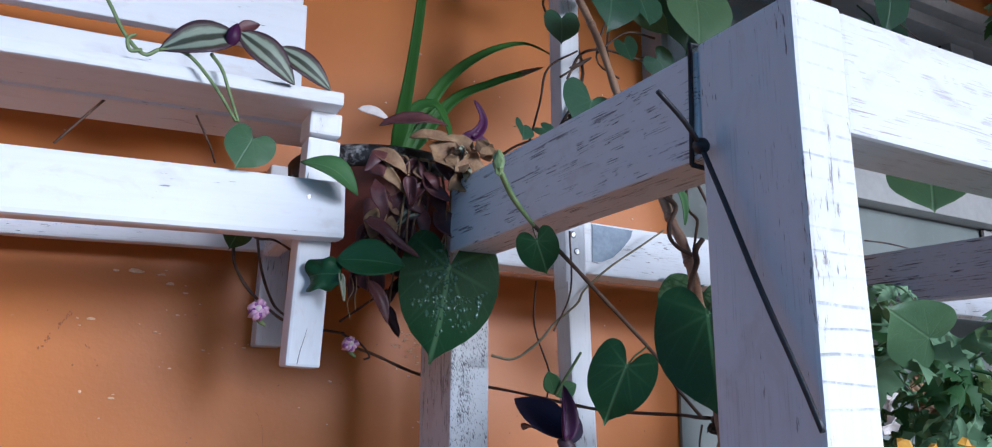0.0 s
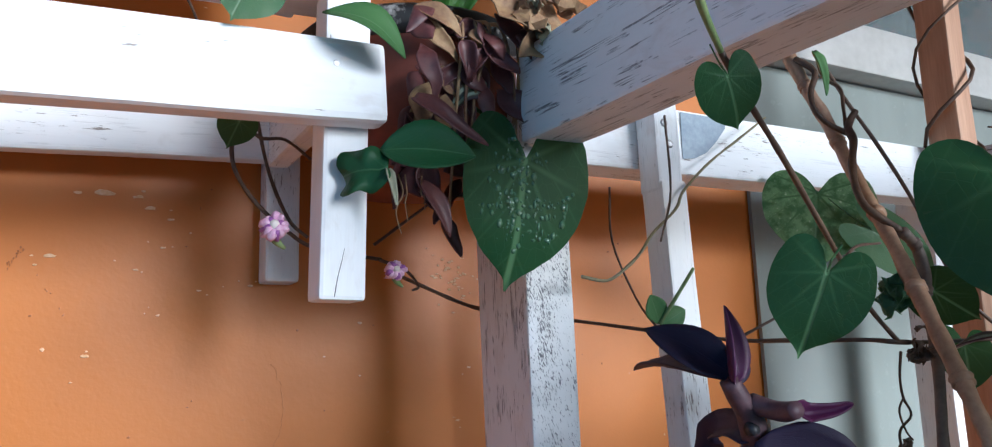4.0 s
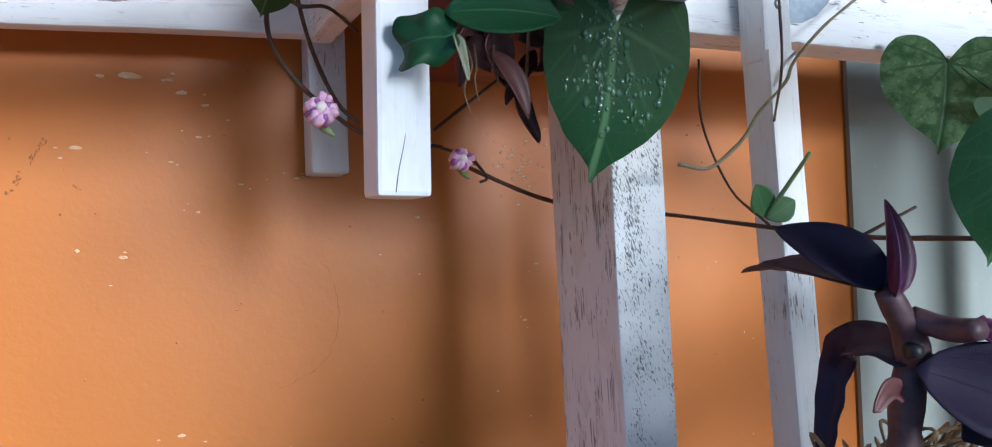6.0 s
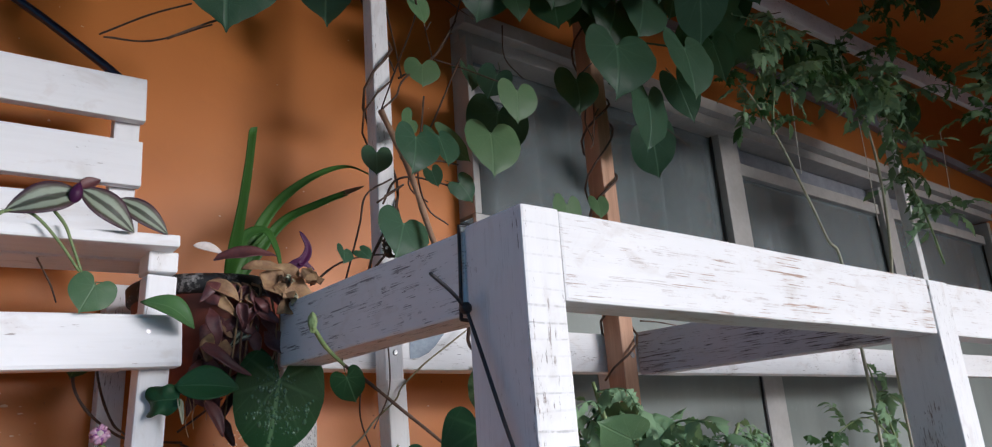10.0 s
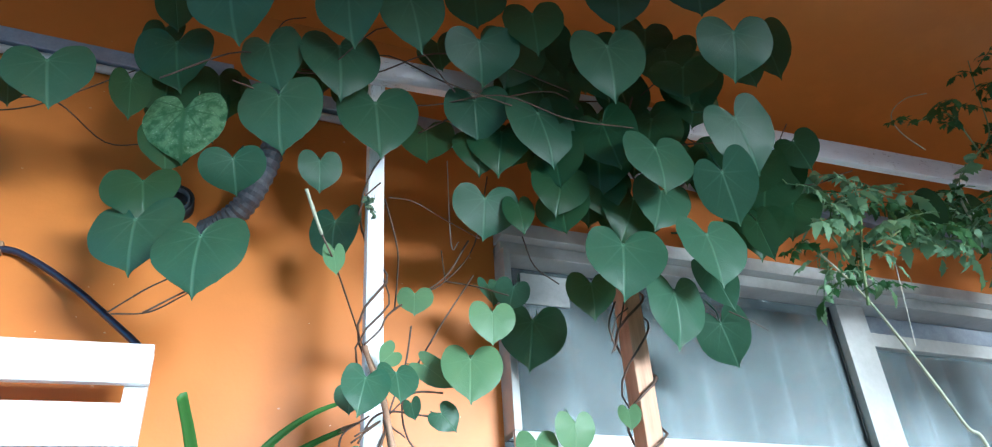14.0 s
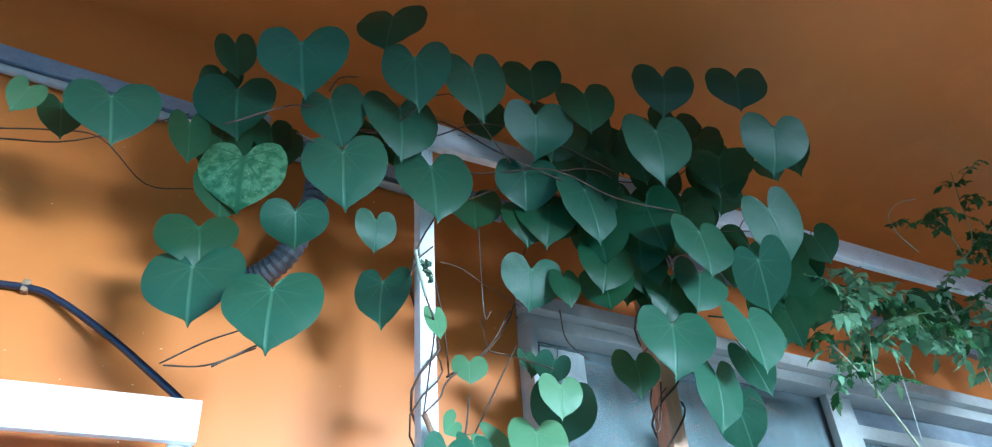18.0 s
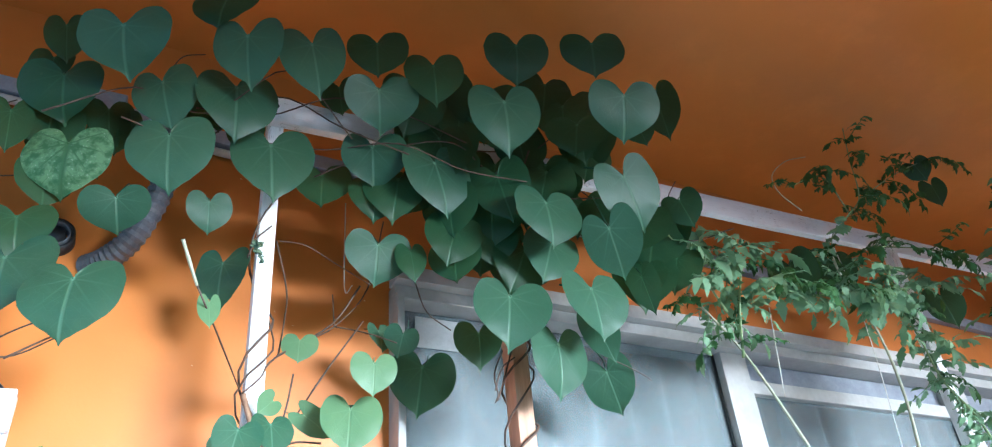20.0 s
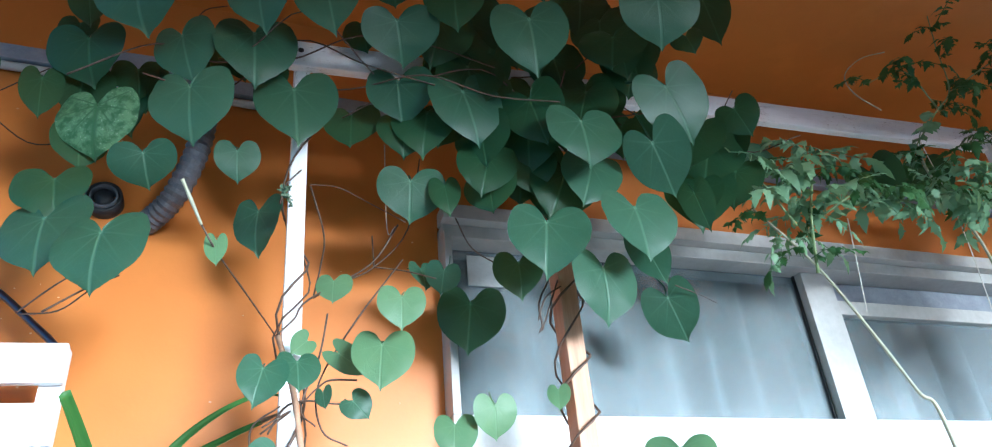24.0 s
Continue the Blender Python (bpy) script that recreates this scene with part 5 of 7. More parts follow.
def stem(kind, r, *points, owner=None):
    bm = bmesh.new()
    if kind == "L":
        r *= 0.72
    tube_into(bm, smooth_line(points, 5), r, r * 0.8, 7, 0.25)
    name = {"B": "cane", "D": "cane", "W": "string"}.get(kind, "stem")
    if kind == "W":
        ob = mesh_object(name, bm, STEM_MAT[kind], smooth=True)
        return tagged(ob, "thin white string tied to the rail", "string", "strings")
    if kind in "BD":
        c = thing("cane", "slender tan cane with a twining stem" if kind == "B" else "dark woody cane between the leaves", "cane", "canes")
        part("shaft", bm, STEM_MAT[kind], c, smooth=True)
        line = smooth_line(points, 5)
        for k in range(4, len(line) - 3, 9):
            d = (line[k + 1] - line[k - 1]).normalized()
            bm = bmesh.new()
            tube_into(bm, [line[k] - d * 0.003, line[k] - d * 0.001, line[k] + d * 0.001, line[k] + d * 0.003], r * 1.05, r * 1.0, 9, 0.1, 0.12)
            part("node", bm, STEM_MAT[kind], c, smooth=True)
        return c
    z = points[0][2]
    owner = owner or VINES["U" if z > 1.85 else "P" if z > 1.48 else "L"]
    ob = part(name, bm, STEM_MAT[kind], owner, smooth=True)
    ob.matrix_parent_inverse = Matrix.Translation(owner.location).inverted()
    return ob


stem('L', 0.0026, (0.575, 1.102, 1.314), (0.621, 1.161, 1.310), (0.673, 1.170, 1.292), (0.713, 1.165, 1.283), (0.770, 1.130, 1.274), (0.805, 0.985, 1.253), (0.800, 0.900, 1.250), (0.815, 0.858, 1.249), (0.824, 0.842, 1.247), (0.880, 0.852, 1.246), (0.990, 0.860, 1.246))
stem('L', 0.0026, (0.457, 1.150, 1.447), (0.452, 1.130, 1.404), (0.465, 1.120, 1.373), (0.491, 1.120, 1.349), (0.522, 1.140, 1.337), (0.584, 1.160, 1.332))
stem('L', 0.0024, (0.482, 1.200, 1.466), (0.482, 1.140, 1.399), (0.494, 1.120, 1.357), (0.509, 1.120, 1.343))
stem('L', 0.0022, (0.464, 1.180, 1.456), (0.476, 1.150, 1.430), (0.495, 1.140, 1.427), (0.526, 1.180, 1.423))
stem('L', 0.0022, (0.578, 1.160, 1.345), (0.602, 1.160, 1.363), (0.633, 1.160, 1.386))
stem('L', 0.002, (0.580, 1.150, 1.330), (0.591, 1.120, 1.319), (0.603, 1.120, 1.305), (0.594, 1.110, 1.301))
stem('L', 0.0018, (0.832, 1.150, 1.413), (0.824, 1.140, 1.354), (0.834, 1.120, 1.295), (0.758, 1.000, 1.262))
stem('L', 0.0016, (0.807, 1.030, 1.453), (0.808, 1.030, 1.384), (0.767, 1.000, 1.333))
stem('O', 0.0015, (0.708, 1.030, 1.306), (0.732, 1.028, 1.303), (0.755, 1.030, 1.315), (0.772, 1.032, 1.328), (0.790, 1.036, 1.346), (0.826, 1.045, 1.371), (0.838, 1.046, 1.389), (0.882, 1.055, 1.422), (0.930, 1.060, 1.452), (0.976, 1.065, 1.481))
stem('B', 0.0058, (0.873, 0.944, 1.487), (0.873, 0.928, 1.450), (0.880, 0.920, 1.425), (0.876, 0.903, 1.389), (0.860, 0.877, 1.350), (0.844, 0.854, 1.321), (0.830, 0.832, 1.287), (0.815, 0.812, 1.259), (0.800, 0.790, 1.225), (0.786, 0.770, 1.190), (0.776, 0.750, 1.120), (0.770, 0.740, 0.874))
stem('D', 0.0042, (0.848, 0.846, 1.321), (0.865, 0.848, 1.311), (0.867, 0.846, 1.291), (0.863, 0.845, 1.274), (0.862, 0.842, 1.251), (0.856, 0.838, 1.223), (0.839, 0.830, 1.182), (0.830, 0.826, 1.110))
stem('L', 0.0036, (0.870, 0.936, 1.482), (0.873, 0.921, 1.466), (0.858, 0.915, 1.444), (0.853, 0.909, 1.427), (0.862, 0.905, 1.416), (0.878, 0.901, 1.409))
stem('L', 0.0026, (0.915, 0.950, 1.501), (0.902, 0.935, 1.471), (0.901, 0.920, 1.455), (0.889, 0.910, 1.435), (0.878, 0.902, 1.416))
stem('L', 0.0042, (0.889, 0.900, 1.428), (0.878, 0.900, 1.414), (0.873, 0.893, 1.401), (0.859, 0.886, 1.381), (0.845, 0.876, 1.362), (0.838, 0.866, 1.344), (0.840, 0.858, 1.334), (0.850, 0.848, 1.322))
stem('L', 0.0028, (0.968, 0.990, 1.525), (0.982, 0.975, 1.475), (0.995, 0.955, 1.424), (1.012, 0.940, 1.372), (1.016, 0.925, 1.324), (1.019, 0.910, 1.285), (1.036, 0.900, 1.261), (1.049, 0.890, 1.248))
stem('L', 0.0018, (0.811, 0.970, 1.252), (0.852, 0.960, 1.270))
stem('L', 0.0018, (0.830, 0.880, 1.306), (0.880, 0.905, 1.320), (0.945, 0.930, 1.328))
stem('L', 0.0014, (0.822, 0.840, 1.241), (0.818, 0.840, 1.225), (0.819, 0.840, 1.212), (0.825, 0.840, 1.201), (0.812, 0.840, 1.192), (0.810, 0.838, 1.180), (0.818, 0.838, 1.172))
stem('L', 0.0010, (0.819, 0.840, 1.212), (0.812, 0.839, 1.204), (0.815, 0.838, 1.192), (0.821, 0.838, 1.186))
stem('L', 0.0024, (0.856, 1.060, 1.867), (0.902, 1.080, 1.907), (0.964, 1.120, 1.961), (1.034, 1.150, 2.063), (1.049, 1.100, 2.193))
stem('L', 0.002, (0.964, 1.120, 1.961), (0.964, 1.140, 2.035))
stem('L', 0.002, (0.964, 1.120, 1.961), (1.017, 1.100, 1.947), (1.060, 1.060, 1.916))
stem('L', 0.0016, (0.842, 1.050, 2.075), (0.894, 1.080, 2.094), (0.950, 1.080, 2.067), (1.007, 1.050, 2.017))
stem('T', 0.0024, (0.670, 0.744, 1.864), (0.683, 0.760, 1.843), (0.696, 0.772, 1.820))
stem('L', 0.0018, (0.696, 0.772, 1.820), (0.717, 0.795, 1.795), (0.756, 0.900, 1.790), (0.800, 1.020, 1.784))
stem('L', 0.0022, (0.496, 1.000, 1.795), (0.548, 0.990, 1.831), (0.585, 0.980, 1.847))
stem('L', 0.002, (0.440, 1.100, 1.834), (0.486, 1.050, 1.851), (0.522, 1.000, 1.852))
stem('L', 0.002, (0.445, 1.100, 1.832), (0.497, 1.080, 1.832), (0.548, 1.000, 1.831))
stem('L', 0.0024, (0.846, 1.100, 2.105), (0.875, 1.120, 2.019), (0.869, 1.090, 1.944), (0.855, 1.050, 1.863))
stem('L', 0.0022, (1.114, 1.100, 2.066), (1.158, 1.150, 2.034), (1.213, 1.160, 2.006))
stem('L', 0.0018, (1.562, 1.100, 1.959), (1.616, 1.100, 1.941), (1.652, 1.100, 1.925))
stem('L', 0.002, (0.129, 1.200, 2.239), (0.196, 1.200, 2.262), (0.273, 1.180, 2.256), (0.357, 1.220, 2.214), (0.433, 1.200, 2.213))
stem('L', 0.002, (0.135, 1.200, 2.219), (0.236, 1.200, 2.253), (0.396, 1.100, 2.292))
stem('L', 0.0018, (0.617, 1.050, 2.397), (0.634, 1.050, 2.440), (0.671, 1.050, 2.460))
stem('L', 0.0022, (1.260, 1.040, 1.918), (1.228, 1.020, 1.862), (1.221, 1.000, 1.816), (1.214, 1.000, 1.800))
stem('L', 0.0022, (1.278, 1.040, 1.919), (1.240, 1.010, 1.847), (1.220, 1.000, 1.805))
stem('L', 0.002, (1.278, 1.030, 1.903), (1.233, 1.000, 1.865), (1.210, 0.990, 1.817))
stem('L', 0.0024, (0.799, 1.020, 1.638), (0.819, 1.020, 1.675), (0.845, 1.010, 1.683), (0.879, 1.000, 1.677), (0.917, 1.000, 1.675))
stem('L', 0.0022, (0.918, 1.000, 1.712), (0.880, 1.000, 1.711), (0.863, 1.010, 1.702), (0.842, 1.020, 1.681))
stem('L', 0.0026, (1.004, 1.100, 2.040), (0.954, 1.100, 1.955), (0.847, 1.030, 1.850), (0.826, 1.020, 1.812), (0.802, 1.020, 1.785))
stem('L', 0.0022, (0.875, 1.020, 1.823), (0.865, 1.020, 1.754), (0.842, 1.020, 1.676), (0.861, 1.000, 1.644))
stem('B', 0.005, (0.805, 1.030, 1.786), (0.830, 1.000, 1.690), (0.844, 0.970, 1.585), (0.854, 0.940, 1.505))
stem('L', 0.0022, (0.789, 1.020, 1.638), (0.827, 1.010, 1.668), (0.790, 1.000, 1.642))
stem('L', 0.0022, (0.728, 1.100, 1.532), (0.752, 1.060, 1.557), (0.788, 1.020, 1.563), (0.816, 1.000, 1.557))
stem('L', 0.0022, (1.011, 1.100, 1.969), (0.925, 1.050, 1.830), (0.867, 1.030, 1.717), (0.872, 1.020, 1.645), (0.909, 1.020, 1.622))
stem('L', 0.0022, (0.772, 1.080, 1.541), (0.778, 1.050, 1.612), (0.778, 1.030, 1.651), (0.814, 1.020, 1.678))
stem('W', 0.0012, (2.276, 1.000, 2.360), (2.260, 0.980, 2.111), (2.197, 0.960, 1.773))
stem('W', 0.0012, (1.958, 1.000, 2.098), (1.899, 0.980, 1.868))
stem('W', 0.0012, (1.000, 1.200, 2.290), (1.004, 1.200, 2.088), (1.020, 1.200, 2.095))
stem('W', 0.0012, (2.892, 1.000, 2.201), (2.847, 1.000, 1.967))


def twine(kind, axis, radius, z0, z1, turns, r, phase=0.0, squash=1.0):
    """A stem that winds round an upright; axis gives its x and y at a height."""
    pts = []
    n = int(turns * 10)
    for k in range(n + 1):
        f = k / n
        z = z0 + (z1 - z0) * f
        ang = phase + 2 * math.pi * turns * f + 0.5 * math.sin(f * 13)
        x, y = axis(z)
        pts.append((x + radius * math.cos(ang), y + squash * radius * math.sin(ang), z))
    bm = bmesh.new()
    tube_into(bm, [Vector(p) for p in pts], r, r * 0.8, 6, 0.2)
    v = VINES["P" if z0 < 1.8 else "U"]
    ob = part("stem", bm, STEM_MAT[kind], v, smooth=True)
    ob.matrix_parent_inverse = Matrix.Translation(v.location).inverted()


twine("L", lambda z: (0.821 + 0.016 * (2.1 - z), 1.072), 0.024, 1.50, 2.30, 3.3, 0.0024, 1.0)
twine("L", lambda z: (0.821 + 0.016 * (2.1 - z), 1.072), 0.027, 1.55, 2.10, 2.2, 0.0018, 3.4)
twine("L", lambda z: (1.295, 1.057), 0.031, 1.45, 2.2, 4.3, 0.0026, 0.4)
twine("L", lambda z: (1.295, 1.057), 0.033, 1.40, 2.0, 3.2, 0.0022, 2.6)
# runners along the top rail, in the thick of the leaves
for k in range(9):
    rr = random.Random(90 + k)
    x0 = 0.45 + 0.11 * k
    stem("L", 0.0022, *[(x0 + 0.12 * j, 1.03 - 0.03 * j + rr.uniform(-0.04, 0.04), 2.25 + rr.uniform(-0.06, 0.14)) for j in range(5)])
stem("L", 0.003, (1.303, 1.020, 1.965), (1.322, 0.990, 2.117), (1.281, 0.970, 2.218), (1.301, 0.930, 2.320))

stem("L", 0.0018, (1.325, 1.030, 1.500), (1.360, 1.020, 1.498), (1.400, 1.010, 1.492), (1.446, 1.000, 1.486), owner=VINES["P"])
stem("L", 0.0020, (0.326, 1.080, 1.549), (0.281, 1.060, 1.477))
stem("L", 0.0016, (0.397, 1.080, 1.533), (0.412, 1.075, 1.503), (0.417, 1.060, 1.481))
# bud and leaf on the long shoot in front of the side rail
stem("G", 0.0022, (0.561, 0.733, 1.407), (0.580, 0.748, 1.393), (0.604, 0.762, 1.380))
stem("L", 0.0026, (0.604, 0.762, 1.380), (0.639, 0.780, 1.366), (0.682, 0.798, 1.344), (0.770, 0.838, 1.300), (0.800, 0.844, 1.271), (0.824, 0.842, 1.247))
bm = bmesh.new()
bmesh.ops.create_icosphere(bm, subdivisions=2, radius=0.006, matrix=Matrix.Translation((0.560, 0.732, 1.411)) @ Matrix.Diagonal((0.7, 0.7, 1.5, 1)))
for v in bm.verts:
    v.co += noise.noise_vector(v.co * 300) * 0.002
part("bud", bm, M_GREEN, VINES["L"]).matrix_parent_inverse = Matrix.Translation(VINES["L"].location).inverted()


def crumple(owner, mat, center, r, n, seed, name="dry_shred", label=""):
    """A small knot of crumpled dry leaf shreds."""
    rnd = random.Random(seed)
    for k in range(n):
        bm = bmesh.new()
        bmesh.ops.create_grid(bm, x_segments=5, y_segments=5, size=r * rnd.uniform(0.4, 0.8))
        for v in bm.verts:
            v.co.z += 0.7 * r * noise.noise(v.co * 1.3 / r + Vector((k, seed, 0)))
            v.co += noise.noise_vector(v.co * 2 / r + Vector((k, 0, seed))) * 0.45 * r
        ob = part(name, bm, mat, owner, label)
        ob.matrix_parent_inverse = Matrix.Translation(owner.location).inverted()
        ob.matrix_basis = Matrix.Translation(Vector(center) + Vector((rnd.gauss(0, r * 0.5), rnd.gauss(0, r * 0.3), rnd.gauss(0, r * 0.7)))) @ Matrix.Rotation(rnd.uniform(0, 6), 4, Vector((rnd.random(), rnd.random(), rnd.random())).normalized())
        ob.modifiers.new("flesh", "SOLIDIFY").thickness = 0.0006


fp = thing("fallen_petals", "two orange petals caught on the stand's corner post", "petals", "", (0.66, 0.574, 1.237))
crumple(fp, M_YELLOW, (0.721, 0.573, 1.235), 0.010, 3, 21, "petal")
crumple(fp, M_YELLOW, (0.775, 0.573, 1.232), 0.009, 3, 22, "petal")
stem("G", 0.0019, (0.789, 1.034, 1.267), (0.796, 1.020, 1.288), (0.803, 1.003, 1.312))
crumple(VINES["L"], M_STEM, (0.838, 0.836, 1.243), 0.009, 6, 3)
crumple(VINES["L"], M_DARK, (0.827, 0.850, 1.280), 0.012, 7, 4, "wilted_leaf", "small dark shrivelled leaf")
crumple(VINES["L"], M_DARK, (1.112, 0.950, 1.318), 0.018, 7, 5, "wilted_leaf")
crumple(VINES["L"], M_STEM, (0.816, 0.840, 1.178), 0.005, 4, 6)
crumple(VINES["P"], M_DRYGREEN, (0.802, 1.015, 2.02), 0.012, 7, 8)
crumple(VINES["P"], M_STEM, (0.80, 1.01, 1.575), 0.012, 5, 9)


def flower(center, r, tilt):
    """A closed pink morning flower with violet stripes."""
    t = thing("pink_flower", "small closed pink flower with violet stripes on the vine", "flower", "pink flowers", center)
    fr = random.Random(int(center[0] * 1000))
    for k in range(13):
        a = 2 * math.pi * k / 13 + fr.uniform(-0.15, 0.15)
        bm = bmesh.new()
        bmesh.ops.create_icosphere(bm, subdivisions=2, radius=1, matrix=Matrix.Diagonal((0.42 * r, 0.34 * r, 0.70 * r, 1)))
        for v in bm.verts:
            v.co += noise.noise_vector(v.co * 2.2 / r + Vector((k, 0, 0))) * 0.22 * r
        ob = part("petal", bm, M_VIOLET if k % 3 == 1 else M_PINK, t, smooth=True)
        ob.matrix_basis = Matrix.Rotation(radians(tilt), 4, "X") @ Matrix.Rotation(a, 4, "Z") @ Matrix.Translation((fr.uniform(0.45, 0.72) * r, 0, fr.uniform(0, 0.25) * r)) @ Matrix.Rotation(fr.uniform(-0.4, 0.4), 4, "Y")
    bm = bmesh.new()
    bmesh.ops.create_icosphere(bm, subdivisions=2, radius=0.42 * r)
    part("eye", bm, M_WHITEDRY, t, smooth=True).matrix_basis = Matrix.Rotation(radians(tilt), 4, "X") @ Matrix.Translation((0, 0, 0.5 * r))
    bm = bmesh.new()
    tube_into(bm, smooth_line([(0, 0, 0), (0.3 * r, 0.4 * r, -0.9 * r), (1.0 * r, 0.5 * r, -1.5 * r)], 4), 0.55 * r, 0.12 * r, 8)
    part("calyx", bm, M_GREEN, t, smooth=True)


flower((0.471, 1.066, 1.341), 0.0095, 75)
flower((0.573, 1.096, 1.315), 0.0082, 80)


# ---- strap-shaped leaves ----
def blade_mesh(name, points, width, fold=0.25, taper=0.6, twist=0.0, face=(0, -1, 0.3), blunt=False, rag=0.0):
    """A long leaf along a curve: pointed, folded along its middle. Local mesh in world metres."""
    pts = smooth_line(points, 6)
    bm = bmesh.new()
    n = len(pts)
    rows = []
    for i, p in enumerate(pts):
        f = i / (n - 1)
        d = (pts[min(i + 1, n - 1)] - pts[max(i - 1, 0)]).normalized()
        nrm = Vector(face) - d * Vector(face).dot(d)
        nrm = Matrix.Rotation(twist * f, 3, d) @ nrm.normalized()
        s = d.cross(nrm).normalized()
        w = width * (min(1.0, 0.45 + 3 * f) * ((1 - f) ** taper if not blunt else 1 - 0.35 * f))
        w = max(w, 0.0004)
        row = []
        for u in (-1, -0.5, 0, 0.5, 1):
            q = p + s * (u * w / 2) + nrm * (fold * w * abs(u) * 0.5)
            if rag:
                q += noise.noise_vector(q * 70) * rag
            row.append(bm.verts.new(q))
        rows.append(row)
    uv = bm.loops.layers.uv.new("along")
    place = {v: ((k - 2) * 0.25, -i / (n - 1)) for i, row in enumerate(rows) for k, v in enumerate(row)}
    for a, b in zip(rows, rows[1:]):
        for k in range(4):
            face_made = bm.faces.new((a[k], a[k + 1], b[k + 1], b[k]))
            for loop in face_made.loops:
                loop[uv].uv = place[loop.vert]
    return bm


def blade(owner, name, material, points, width, label="", **kw):
    ob = part(name, blade_mesh(name, points, width, **kw), material, owner, label, True)
    sol = ob.modifiers.new("flesh", "SOLIDIFY")
    sol.thickness = 0.0009
    ob.matrix_parent_inverse = Matrix.Translation(owner.location).inverted()
    return ob


def oval(owner, material, base, tip, width, face=(0, -1, 0.2), bend=0.12, cup=0.2, rag=0.0, peak=0.42, label="", name="leaf", roll=0.0):
    """A pointed oval leaf from base to tip, widest at peak, its blade cupped and its length bent."""
    b, t = Vector(base), Vector(tip)
    d = (t - b).normalized()
    nrm = (Vector(face) - d * Vector(face).dot(d)).normalized()
    nrm = Matrix.Rotation(radians(roll), 3, d) @ nrm
    s = d.cross(nrm)
    ln = (t - b).length
    bm = bmesh.new()
    uv = bm.loops.layers.uv.new("along")
    n, across = 13, 8
    rows, place = [], {}
    for i in range(n):
        f = i / (n - 1)
        g = f ** (math.log(0.5) / math.log(peak))
        w = max(0.02, math.sin(math.pi * g) ** 0.8) * width / 2
        row = []
        for k in range(across + 1):
            u = 2 * k / across - 1
            q = b + d * (f * ln) + s * (u * w) + nrm * (bend * ln * math.sin(math.pi * f) + cup * w * (u * u - 0.4))
            if rag:
                q += noise.noise_vector(q * 60) * rag
            v = bm.verts.new(q)
            place[v] = (u * 0.5, -f)
            row.append(v)
        rows.append(row)
    for a, c in zip(rows, rows[1:]):
        for k in range(across):
            made = bm.faces.new((a[k], a[k + 1], c[k + 1], c[k]))
            for loop in made.loops:
                loop[uv].uv = place[loop.vert]
    ob = part(name, bm, material, owner, label, True)
    ob.modifiers.new("flesh", "SOLIDIFY").thickness = 0.0009
    ob.matrix_parent_inverse = Matrix.Translation(owner.location).inverted()
    return ob


def lobed(owner, material, base, tip, width, face):
    """A short leaf with a wavy edge and a notched, blunt end."""
    b, t = Vector(base), Vector(tip)
    up = (b - t).normalized()
    face = (Vector(face) - up * Vector(face).dot(up)).normalized()
    side = up.cross(face)
    edge = smooth_line([(0, 0.02, 0), (0.20, 0.10, 0), (0.38, -0.05, 0), (0.44, -0.30, 0), (0.40, -0.52, 0), (0.48, -0.74, 0), (0.36, -0.98, 0), (0.20, -0.86, 0), (0.0, -0.92, 0), (-0.18, -1.05, 0), (-0.40, -0.96, 0), (-0.44, -0.70, 0), (-0.36, -0.46, 0), (-0.42, -0.24, 0), (-0.26, 0.02, 0), (0, 0.02, 0)], 3)[:-1]
    ln = (b - t).length
    bm = bmesh.new()
    uv = bm.loops.layers.uv.new("along")
    rings, place = [], {}
    for s in (0.25, 0.6, 1.0):
        ring = []
        for q in edge:
            x, y = q.x * s, -0.45 + (q.y + 0.45) * s
            z = 0.10 * width * math.sin(9 * y + 3 * x) * s + 0.16 * width * (x * x - y * y)
            ring.append(bm.verts.new(b + side * (x * width) + up * (y * ln) + face * z))
            place[ring[-1]] = (x, y)
        rings.append(ring)
    bm.faces.new(rings[0])
    n = len(edge)
    for r0, r1 in zip(rings, rings[1:]):
        for k in range(n):
            bm.faces.new((r0[k], r1[k], r1[(k + 1) % n], r0[(k + 1) % n]))
    bmesh.ops.recalc_face_normals(bm, faces=bm.faces)
    for made in bm.faces:
        for loop in made.loops:
            loop[uv].uv = place[loop.vert]
    ob = part("leaf", bm, material, owner, "small green leaf with a notched end", True)
    ob.modifiers.new("flesh", "SOLIDIFY").thickness = 0.0006
    ob.matrix_parent_inverse = Matrix.Translation(owner.location).inverted()


low = VINES["L"]
oval(low, M_FRESH, (0.484, 0.986, 1.472), (0.537, 0.974, 1.444), 0.030, (0.2, -0.9, 0.45), 0.22, 0.3, peak=0.5)
lobed(low, M_OVAL, (0.529, 0.990, 1.372), (0.500, 1.008, 1.371), 0.038, (-0.3, -0.9, 0.2))
oval(low, M_OVAL, (0.526, 0.996, 1.386), (0.586, 0.972, 1.381), 0.040, (-0.1, -0.95, 0.35), 0.10, 0.35, peak=0.47)
blade(low, "leaf", M_TAN, [(0.529, 0.989, 1.371), (0.530, 0.983, 1.358), (0.531, 0.978, 1.345)], 0.006, "pale rolled-up leaf", fold=1.2)
blade(low, "leaf", M_FRESH, [(0.885, 0.930, 1.488), (0.887, 0.925, 1.469), (0.884, 0.920, 1.447)], 0.013, "small folded young leaf", fold=0.9)
oval(low, M_FRESH, (0.789, 1.034, 1.267), (0.776, 1.028, 1.291), 0.021, (-0.3, -0.9, 0.2), 0.05, 0.2, peak=0.52)
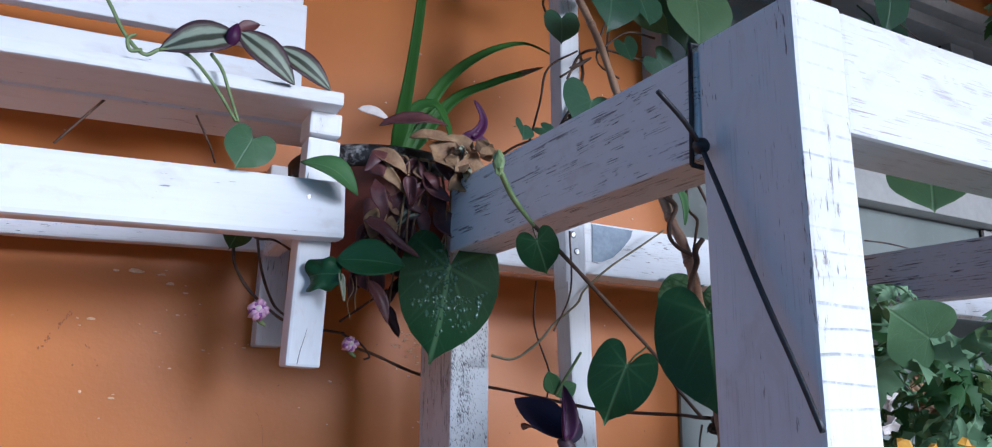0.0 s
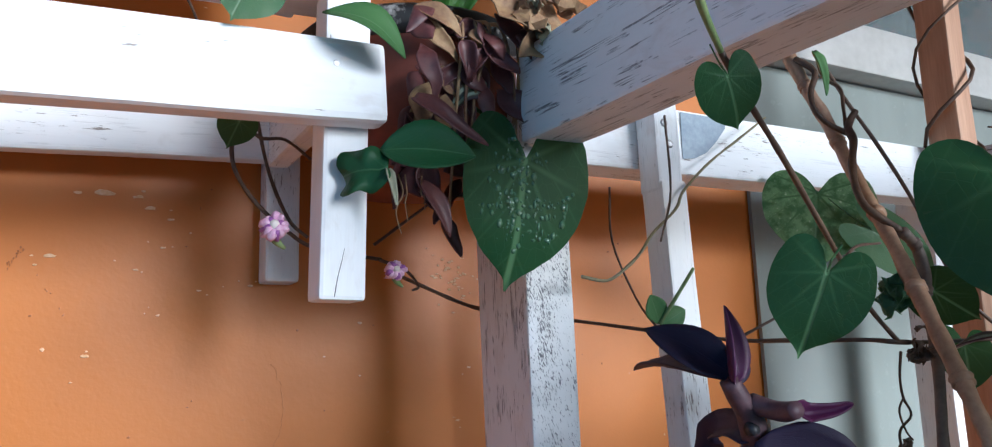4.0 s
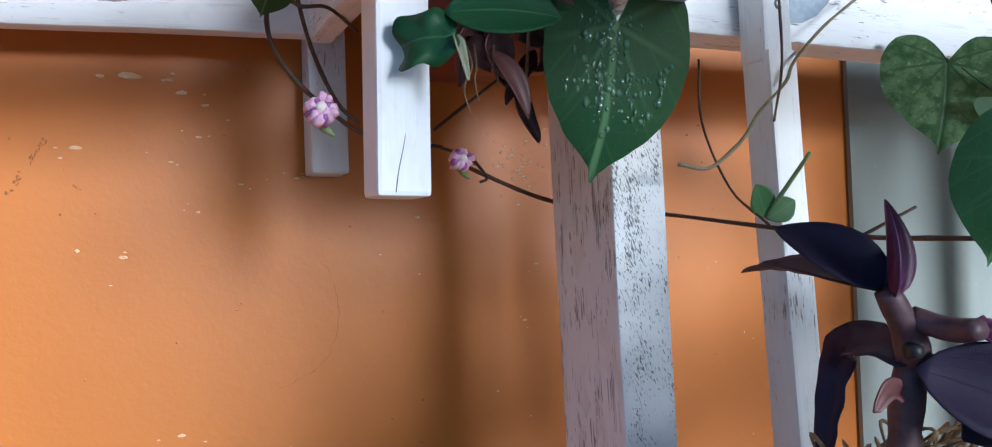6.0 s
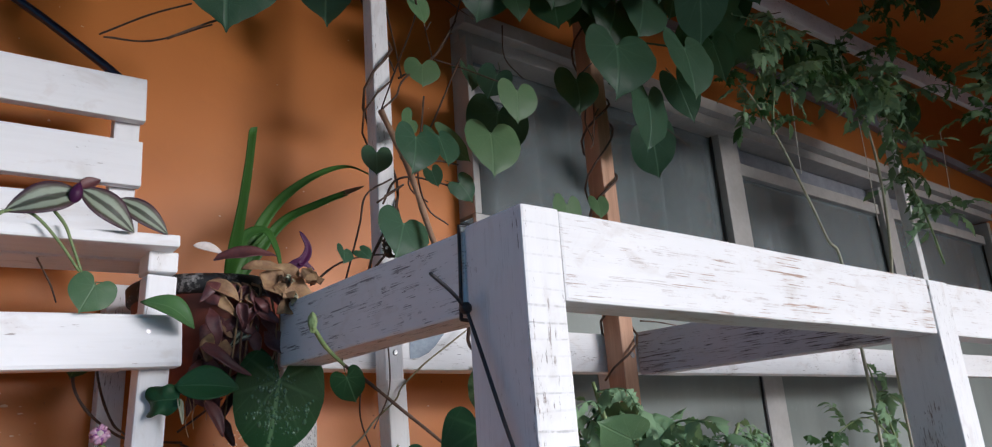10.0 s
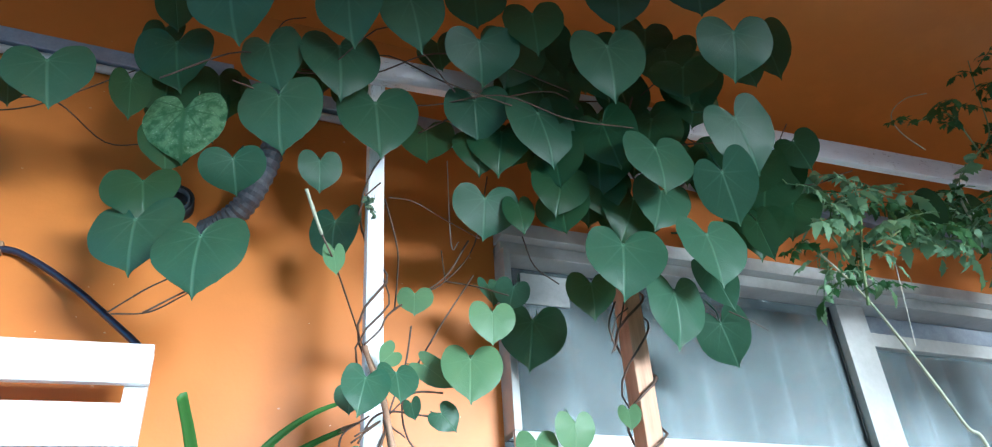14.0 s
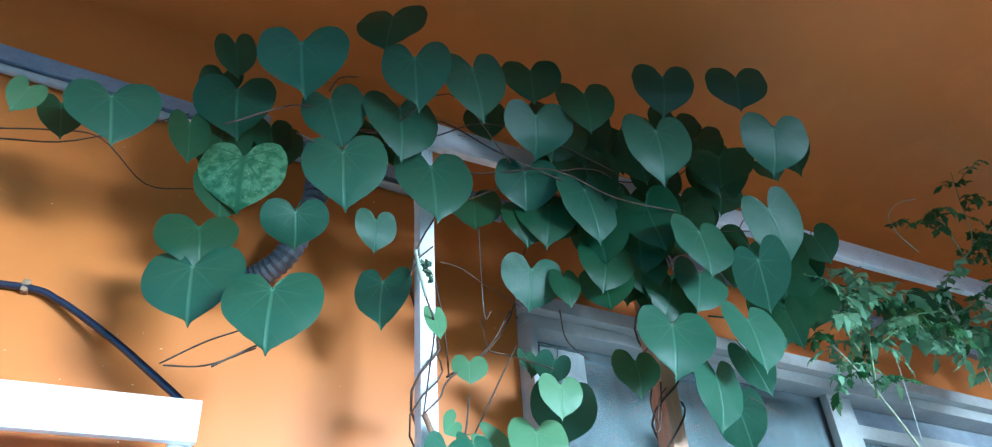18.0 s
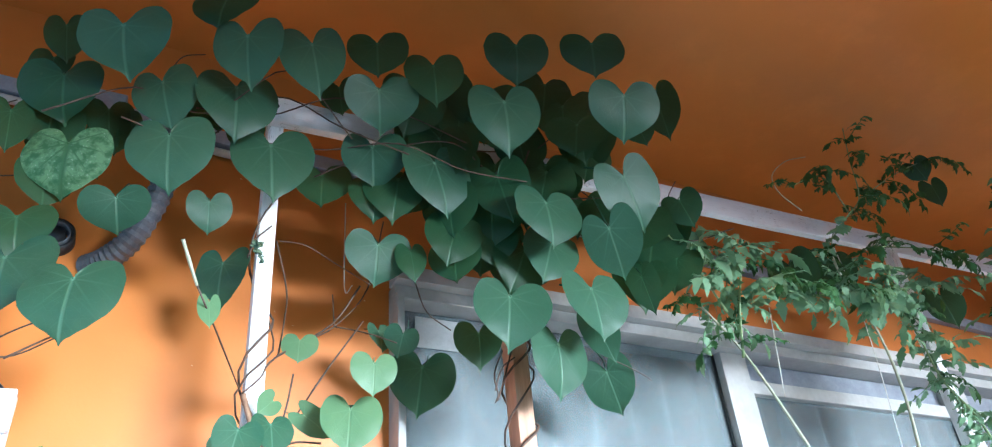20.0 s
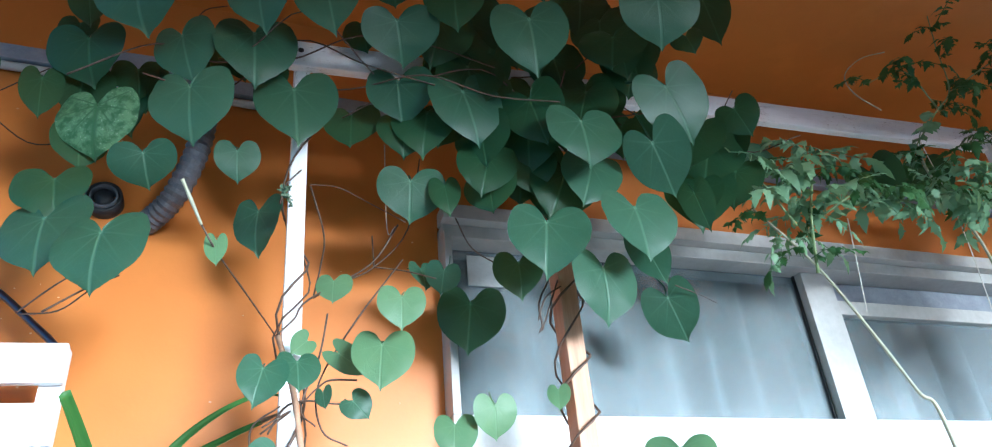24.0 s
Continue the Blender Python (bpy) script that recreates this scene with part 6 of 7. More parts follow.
oval(low, M_FRESH, (0.790, 1.034, 1.266), (0.813, 1.028, 1.279), 0.019, (0.1, -0.95, 0.2), 0.05, 0.2, peak=0.52)
oval(low, M_STRIPE, (0.889, 0.850, 1.239), (0.876, 0.802, 1.250), 0.016, (-0.4, -0.5, 0.75), 0.06, 0.3)


def terracotta():
    t = thing("terracotta_pot", "dark terracotta pot with lime-stained black rim beside the chair", "flower pot", "", (0.614, 1.150, 1.396))
    prof = [(0.0, 0.0), (0.072, 0.0), (0.077, 0.005), (0.100, 0.102), (0.100, 0.106)]
    part("body", lathe_bm(prof, 48), M_POT, t, smooth=True)
    part("rim", lathe_bm([(0.100, 0.106), (0.106, 0.108), (0.108, 0.126), (0.104, 0.130), (0.095, 0.128), (0.094, 0.110)], 48), M_RIM, t, "black rim crusted with white lime", True)
    bm = bmesh.new()
    bmesh.ops.create_grid(bm, x_segments=18, y_segments=18, size=0.095)
    bmesh.ops.delete(bm, geom=[v for v in bm.verts if math.hypot(v.co.x, v.co.y) > 0.094], context="VERTS")
    for v in bm.verts:
        v.co.z = 0.118 + 0.012 * noise.noise(v.co * 45) + 0.006 * noise.noise(v.co * 160)
    part("soil", bm, M_SOIL, t)
    return t


terracotta()

lily = thing("strap_leaf_plant", "green strap-leaved plant with one cut leaf growing from the terracotta pot", "plant", "", (0.60, 1.11, 1.515))
blade(lily, "leaf", M_STRAP, [(0.608, 1.090, 1.521), (0.596, 1.030, 1.571), (0.580, 0.960, 1.615), (0.563, 0.896, 1.653)], 0.021, "upright leaf cut off square", blunt=True, fold=0.5)
blade(lily, "leaf", M_STRAP, [(0.620, 1.100, 1.521), (0.665, 1.105, 1.624), (0.724, 1.112, 1.688), (0.792, 1.117, 1.725), (0.844, 1.110, 1.713)], 0.018, fold=0.4, face=(0.2, -0.8, 0.7))
blade(lily, "leaf", M_STRAP, [(0.623, 1.100, 1.521), (0.684, 1.108, 1.614), (0.744, 1.115, 1.656), (0.793, 1.120, 1.683)], 0.016, "leaf with a brown withered tip", blunt=True, fold=0.4, face=(0.2, -0.8, 0.7))
blade(lily, "leaf_tip", M_DRY, [(0.788, 1.120, 1.681), (0.807, 1.122, 1.691), (0.826, 1.123, 1.702)], 0.011, fold=0.5, face=(0.2, -0.8, 0.7))
blade(lily, "leaf", M_STRAP, [(0.613, 1.100, 1.521), (0.625, 1.085, 1.581), (0.649, 1.070, 1.593), (0.662, 1.060, 1.566), (0.667, 1.055, 1.536)], 0.017, fold=0.3)
blade(lily, "leaf", M_STRAP, [(0.623, 1.105, 1.521), (0.643, 1.100, 1.571), (0.668, 1.090, 1.607)], 0.015, fold=0.4)

wilt = thing("withered_plant", "withered purple leaves and dry stalks spilling over the terracotta pot", "plant", "", (0.62, 1.05, 1.52))
wr = random.Random(31)
for k in range(60):
    x = 0.590 + wr.uniform(-0.030, 0.050)
    z = 1.512 - 0.128 * (k / 60) + wr.uniform(-0.01, 0.01)
    y = 1.022 + 0.042 * (k / 60) ** 2 + wr.uniform(-0.012, 0.012)
    a = wr.uniform(-2.7, -0.4)
    ln = wr.uniform(0.026, 0.048)
    tip = (x + math.cos(a) * ln, y + wr.uniform(-0.012, 0.008), z + math.sin(a) * ln)
    oval(wilt, wr.choice((M_DRYPURPLE, M_DRYPURPLE, M_DRYPURPLE, M_DRYPURPLE, M_DRY, M_DRYPURPLE, M_DRYPURPLE, M_DRYPURPLE, M_STRIPE, M_DRY)), (x, y, z), tip, wr.uniform(0.011, 0.022), (wr.uniform(-0.6, 0.6), -1, wr.uniform(-0.2, 0.6)), wr.uniform(-0.1, 0.25), wr.uniform(-0.6, 1.0), 0.004)
for k in range(5):
    x = 0.60 + 0.012 * k
    bm = bmesh.new()
    tube_into(bm, smooth_line([(x, 1.045, 1.515), (x + 0.004, 1.024, 1.50), (x + wr.uniform(-0.015, 0.015), 1.026, 1.44), (x + wr.uniform(-0.02, 0.02), 1.03, 1.34 + 0.012 * k)], 5), 0.0018, 0.001, 6)
    part("stalk", bm, M_DRY, wilt, smooth=True).matrix_parent_inverse = Matrix.Translation(wilt.location).inverted()
# curled dry leaves on the rim
oval(wilt, M_DRY, (0.618, 1.004, 1.518), (0.683, 0.998, 1.492), 0.046, (0, -1, 0.25), 0.12, 0.5, 0.007, label="curled pale brown dry leaf", name="dry_leaf")
crumple(wilt, M_DRY, (0.651, 0.996, 1.503), 0.019, 5, 51, "dry_leaf", "crumpled tan dead leaf")
crumple(wilt, M_TAN, (0.646, 0.986, 1.504), 0.010, 2, 52, "dry_leaf")
oval(wilt, M_DRY, (0.662, 1.000, 1.486), (0.637, 0.996, 1.469), 0.022, (0, -1, 0.2), 0.2, 0.7, 0.005, name="dry_leaf")
oval(wilt, M_WHITEDRY, (0.545, 1.020, 1.549), (0.579, 1.018, 1.542), 0.013, (0, -1, 0.5), 0.1, 0.4, name="dry_leaf", label="bleached leaf tip")
oval(wilt, M_DRYPURPLE, (0.564, 1.008, 1.531), (0.638, 1.000, 1.541), 0.020, (0, -0.8, 0.6), 0.12, 0.3, 0.002)
oval(wilt, M_DRY, (0.596, 1.006, 1.523), (0.646, 1.000, 1.525), 0.016, (0, -0.8, 0.6), 0.12, 0.3, 0.003)
blade(wilt, "leaf", M_PLUM, [(0.652, 1.005, 1.527), (0.669, 1.000, 1.536), (0.677, 1.000, 1.554), (0.667, 1.000, 1.576)], 0.014, fold=0.8, taper=0.4)
blade(wilt, "leaf", M_PLUM, [(0.665, 1.000, 1.535), (0.675, 1.000, 1.533), (0.687, 1.000, 1.528)], 0.011, fold=0.7)
blade(wilt, "leaf", M_DRYPURPLE, [(0.558, 1.012, 1.432), (0.572, 1.000, 1.420), (0.590, 0.996, 1.406), (0.609, 0.996, 1.397)], 0.018, fold=0.4)
blade(wilt, "leaf", M_DRYPURPLE, [(0.597, 1.052, 1.352), (0.601, 1.050, 1.338), (0.607, 1.050, 1.328), (0.611, 1.050, 1.322)], 0.014, fold=0.8)
oval(wilt, M_DRYPURPLE, (0.565, 1.022, 1.374), (0.587, 1.018, 1.332), 0.015, (0.3, -1, 0), 0.12, 0.5)
for k, x in enumerate((0.548, 0.553, 0.566)):
    bm = bmesh.new()
    tube_into(bm, smooth_line([(x, 1.02, 1.376), (x + 0.003 - 0.002 * k, 1.019, 1.362), (x - 0.002 + 0.002 * k, 1.02, 1.349 + 0.006 * k), (x + 0.002, 1.02, 1.333 + 0.009 * k)], 5), 0.0007, 0.0004, 5)
    part("root", bm, M_DRY, wilt, smooth=True).matrix_parent_inverse = Matrix.Translation(wilt.location).inverted()

wander = thing("striped_trailing_plant", "silver-striped purple trailing plant lying on the chair seat", "plant", "", (0.42, 1.0, 1.553))
oval(wander, M_STRIPE, (0.418, 0.984, 1.582), (0.354, 0.985, 1.553), 0.036, (-0.15, -1.0, 0.25), 0.10, 0.15)
oval(wander, M_STRIPE, (0.418, 0.981, 1.585), (0.473, 0.986, 1.546), 0.034, (0.1, -1.0, 0.25), 0.10, 0.15)
oval(wander, M_STRIPE, (0.455, 0.992, 1.583), (0.509, 0.992, 1.550), 0.029, (0.2, -1.0, 0.2), 0.10, 0.15)
oval(wander, M_DRYPURPLE, (0.417, 0.991, 1.589), (0.437, 0.991, 1.602), 0.013, (0, -1, 0.2), 0.1, 0.4)
oval(wander, M_PLUM, (0.411, 0.978, 1.567), (0.416, 0.977, 1.591), 0.013, (0, -1, 0.1), 0.15, -0.6, name="bud", label="small magenta bud")
for a in ([(0.354, 0.985, 1.553), (0.370, 0.983, 1.555), (0.384, 0.982, 1.548), (0.404, 0.980, 1.525), (0.423, 0.978, 1.497)], [(0.397, 0.985, 1.559), (0.407, 0.980, 1.544), (0.414, 0.979, 1.526), (0.425, 0.978, 1.497)], [(0.354, 0.985, 1.553), (0.343, 0.985, 1.546), (0.327, 0.985, 1.560), (0.311, 0.985, 1.587), (0.286, 0.985, 1.627), (0.255, 0.985, 1.668), (0.216, 0.985, 1.715)], [(0.341, 0.984, 1.549), (0.332, 0.982, 1.546), (0.329, 0.981, 1.556), (0.335, 0.981, 1.561)]):
    bm = bmesh.new()
    tube_into(bm, smooth_line(a, 5), 0.0018, 0.0014, 6)
    part("stem", bm, M_GREEN, wander, smooth=True).matrix_parent_inverse = Matrix.Translation(wander.location).inverted()


# ---- purple plant in its pot on the stand's shelf ----
def purple_plant():
    pot = thing("brown_pot", "brown plastic pot full of dark soil on the stand's shelf", "flower pot", "", (0.745, 0.862, 0.872))
    part("body", lathe_bm([(0.0, 0.0), (0.054, 0.0), (0.057, 0.006), (0.073, 0.225), (0.078, 0.228), (0.080, 0.245), (0.074, 0.247), (0.071, 0.225)], 40), M_POT, pot, smooth=True)
    bm = bmesh.new()
    bmesh.ops.create_grid(bm, x_segments=22, y_segments=22, size=0.0715)
    bmesh.ops.delete(bm, geom=[v for v in bm.verts if math.hypot(v.co.x, v.co.y) > 0.0705], context="VERTS")
    for v in bm.verts:
        v.co.z = 0.252 + 0.022 * max(0, 1 - math.hypot(v.co.x + 0.03, v.co.y) / 0.07) + 0.014 * noise.noise(v.co * 40) + 0.008 * noise.noise(v.co * 150)
    part("soil", bm, M_EARTH, pot)
    t = thing("purple_plant", "dark purple-leaved plant with thick stems rising from the brown pot", "plant", "", (0.726, 0.867, 1.139))
    def st(r, r1, *p):
        bm = bmesh.new()
        tube_into(bm, smooth_line(p, 5), r, r1, 9, 0.25)
        part("stem", bm, M_PURPLESTEM, t, smooth=True).matrix_parent_inverse = Matrix.Translation(t.location).inverted()
    st(0.0085, 0.0075, (0.702, 0.864, 1.140), (0.703, 0.863, 1.163), (0.707, 0.863, 1.182), (0.712, 0.863, 1.193))
    st(0.0085, 0.006, (0.712, 0.863, 1.190), (0.706, 0.860, 1.202), (0.700, 0.859, 1.212), (0.688, 0.858, 1.229))
    st(0.0062, 0.005, (0.704, 0.858, 1.215), (0.708, 0.841, 1.211), (0.705, 0.826, 1.213))
    bm = bmesh.new()
    tube_into(bm, smooth_line([(0.698, 0.855, 1.201), (0.697, 0.849, 1.201)], 2), 0.0042, 0.003, 12)
    part("leaf_scar", bm, M_BLACK, t, smooth=True).matrix_parent_inverse = Matrix.Translation(t.location).inverted()
    blade(t, "leaf", M_PLUM, [(0.706, 0.831, 1.213), (0.727, 0.842, 1.208), (0.742, 0.836, 1.209), (0.755, 0.828, 1.213)], 0.013, "rolled young plum leaf", fold=1.2, taper=0.5)
    oval(t, M_PURPLE, (0.695, 0.859, 1.230), (0.669, 0.907, 1.261), 0.030, (-0.35, -0.8, 0.5), 0.10, 0.25)
    oval(t, M_PURPLE, (0.688, 0.863, 1.230), (0.728, 0.995, 1.232), 0.026, (-0.35, -0.9, 0.30), 0.06, 0.5, rag=0.0012)
    oval(t, M_PLUM, (0.688, 0.853, 1.227), (0.688, 0.856, 1.272), 0.019, (0.3, -0.95, 0), 0.05, 0.9, peak=0.35, label="upright plum-coloured young leaf")
    oval(t, M_PURPLE, (0.695, 0.863, 1.225), (0.707, 0.869, 1.252), 0.020, (0.2, -0.9, 0.1), 0.1, 0.4)
    oval(t, M_PURPLE, (0.700, 0.853, 1.193), (0.756, 0.816, 1.164), 0.044, (-0.55, -0.75, 0.35), 0.08, 0.35, rag=0.001, peak=0.45)
    blade(t, "leaf", M_PURPLE, [(0.702, 0.860, 1.194), (0.718, 0.890, 1.198), (0.733, 0.920, 1.193), (0.738, 0.932, 1.176), (0.733, 0.934, 1.156), (0.728, 0.936, 1.122)], 0.024, rag=0.002, twist=0.25, fold=0.3, taper=0.28, face=(-0.6, -0.55, 0.3))
    blade(t, "leaf", M_DRYPURPLE, [(0.696, 0.859, 1.180), (0.683, 0.856, 1.184), (0.670, 0.853, 1.176)], 0.012, fold=0.5, taper=0.4)
    oval(t, M_PURPLE, (0.726, 0.850, 1.156), (0.783, 0.834, 1.169), 0.03, (0, -0.6, 0.7), 0.1, 0.3)
    for k in range(34):
        q = random.Random(k)
        x, y = 0.745 + q.uniform(-0.055, 0.055), 0.862 + q.uniform(-0.055, 0.055)
        blade(t, "root", M_DRY, [(x, y, 1.128), (x + q.uniform(-.015, .015), y + q.uniform(-.02, .02), 1.146), (x + q.uniform(-.03, .03), y + q.uniform(-.03, .03), 1.130)], 0.003, fold=0.2)


purple_plant()


# ---- tomato plants ----
def leaflet_into(bm, m, length, width, rnd):
    """A lobed, curled, drooping leaflet along local y."""
    teeth = [(0.0, 0.04), (0.26, 0.20), (0.20, 0.27), (0.44, 0.34), (0.32, 0.44), (0.50, 0.54), (0.32, 0.62), (0.38, 0.74), (0.22, 0.80), (0.22, 0.90), (0.0, 1.06)]
    n = len(teeth)
    droop, curl = rnd.uniform(0.3, 1.0), rnd.uniform(-1.4, 0.4)
    side = rnd.uniform(-0.15, 0.15)

    def at(x, f):
        return m @ Vector((x * width + side * f * f * length, f * length * (1 - 0.25 * droop * f), -droop * length * f * f + curl * width * x * x * 1.6 + 0.05 * length * math.sin(9 * f + 5 * x)))
    mid = [bm.verts.new(at(0, f)) for x, f in teeth]
    for s in (-1, 1):
        edge = [mid[0]] + [bm.verts.new(at(s * x * rnd.uniform(0.75, 1.2), f - (0.04 if x < 0.25 else -0.03))) for x, f in teeth[1:-1]] + [mid[-1]]
        for i in range(n - 1):
            q = [mid[i], edge[i], edge[i + 1], mid[i + 1]]
            q = [v for j, v in enumerate(q) if v not in q[:j]]
            if len(q) > 2:
                bm.faces.new(q if s < 0 else q[::-1])


def tomato_mesh(seed, pairs, size):
    rnd = random.Random(seed)
    bm = bmesh.new()
    pts = smooth_line([(0, 0, 0), (rnd.uniform(-.1, .1), 0.45, 0.06), (rnd.uniform(-.18, .18), 0.9, -0.16)], 8)
    tube_into(bm, pts, 0.014, 0.007, 5)
    for k in range(pairs):
        f = 0.22 + 0.66 * k / max(1, pairs - 1)
        p = pts[int(f * (len(pts) - 1))]
        for s in (-1, 1):
            ln = rnd.uniform(0.22, 0.40) * size * (0.6 if k % 2 else 1.0) * (1 - 0.2 * abs(f - 0.6))
            m = Matrix.Translation(p) @ Matrix.Rotation(-s * radians(rnd.uniform(40, 75)), 4, "Z") @ Matrix.Rotation(radians(rnd.uniform(-30, 25)), 4, "X") @ Matrix.Rotation(radians(rnd.uniform(-45, 45)), 4, "Y")
            leaflet_into(bm, m, ln * 0.92, ln * 0.70, rnd)
    leaflet_into(bm, Matrix.Translation(pts[-1]) @ Matrix.Rotation(radians(rnd.uniform(-30, 10)), 4, "X"), 0.40 * size, 0.22 * size, rnd)
    me = bpy.data.meshes.new("tomato_leaf")
    bm.to_mesh(me)
    bm.free()
    me.polygons.foreach_set("use_smooth", [True] * len(me.polygons))
    return me


TOMATO = []
for k in range(8):
    me = tomato_mesh(200 + k, 5 if k % 2 else 4, 1.0 + 0.12 * (k % 3))
    me.materials.append(M_TOMSHADE if k >= 6 else M_TOMATO)
    TOMATO.append(me)


def tomato_leaf(owner, at, heading, size, rnd, meshes=None):
    ob = new("leaf", rnd.choice(meshes or TOMATO))
    d = Vector(heading).normalized()
    up = Vector((0, -0.55, 0.8))
    z = (up - d * up.dot(d)).normalized()
    x = d.cross(z)
    m = Matrix((x, d, z)).transposed().to_4x4() @ Matrix.Rotation(radians(rnd.uniform(-40, 40)), 4, "Y") @ Matrix.Diagonal((size, size, size, 1))
    m.translation = at
    ob.parent = owner
    ob.matrix_parent_inverse = Matrix.Translation(owner.location).inverted()
    ob.matrix_basis = m


def tomato_shoot(owner, pts, r, n, size, seed, lo=0.0, mat=None, meshes=None):
    rnd = random.Random(seed)
    line = smooth_line(pts, 8)
    bm = bmesh.new()
    tube_into(bm, line, r, r * 0.55, 8, 0.25)
    part("stem", bm, mat or M_GREEN, owner, smooth=True).matrix_parent_inverse = Matrix.Translation(owner.location).inverted()
    for k in range(n):
        f = lo + (1 - lo) * (k + rnd.uniform(0.1, 0.9)) / n
        p = line[min(len(line) - 1, int(f * (len(line) - 1)))]
        a = rnd.uniform(0, 6.28)
        tomato_leaf(owner, p, (math.cos(a), 0.45 * math.sin(a) - 0.25, rnd.uniform(-0.55, 0.35)), size * rnd.uniform(0.7, 1.2), rnd, meshes)


def tomato_plant(label, base):
    t = thing("tomato_plant", label, "tomato plant", "tomato plants", base)
    return t


def grow_pot(x, y):
    t = thing("grow_pot", "plain black nursery pot with dark soil on the floor", "flower pot", "grow pots", (x, y, 0))
    part("body", lathe_bm([(0.0, 0.0), (0.10, 0.0), (0.13, 0.25), (0.136, 0.262), (0.128, 0.262), (0.125, 0.24)], 32), M_BLACK, t, smooth=True)
    bm = bmesh.new()
    bmesh.ops.create_circle(bm, cap_ends=True, radius=0.126, segments=32, matrix=Matrix.Translation((0, 0, 0.24)))
    part("soil", bm, M_SOIL, t)


for gx, gy in ((1.90, 0.92), (2.22, 0.92), (2.50, 0.80)):
    grow_pot(gx, gy)
ta = tomato_plant("tall tomato plant with pale stems and curled leaves before the window", (1.90, 0.92, 0.24))
tomato_shoot(ta, [(1.90, 0.92, 0.24), (1.96, 0.95, 1.0), (1.969, 0.960, 1.615), (1.939, 0.970, 1.712), (1.870, 0.980, 1.868), (1.811, 0.990, 1.981), (1.716, 1.000, 2.094)], 0.0042, 6, 0.100, 1, 0.84, M_TAN)
tomato_shoot(ta, [(1.820, 0.990, 1.952), (1.827, 0.970, 2.062), (1.857, 0.960, 2.171), (1.854, 0.950, 2.248)], 0.0035, 17, 0.115, 2, 0.35)
tomato_shoot(ta, [(1.785, 0.970, 2.044), (1.712, 0.950, 2.125), (1.629, 0.930, 2.185)], 0.003, 6, 0.105, 12, 0.1)
tomato_shoot(ta, [(1.859, 0.960, 2.076), (1.953, 0.940, 2.129), (2.027, 0.930, 2.130)], 0.003, 9, 0.110, 13, 0.0)
tb = tomato_plant("tomato plant tied up with string, its leaves pale and curled", (2.22, 0.92, 0.24))
tomato_shoot(tb, [(2.22, 0.92, 0.24), (2.20, 0.98, 0.9), (2.215, 1.0, 1.4), (2.253, 0.970, 1.708), (2.290, 0.970, 1.903), (2.281, 0.970, 2.063), (2.220, 0.970, 2.212), (2.213, 0.970, 2.304)], 0.005, 12, 0.110, 3, 0.83, M_TAN)
tomato_shoot(tb, [(2.028, 0.930, 2.104), (2.174, 0.930, 2.139), (2.393, 0.920, 2.181), (2.545, 0.920, 2.212)], 0.003, 28, 0.110, 4, 0.0)
tomato_shoot(tb, [(2.663, 1.000, 1.728), (2.581, 0.990, 1.879), (2.483, 0.980, 1.968), (2.440, 0.970, 2.079), (2.358, 0.950, 2.184)], 0.0035, 24, 0.110, 5, 0.2)
tomato_shoot(tb, [(2.215, 1.0, 1.15), (2.12, 0.99, 1.25), (2.05, 0.99, 1.43)], 0.0035, 7, 0.105, 14, 0.1)
tomato_shoot(tb, [(2.12, 0.99, 1.25), (1.98, 0.98, 1.31), (1.80, 0.97, 1.28)], 0.002, 5, 0.090, 15, 0.3)
tc = tomato_plant("thin tomato tendrils, shade in their green, reaching above the white rail to the ceiling", (2.156, 0.880, 2.250))
# the leaves whose green carries the shade
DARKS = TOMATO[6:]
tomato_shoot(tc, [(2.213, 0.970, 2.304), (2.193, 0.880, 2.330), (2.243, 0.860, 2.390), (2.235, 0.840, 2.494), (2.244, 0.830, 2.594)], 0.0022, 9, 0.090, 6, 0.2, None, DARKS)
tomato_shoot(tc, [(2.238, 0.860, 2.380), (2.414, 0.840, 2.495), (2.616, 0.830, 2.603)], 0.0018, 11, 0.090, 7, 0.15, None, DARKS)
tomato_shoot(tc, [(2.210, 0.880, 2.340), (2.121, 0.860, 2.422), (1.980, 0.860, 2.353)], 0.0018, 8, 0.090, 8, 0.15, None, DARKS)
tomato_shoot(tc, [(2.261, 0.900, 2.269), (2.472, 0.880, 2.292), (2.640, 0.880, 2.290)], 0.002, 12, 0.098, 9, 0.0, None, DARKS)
td = tomato_plant("tall upright tomato plant with curled grey-green leaves", (2.50, 0.80, 0.24))
tomato_shoot(td, [(2.50, 0.80, 0.24), (2.45, 0.77, 1.2), (2.468, 0.750, 1.783), (2.530, 0.740, 1.960), (2.671, 0.730, 2.194), (2.792, 0.725, 2.400), (2.80, 0.715, 2.55)], 0.006, 62, 0.125, 10, 0.50)
tomato_shoot(td, [(2.752, 0.730, 2.303), (2.704, 0.725, 2.380), (2.659, 0.720, 2.439)], 0.003, 6, 0.090, 11, 0.3)
# vine leaves that cross the tomatoes near the ceiling
leaf("U", (2.530, 0.840, 2.557), (2.553, 0.835, 2.506), 0.075, 1)
leaf("U", (2.568, 0.840, 2.496), (2.574, 0.835, 2.428), 0.065, 1)
leaf("U", (2.078, 1.000, 2.232), (2.089, 0.990, 2.119), 0.12, 1)
leaf("U", (2.340, 1.060, 2.317), (2.351, 1.050, 2.214), 0.11, 1)
leaf("U", (2.787, 1.060, 2.293), (2.798, 1.050, 2.189), 0.11, 1)
stem("T", 0.0014, (2.069, 0.910, 2.339), (1.995, 0.900, 2.367), (1.989, 0.900, 2.418), (2.059, 0.900, 2.482), (2.148, 0.900, 2.522))

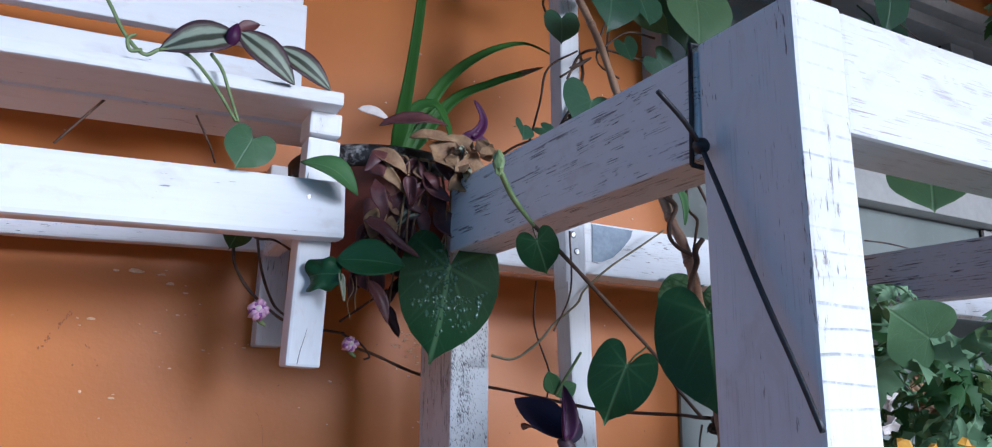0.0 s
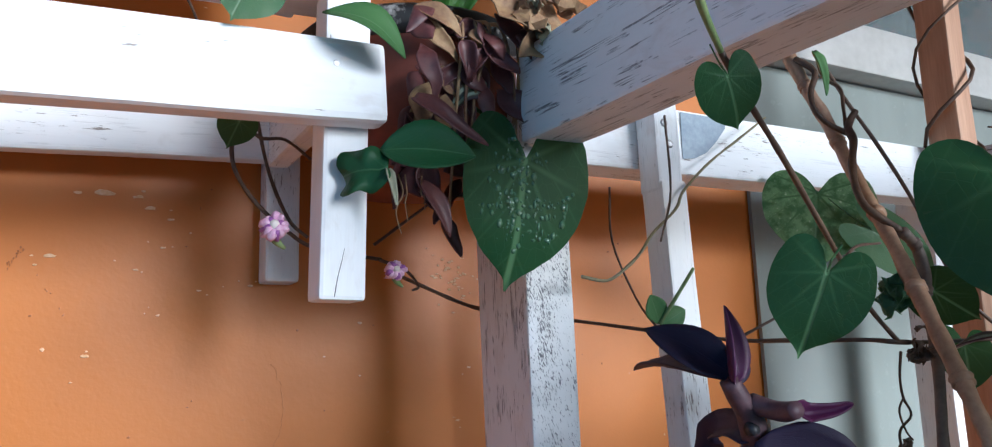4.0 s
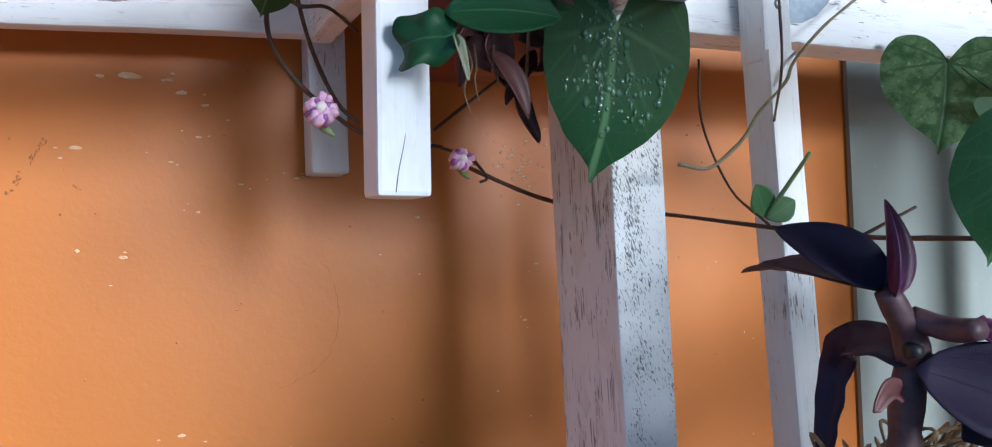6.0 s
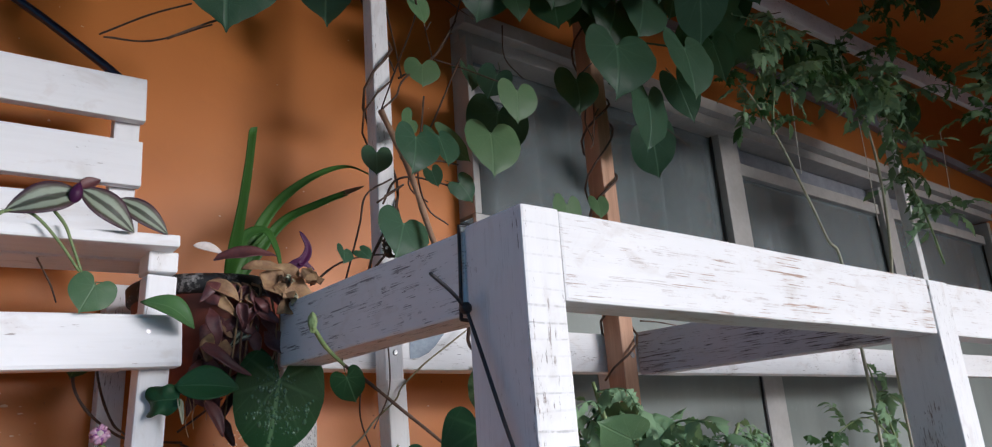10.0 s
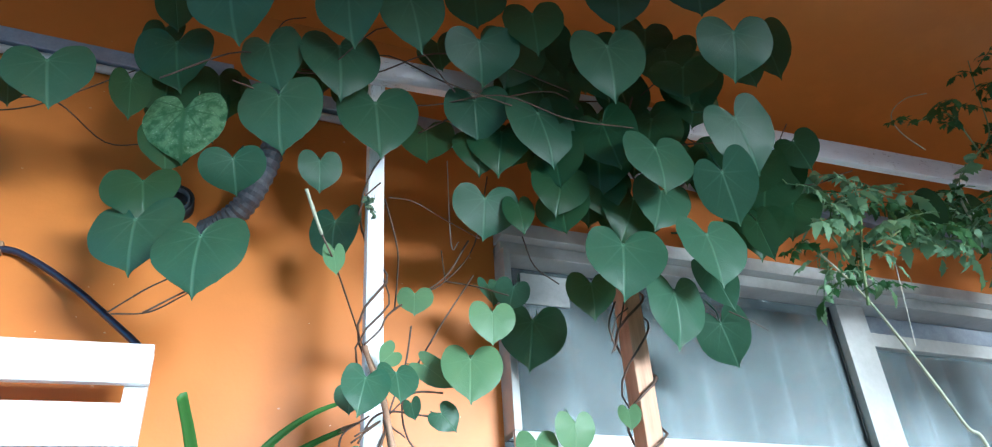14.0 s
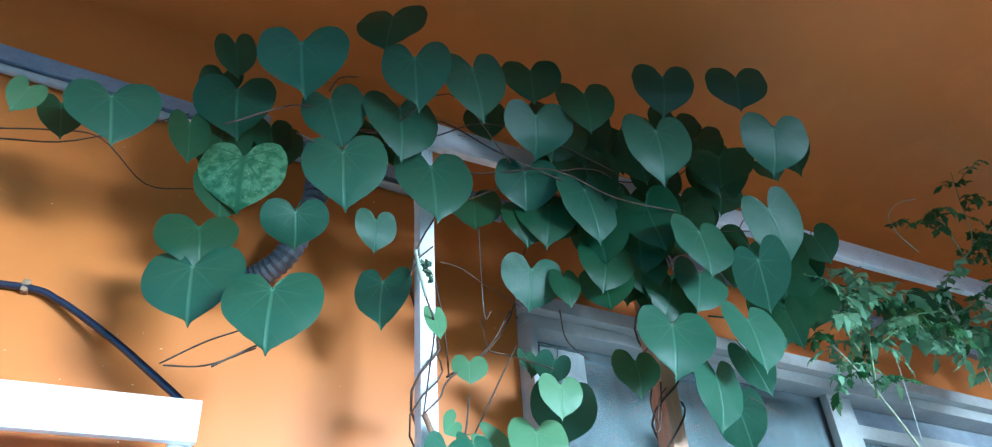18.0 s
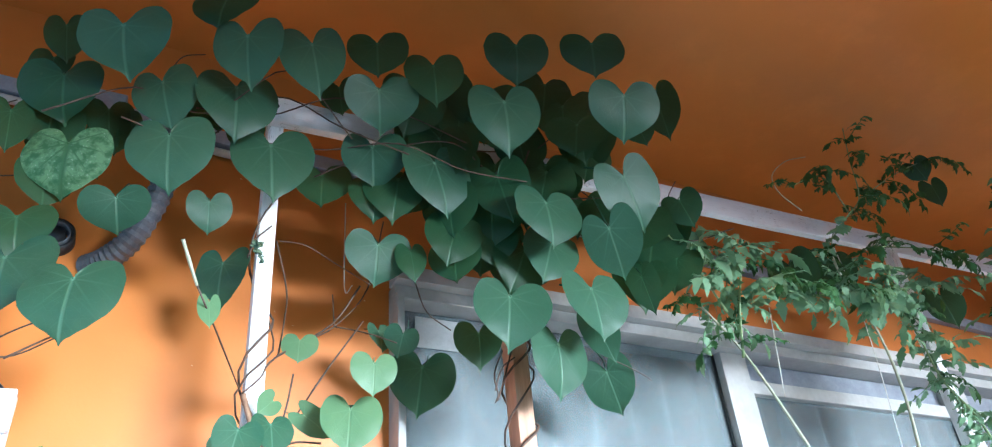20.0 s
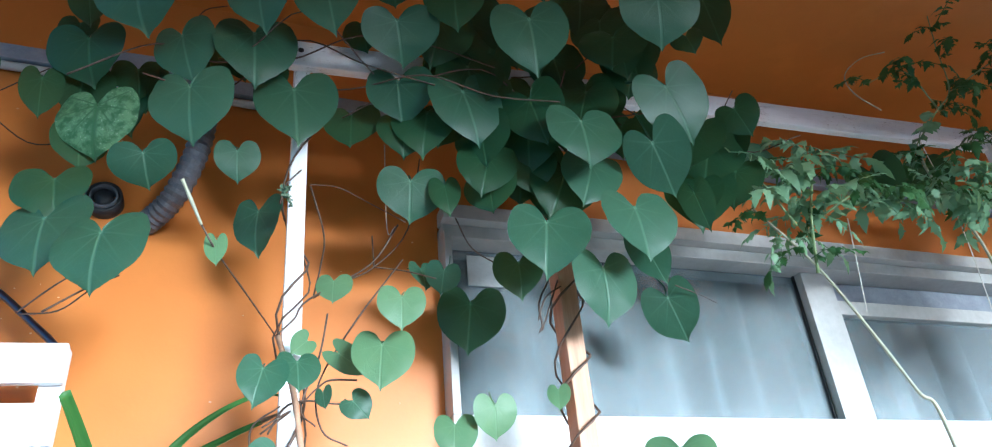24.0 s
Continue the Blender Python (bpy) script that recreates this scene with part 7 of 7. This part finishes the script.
# leafy plant under the stand's front rail
te = tomato_plant("bushy broad-leaved tomato plant under the stand's rail", (1.0, 0.76, 0.872))
bpot = thing("grow_pot", "plain black nursery pot with dark soil on the stand's shelf", "flower pot", "grow pots", (1.0, 0.76, 0.872))
part("body", lathe_bm([(0.0, 0.0), (0.075, 0.0), (0.095, 0.14), (0.10, 0.146), (0.094, 0.146), (0.09, 0.13)], 32), M_BLACK, bpot, smooth=True)
bm = bmesh.new()
bmesh.ops.create_circle(bm, cap_ends=True, radius=0.091, segments=32, matrix=Matrix.Translation((0, 0, 0.13)))
part("soil", bm, M_SOIL, bpot)
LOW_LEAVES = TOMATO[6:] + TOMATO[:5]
tomato_shoot(te, [(1.0, 0.76, 1.0), (0.98, 0.75, 1.15), (0.90, 0.72, 1.28), (0.868, 0.715, 1.36)], 0.004, 22, 0.094, 21, 0.2, None, LOW_LEAVES)
tomato_shoot(te, [(1.0, 0.76, 1.0), (1.05, 0.75, 1.15), (1.12, 0.75, 1.25), (1.18, 0.76, 1.31)], 0.004, 29, 0.094, 22, 0.15, None, LOW_LEAVES)
tomato_shoot(te, [(1.0, 0.76, 1.0), (0.93, 0.72, 1.12), (0.86, 0.68, 1.20), (0.80, 0.66, 1.25)], 0.004, 24, 0.094, 23, 0.1, None, LOW_LEAVES)
tomato_shoot(te, [(0.83, 0.64, 1.305), (0.90, 0.66, 1.275), (1.00, 0.68, 1.24), (1.10, 0.70, 1.215)], 0.0035, 22, 0.094, 24, 0.15, None, LOW_LEAVES)
tomato_shoot(te, [(1.02, 0.77, 1.02), (1.15, 0.80, 1.12), (1.28, 0.80, 1.20), (1.36, 0.80, 1.24)], 0.004, 31, 0.094, 25, 0.2, None, LOW_LEAVES)
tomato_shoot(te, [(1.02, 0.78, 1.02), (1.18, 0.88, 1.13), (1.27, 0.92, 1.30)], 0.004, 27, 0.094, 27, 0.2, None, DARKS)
BROAD = heart_mesh("broad_leaf", 301, 0.5, 0.05, False)
BROAD.materials.append(M_YOUNG)
for b, t, w in (((0.797, 0.606, 1.300), (0.752, 0.598, 1.313), 0.046), ((0.95, 0.68, 1.24), (0.96, 0.66, 1.17), 0.06)):
    ob = leaf("L", b, t, w, 2, 0)
    ob.data = BROAD
    ob.parent = te
    ob.matrix_parent_inverse = Matrix.Translation(te.location).inverted()

crumple(te, M_WHITEDRY, (0.80, 0.64, 1.255), 0.009, 2, 41, "dry_leaf", "bleached dead leaf")
crumple(te, M_DRY, (0.93, 0.70, 1.26), 0.014, 4, 42, "dry_leaf")
crumple(te, M_DRYGREEN, (1.05, 0.72, 1.22), 0.022, 6, 43, "dry_leaf")
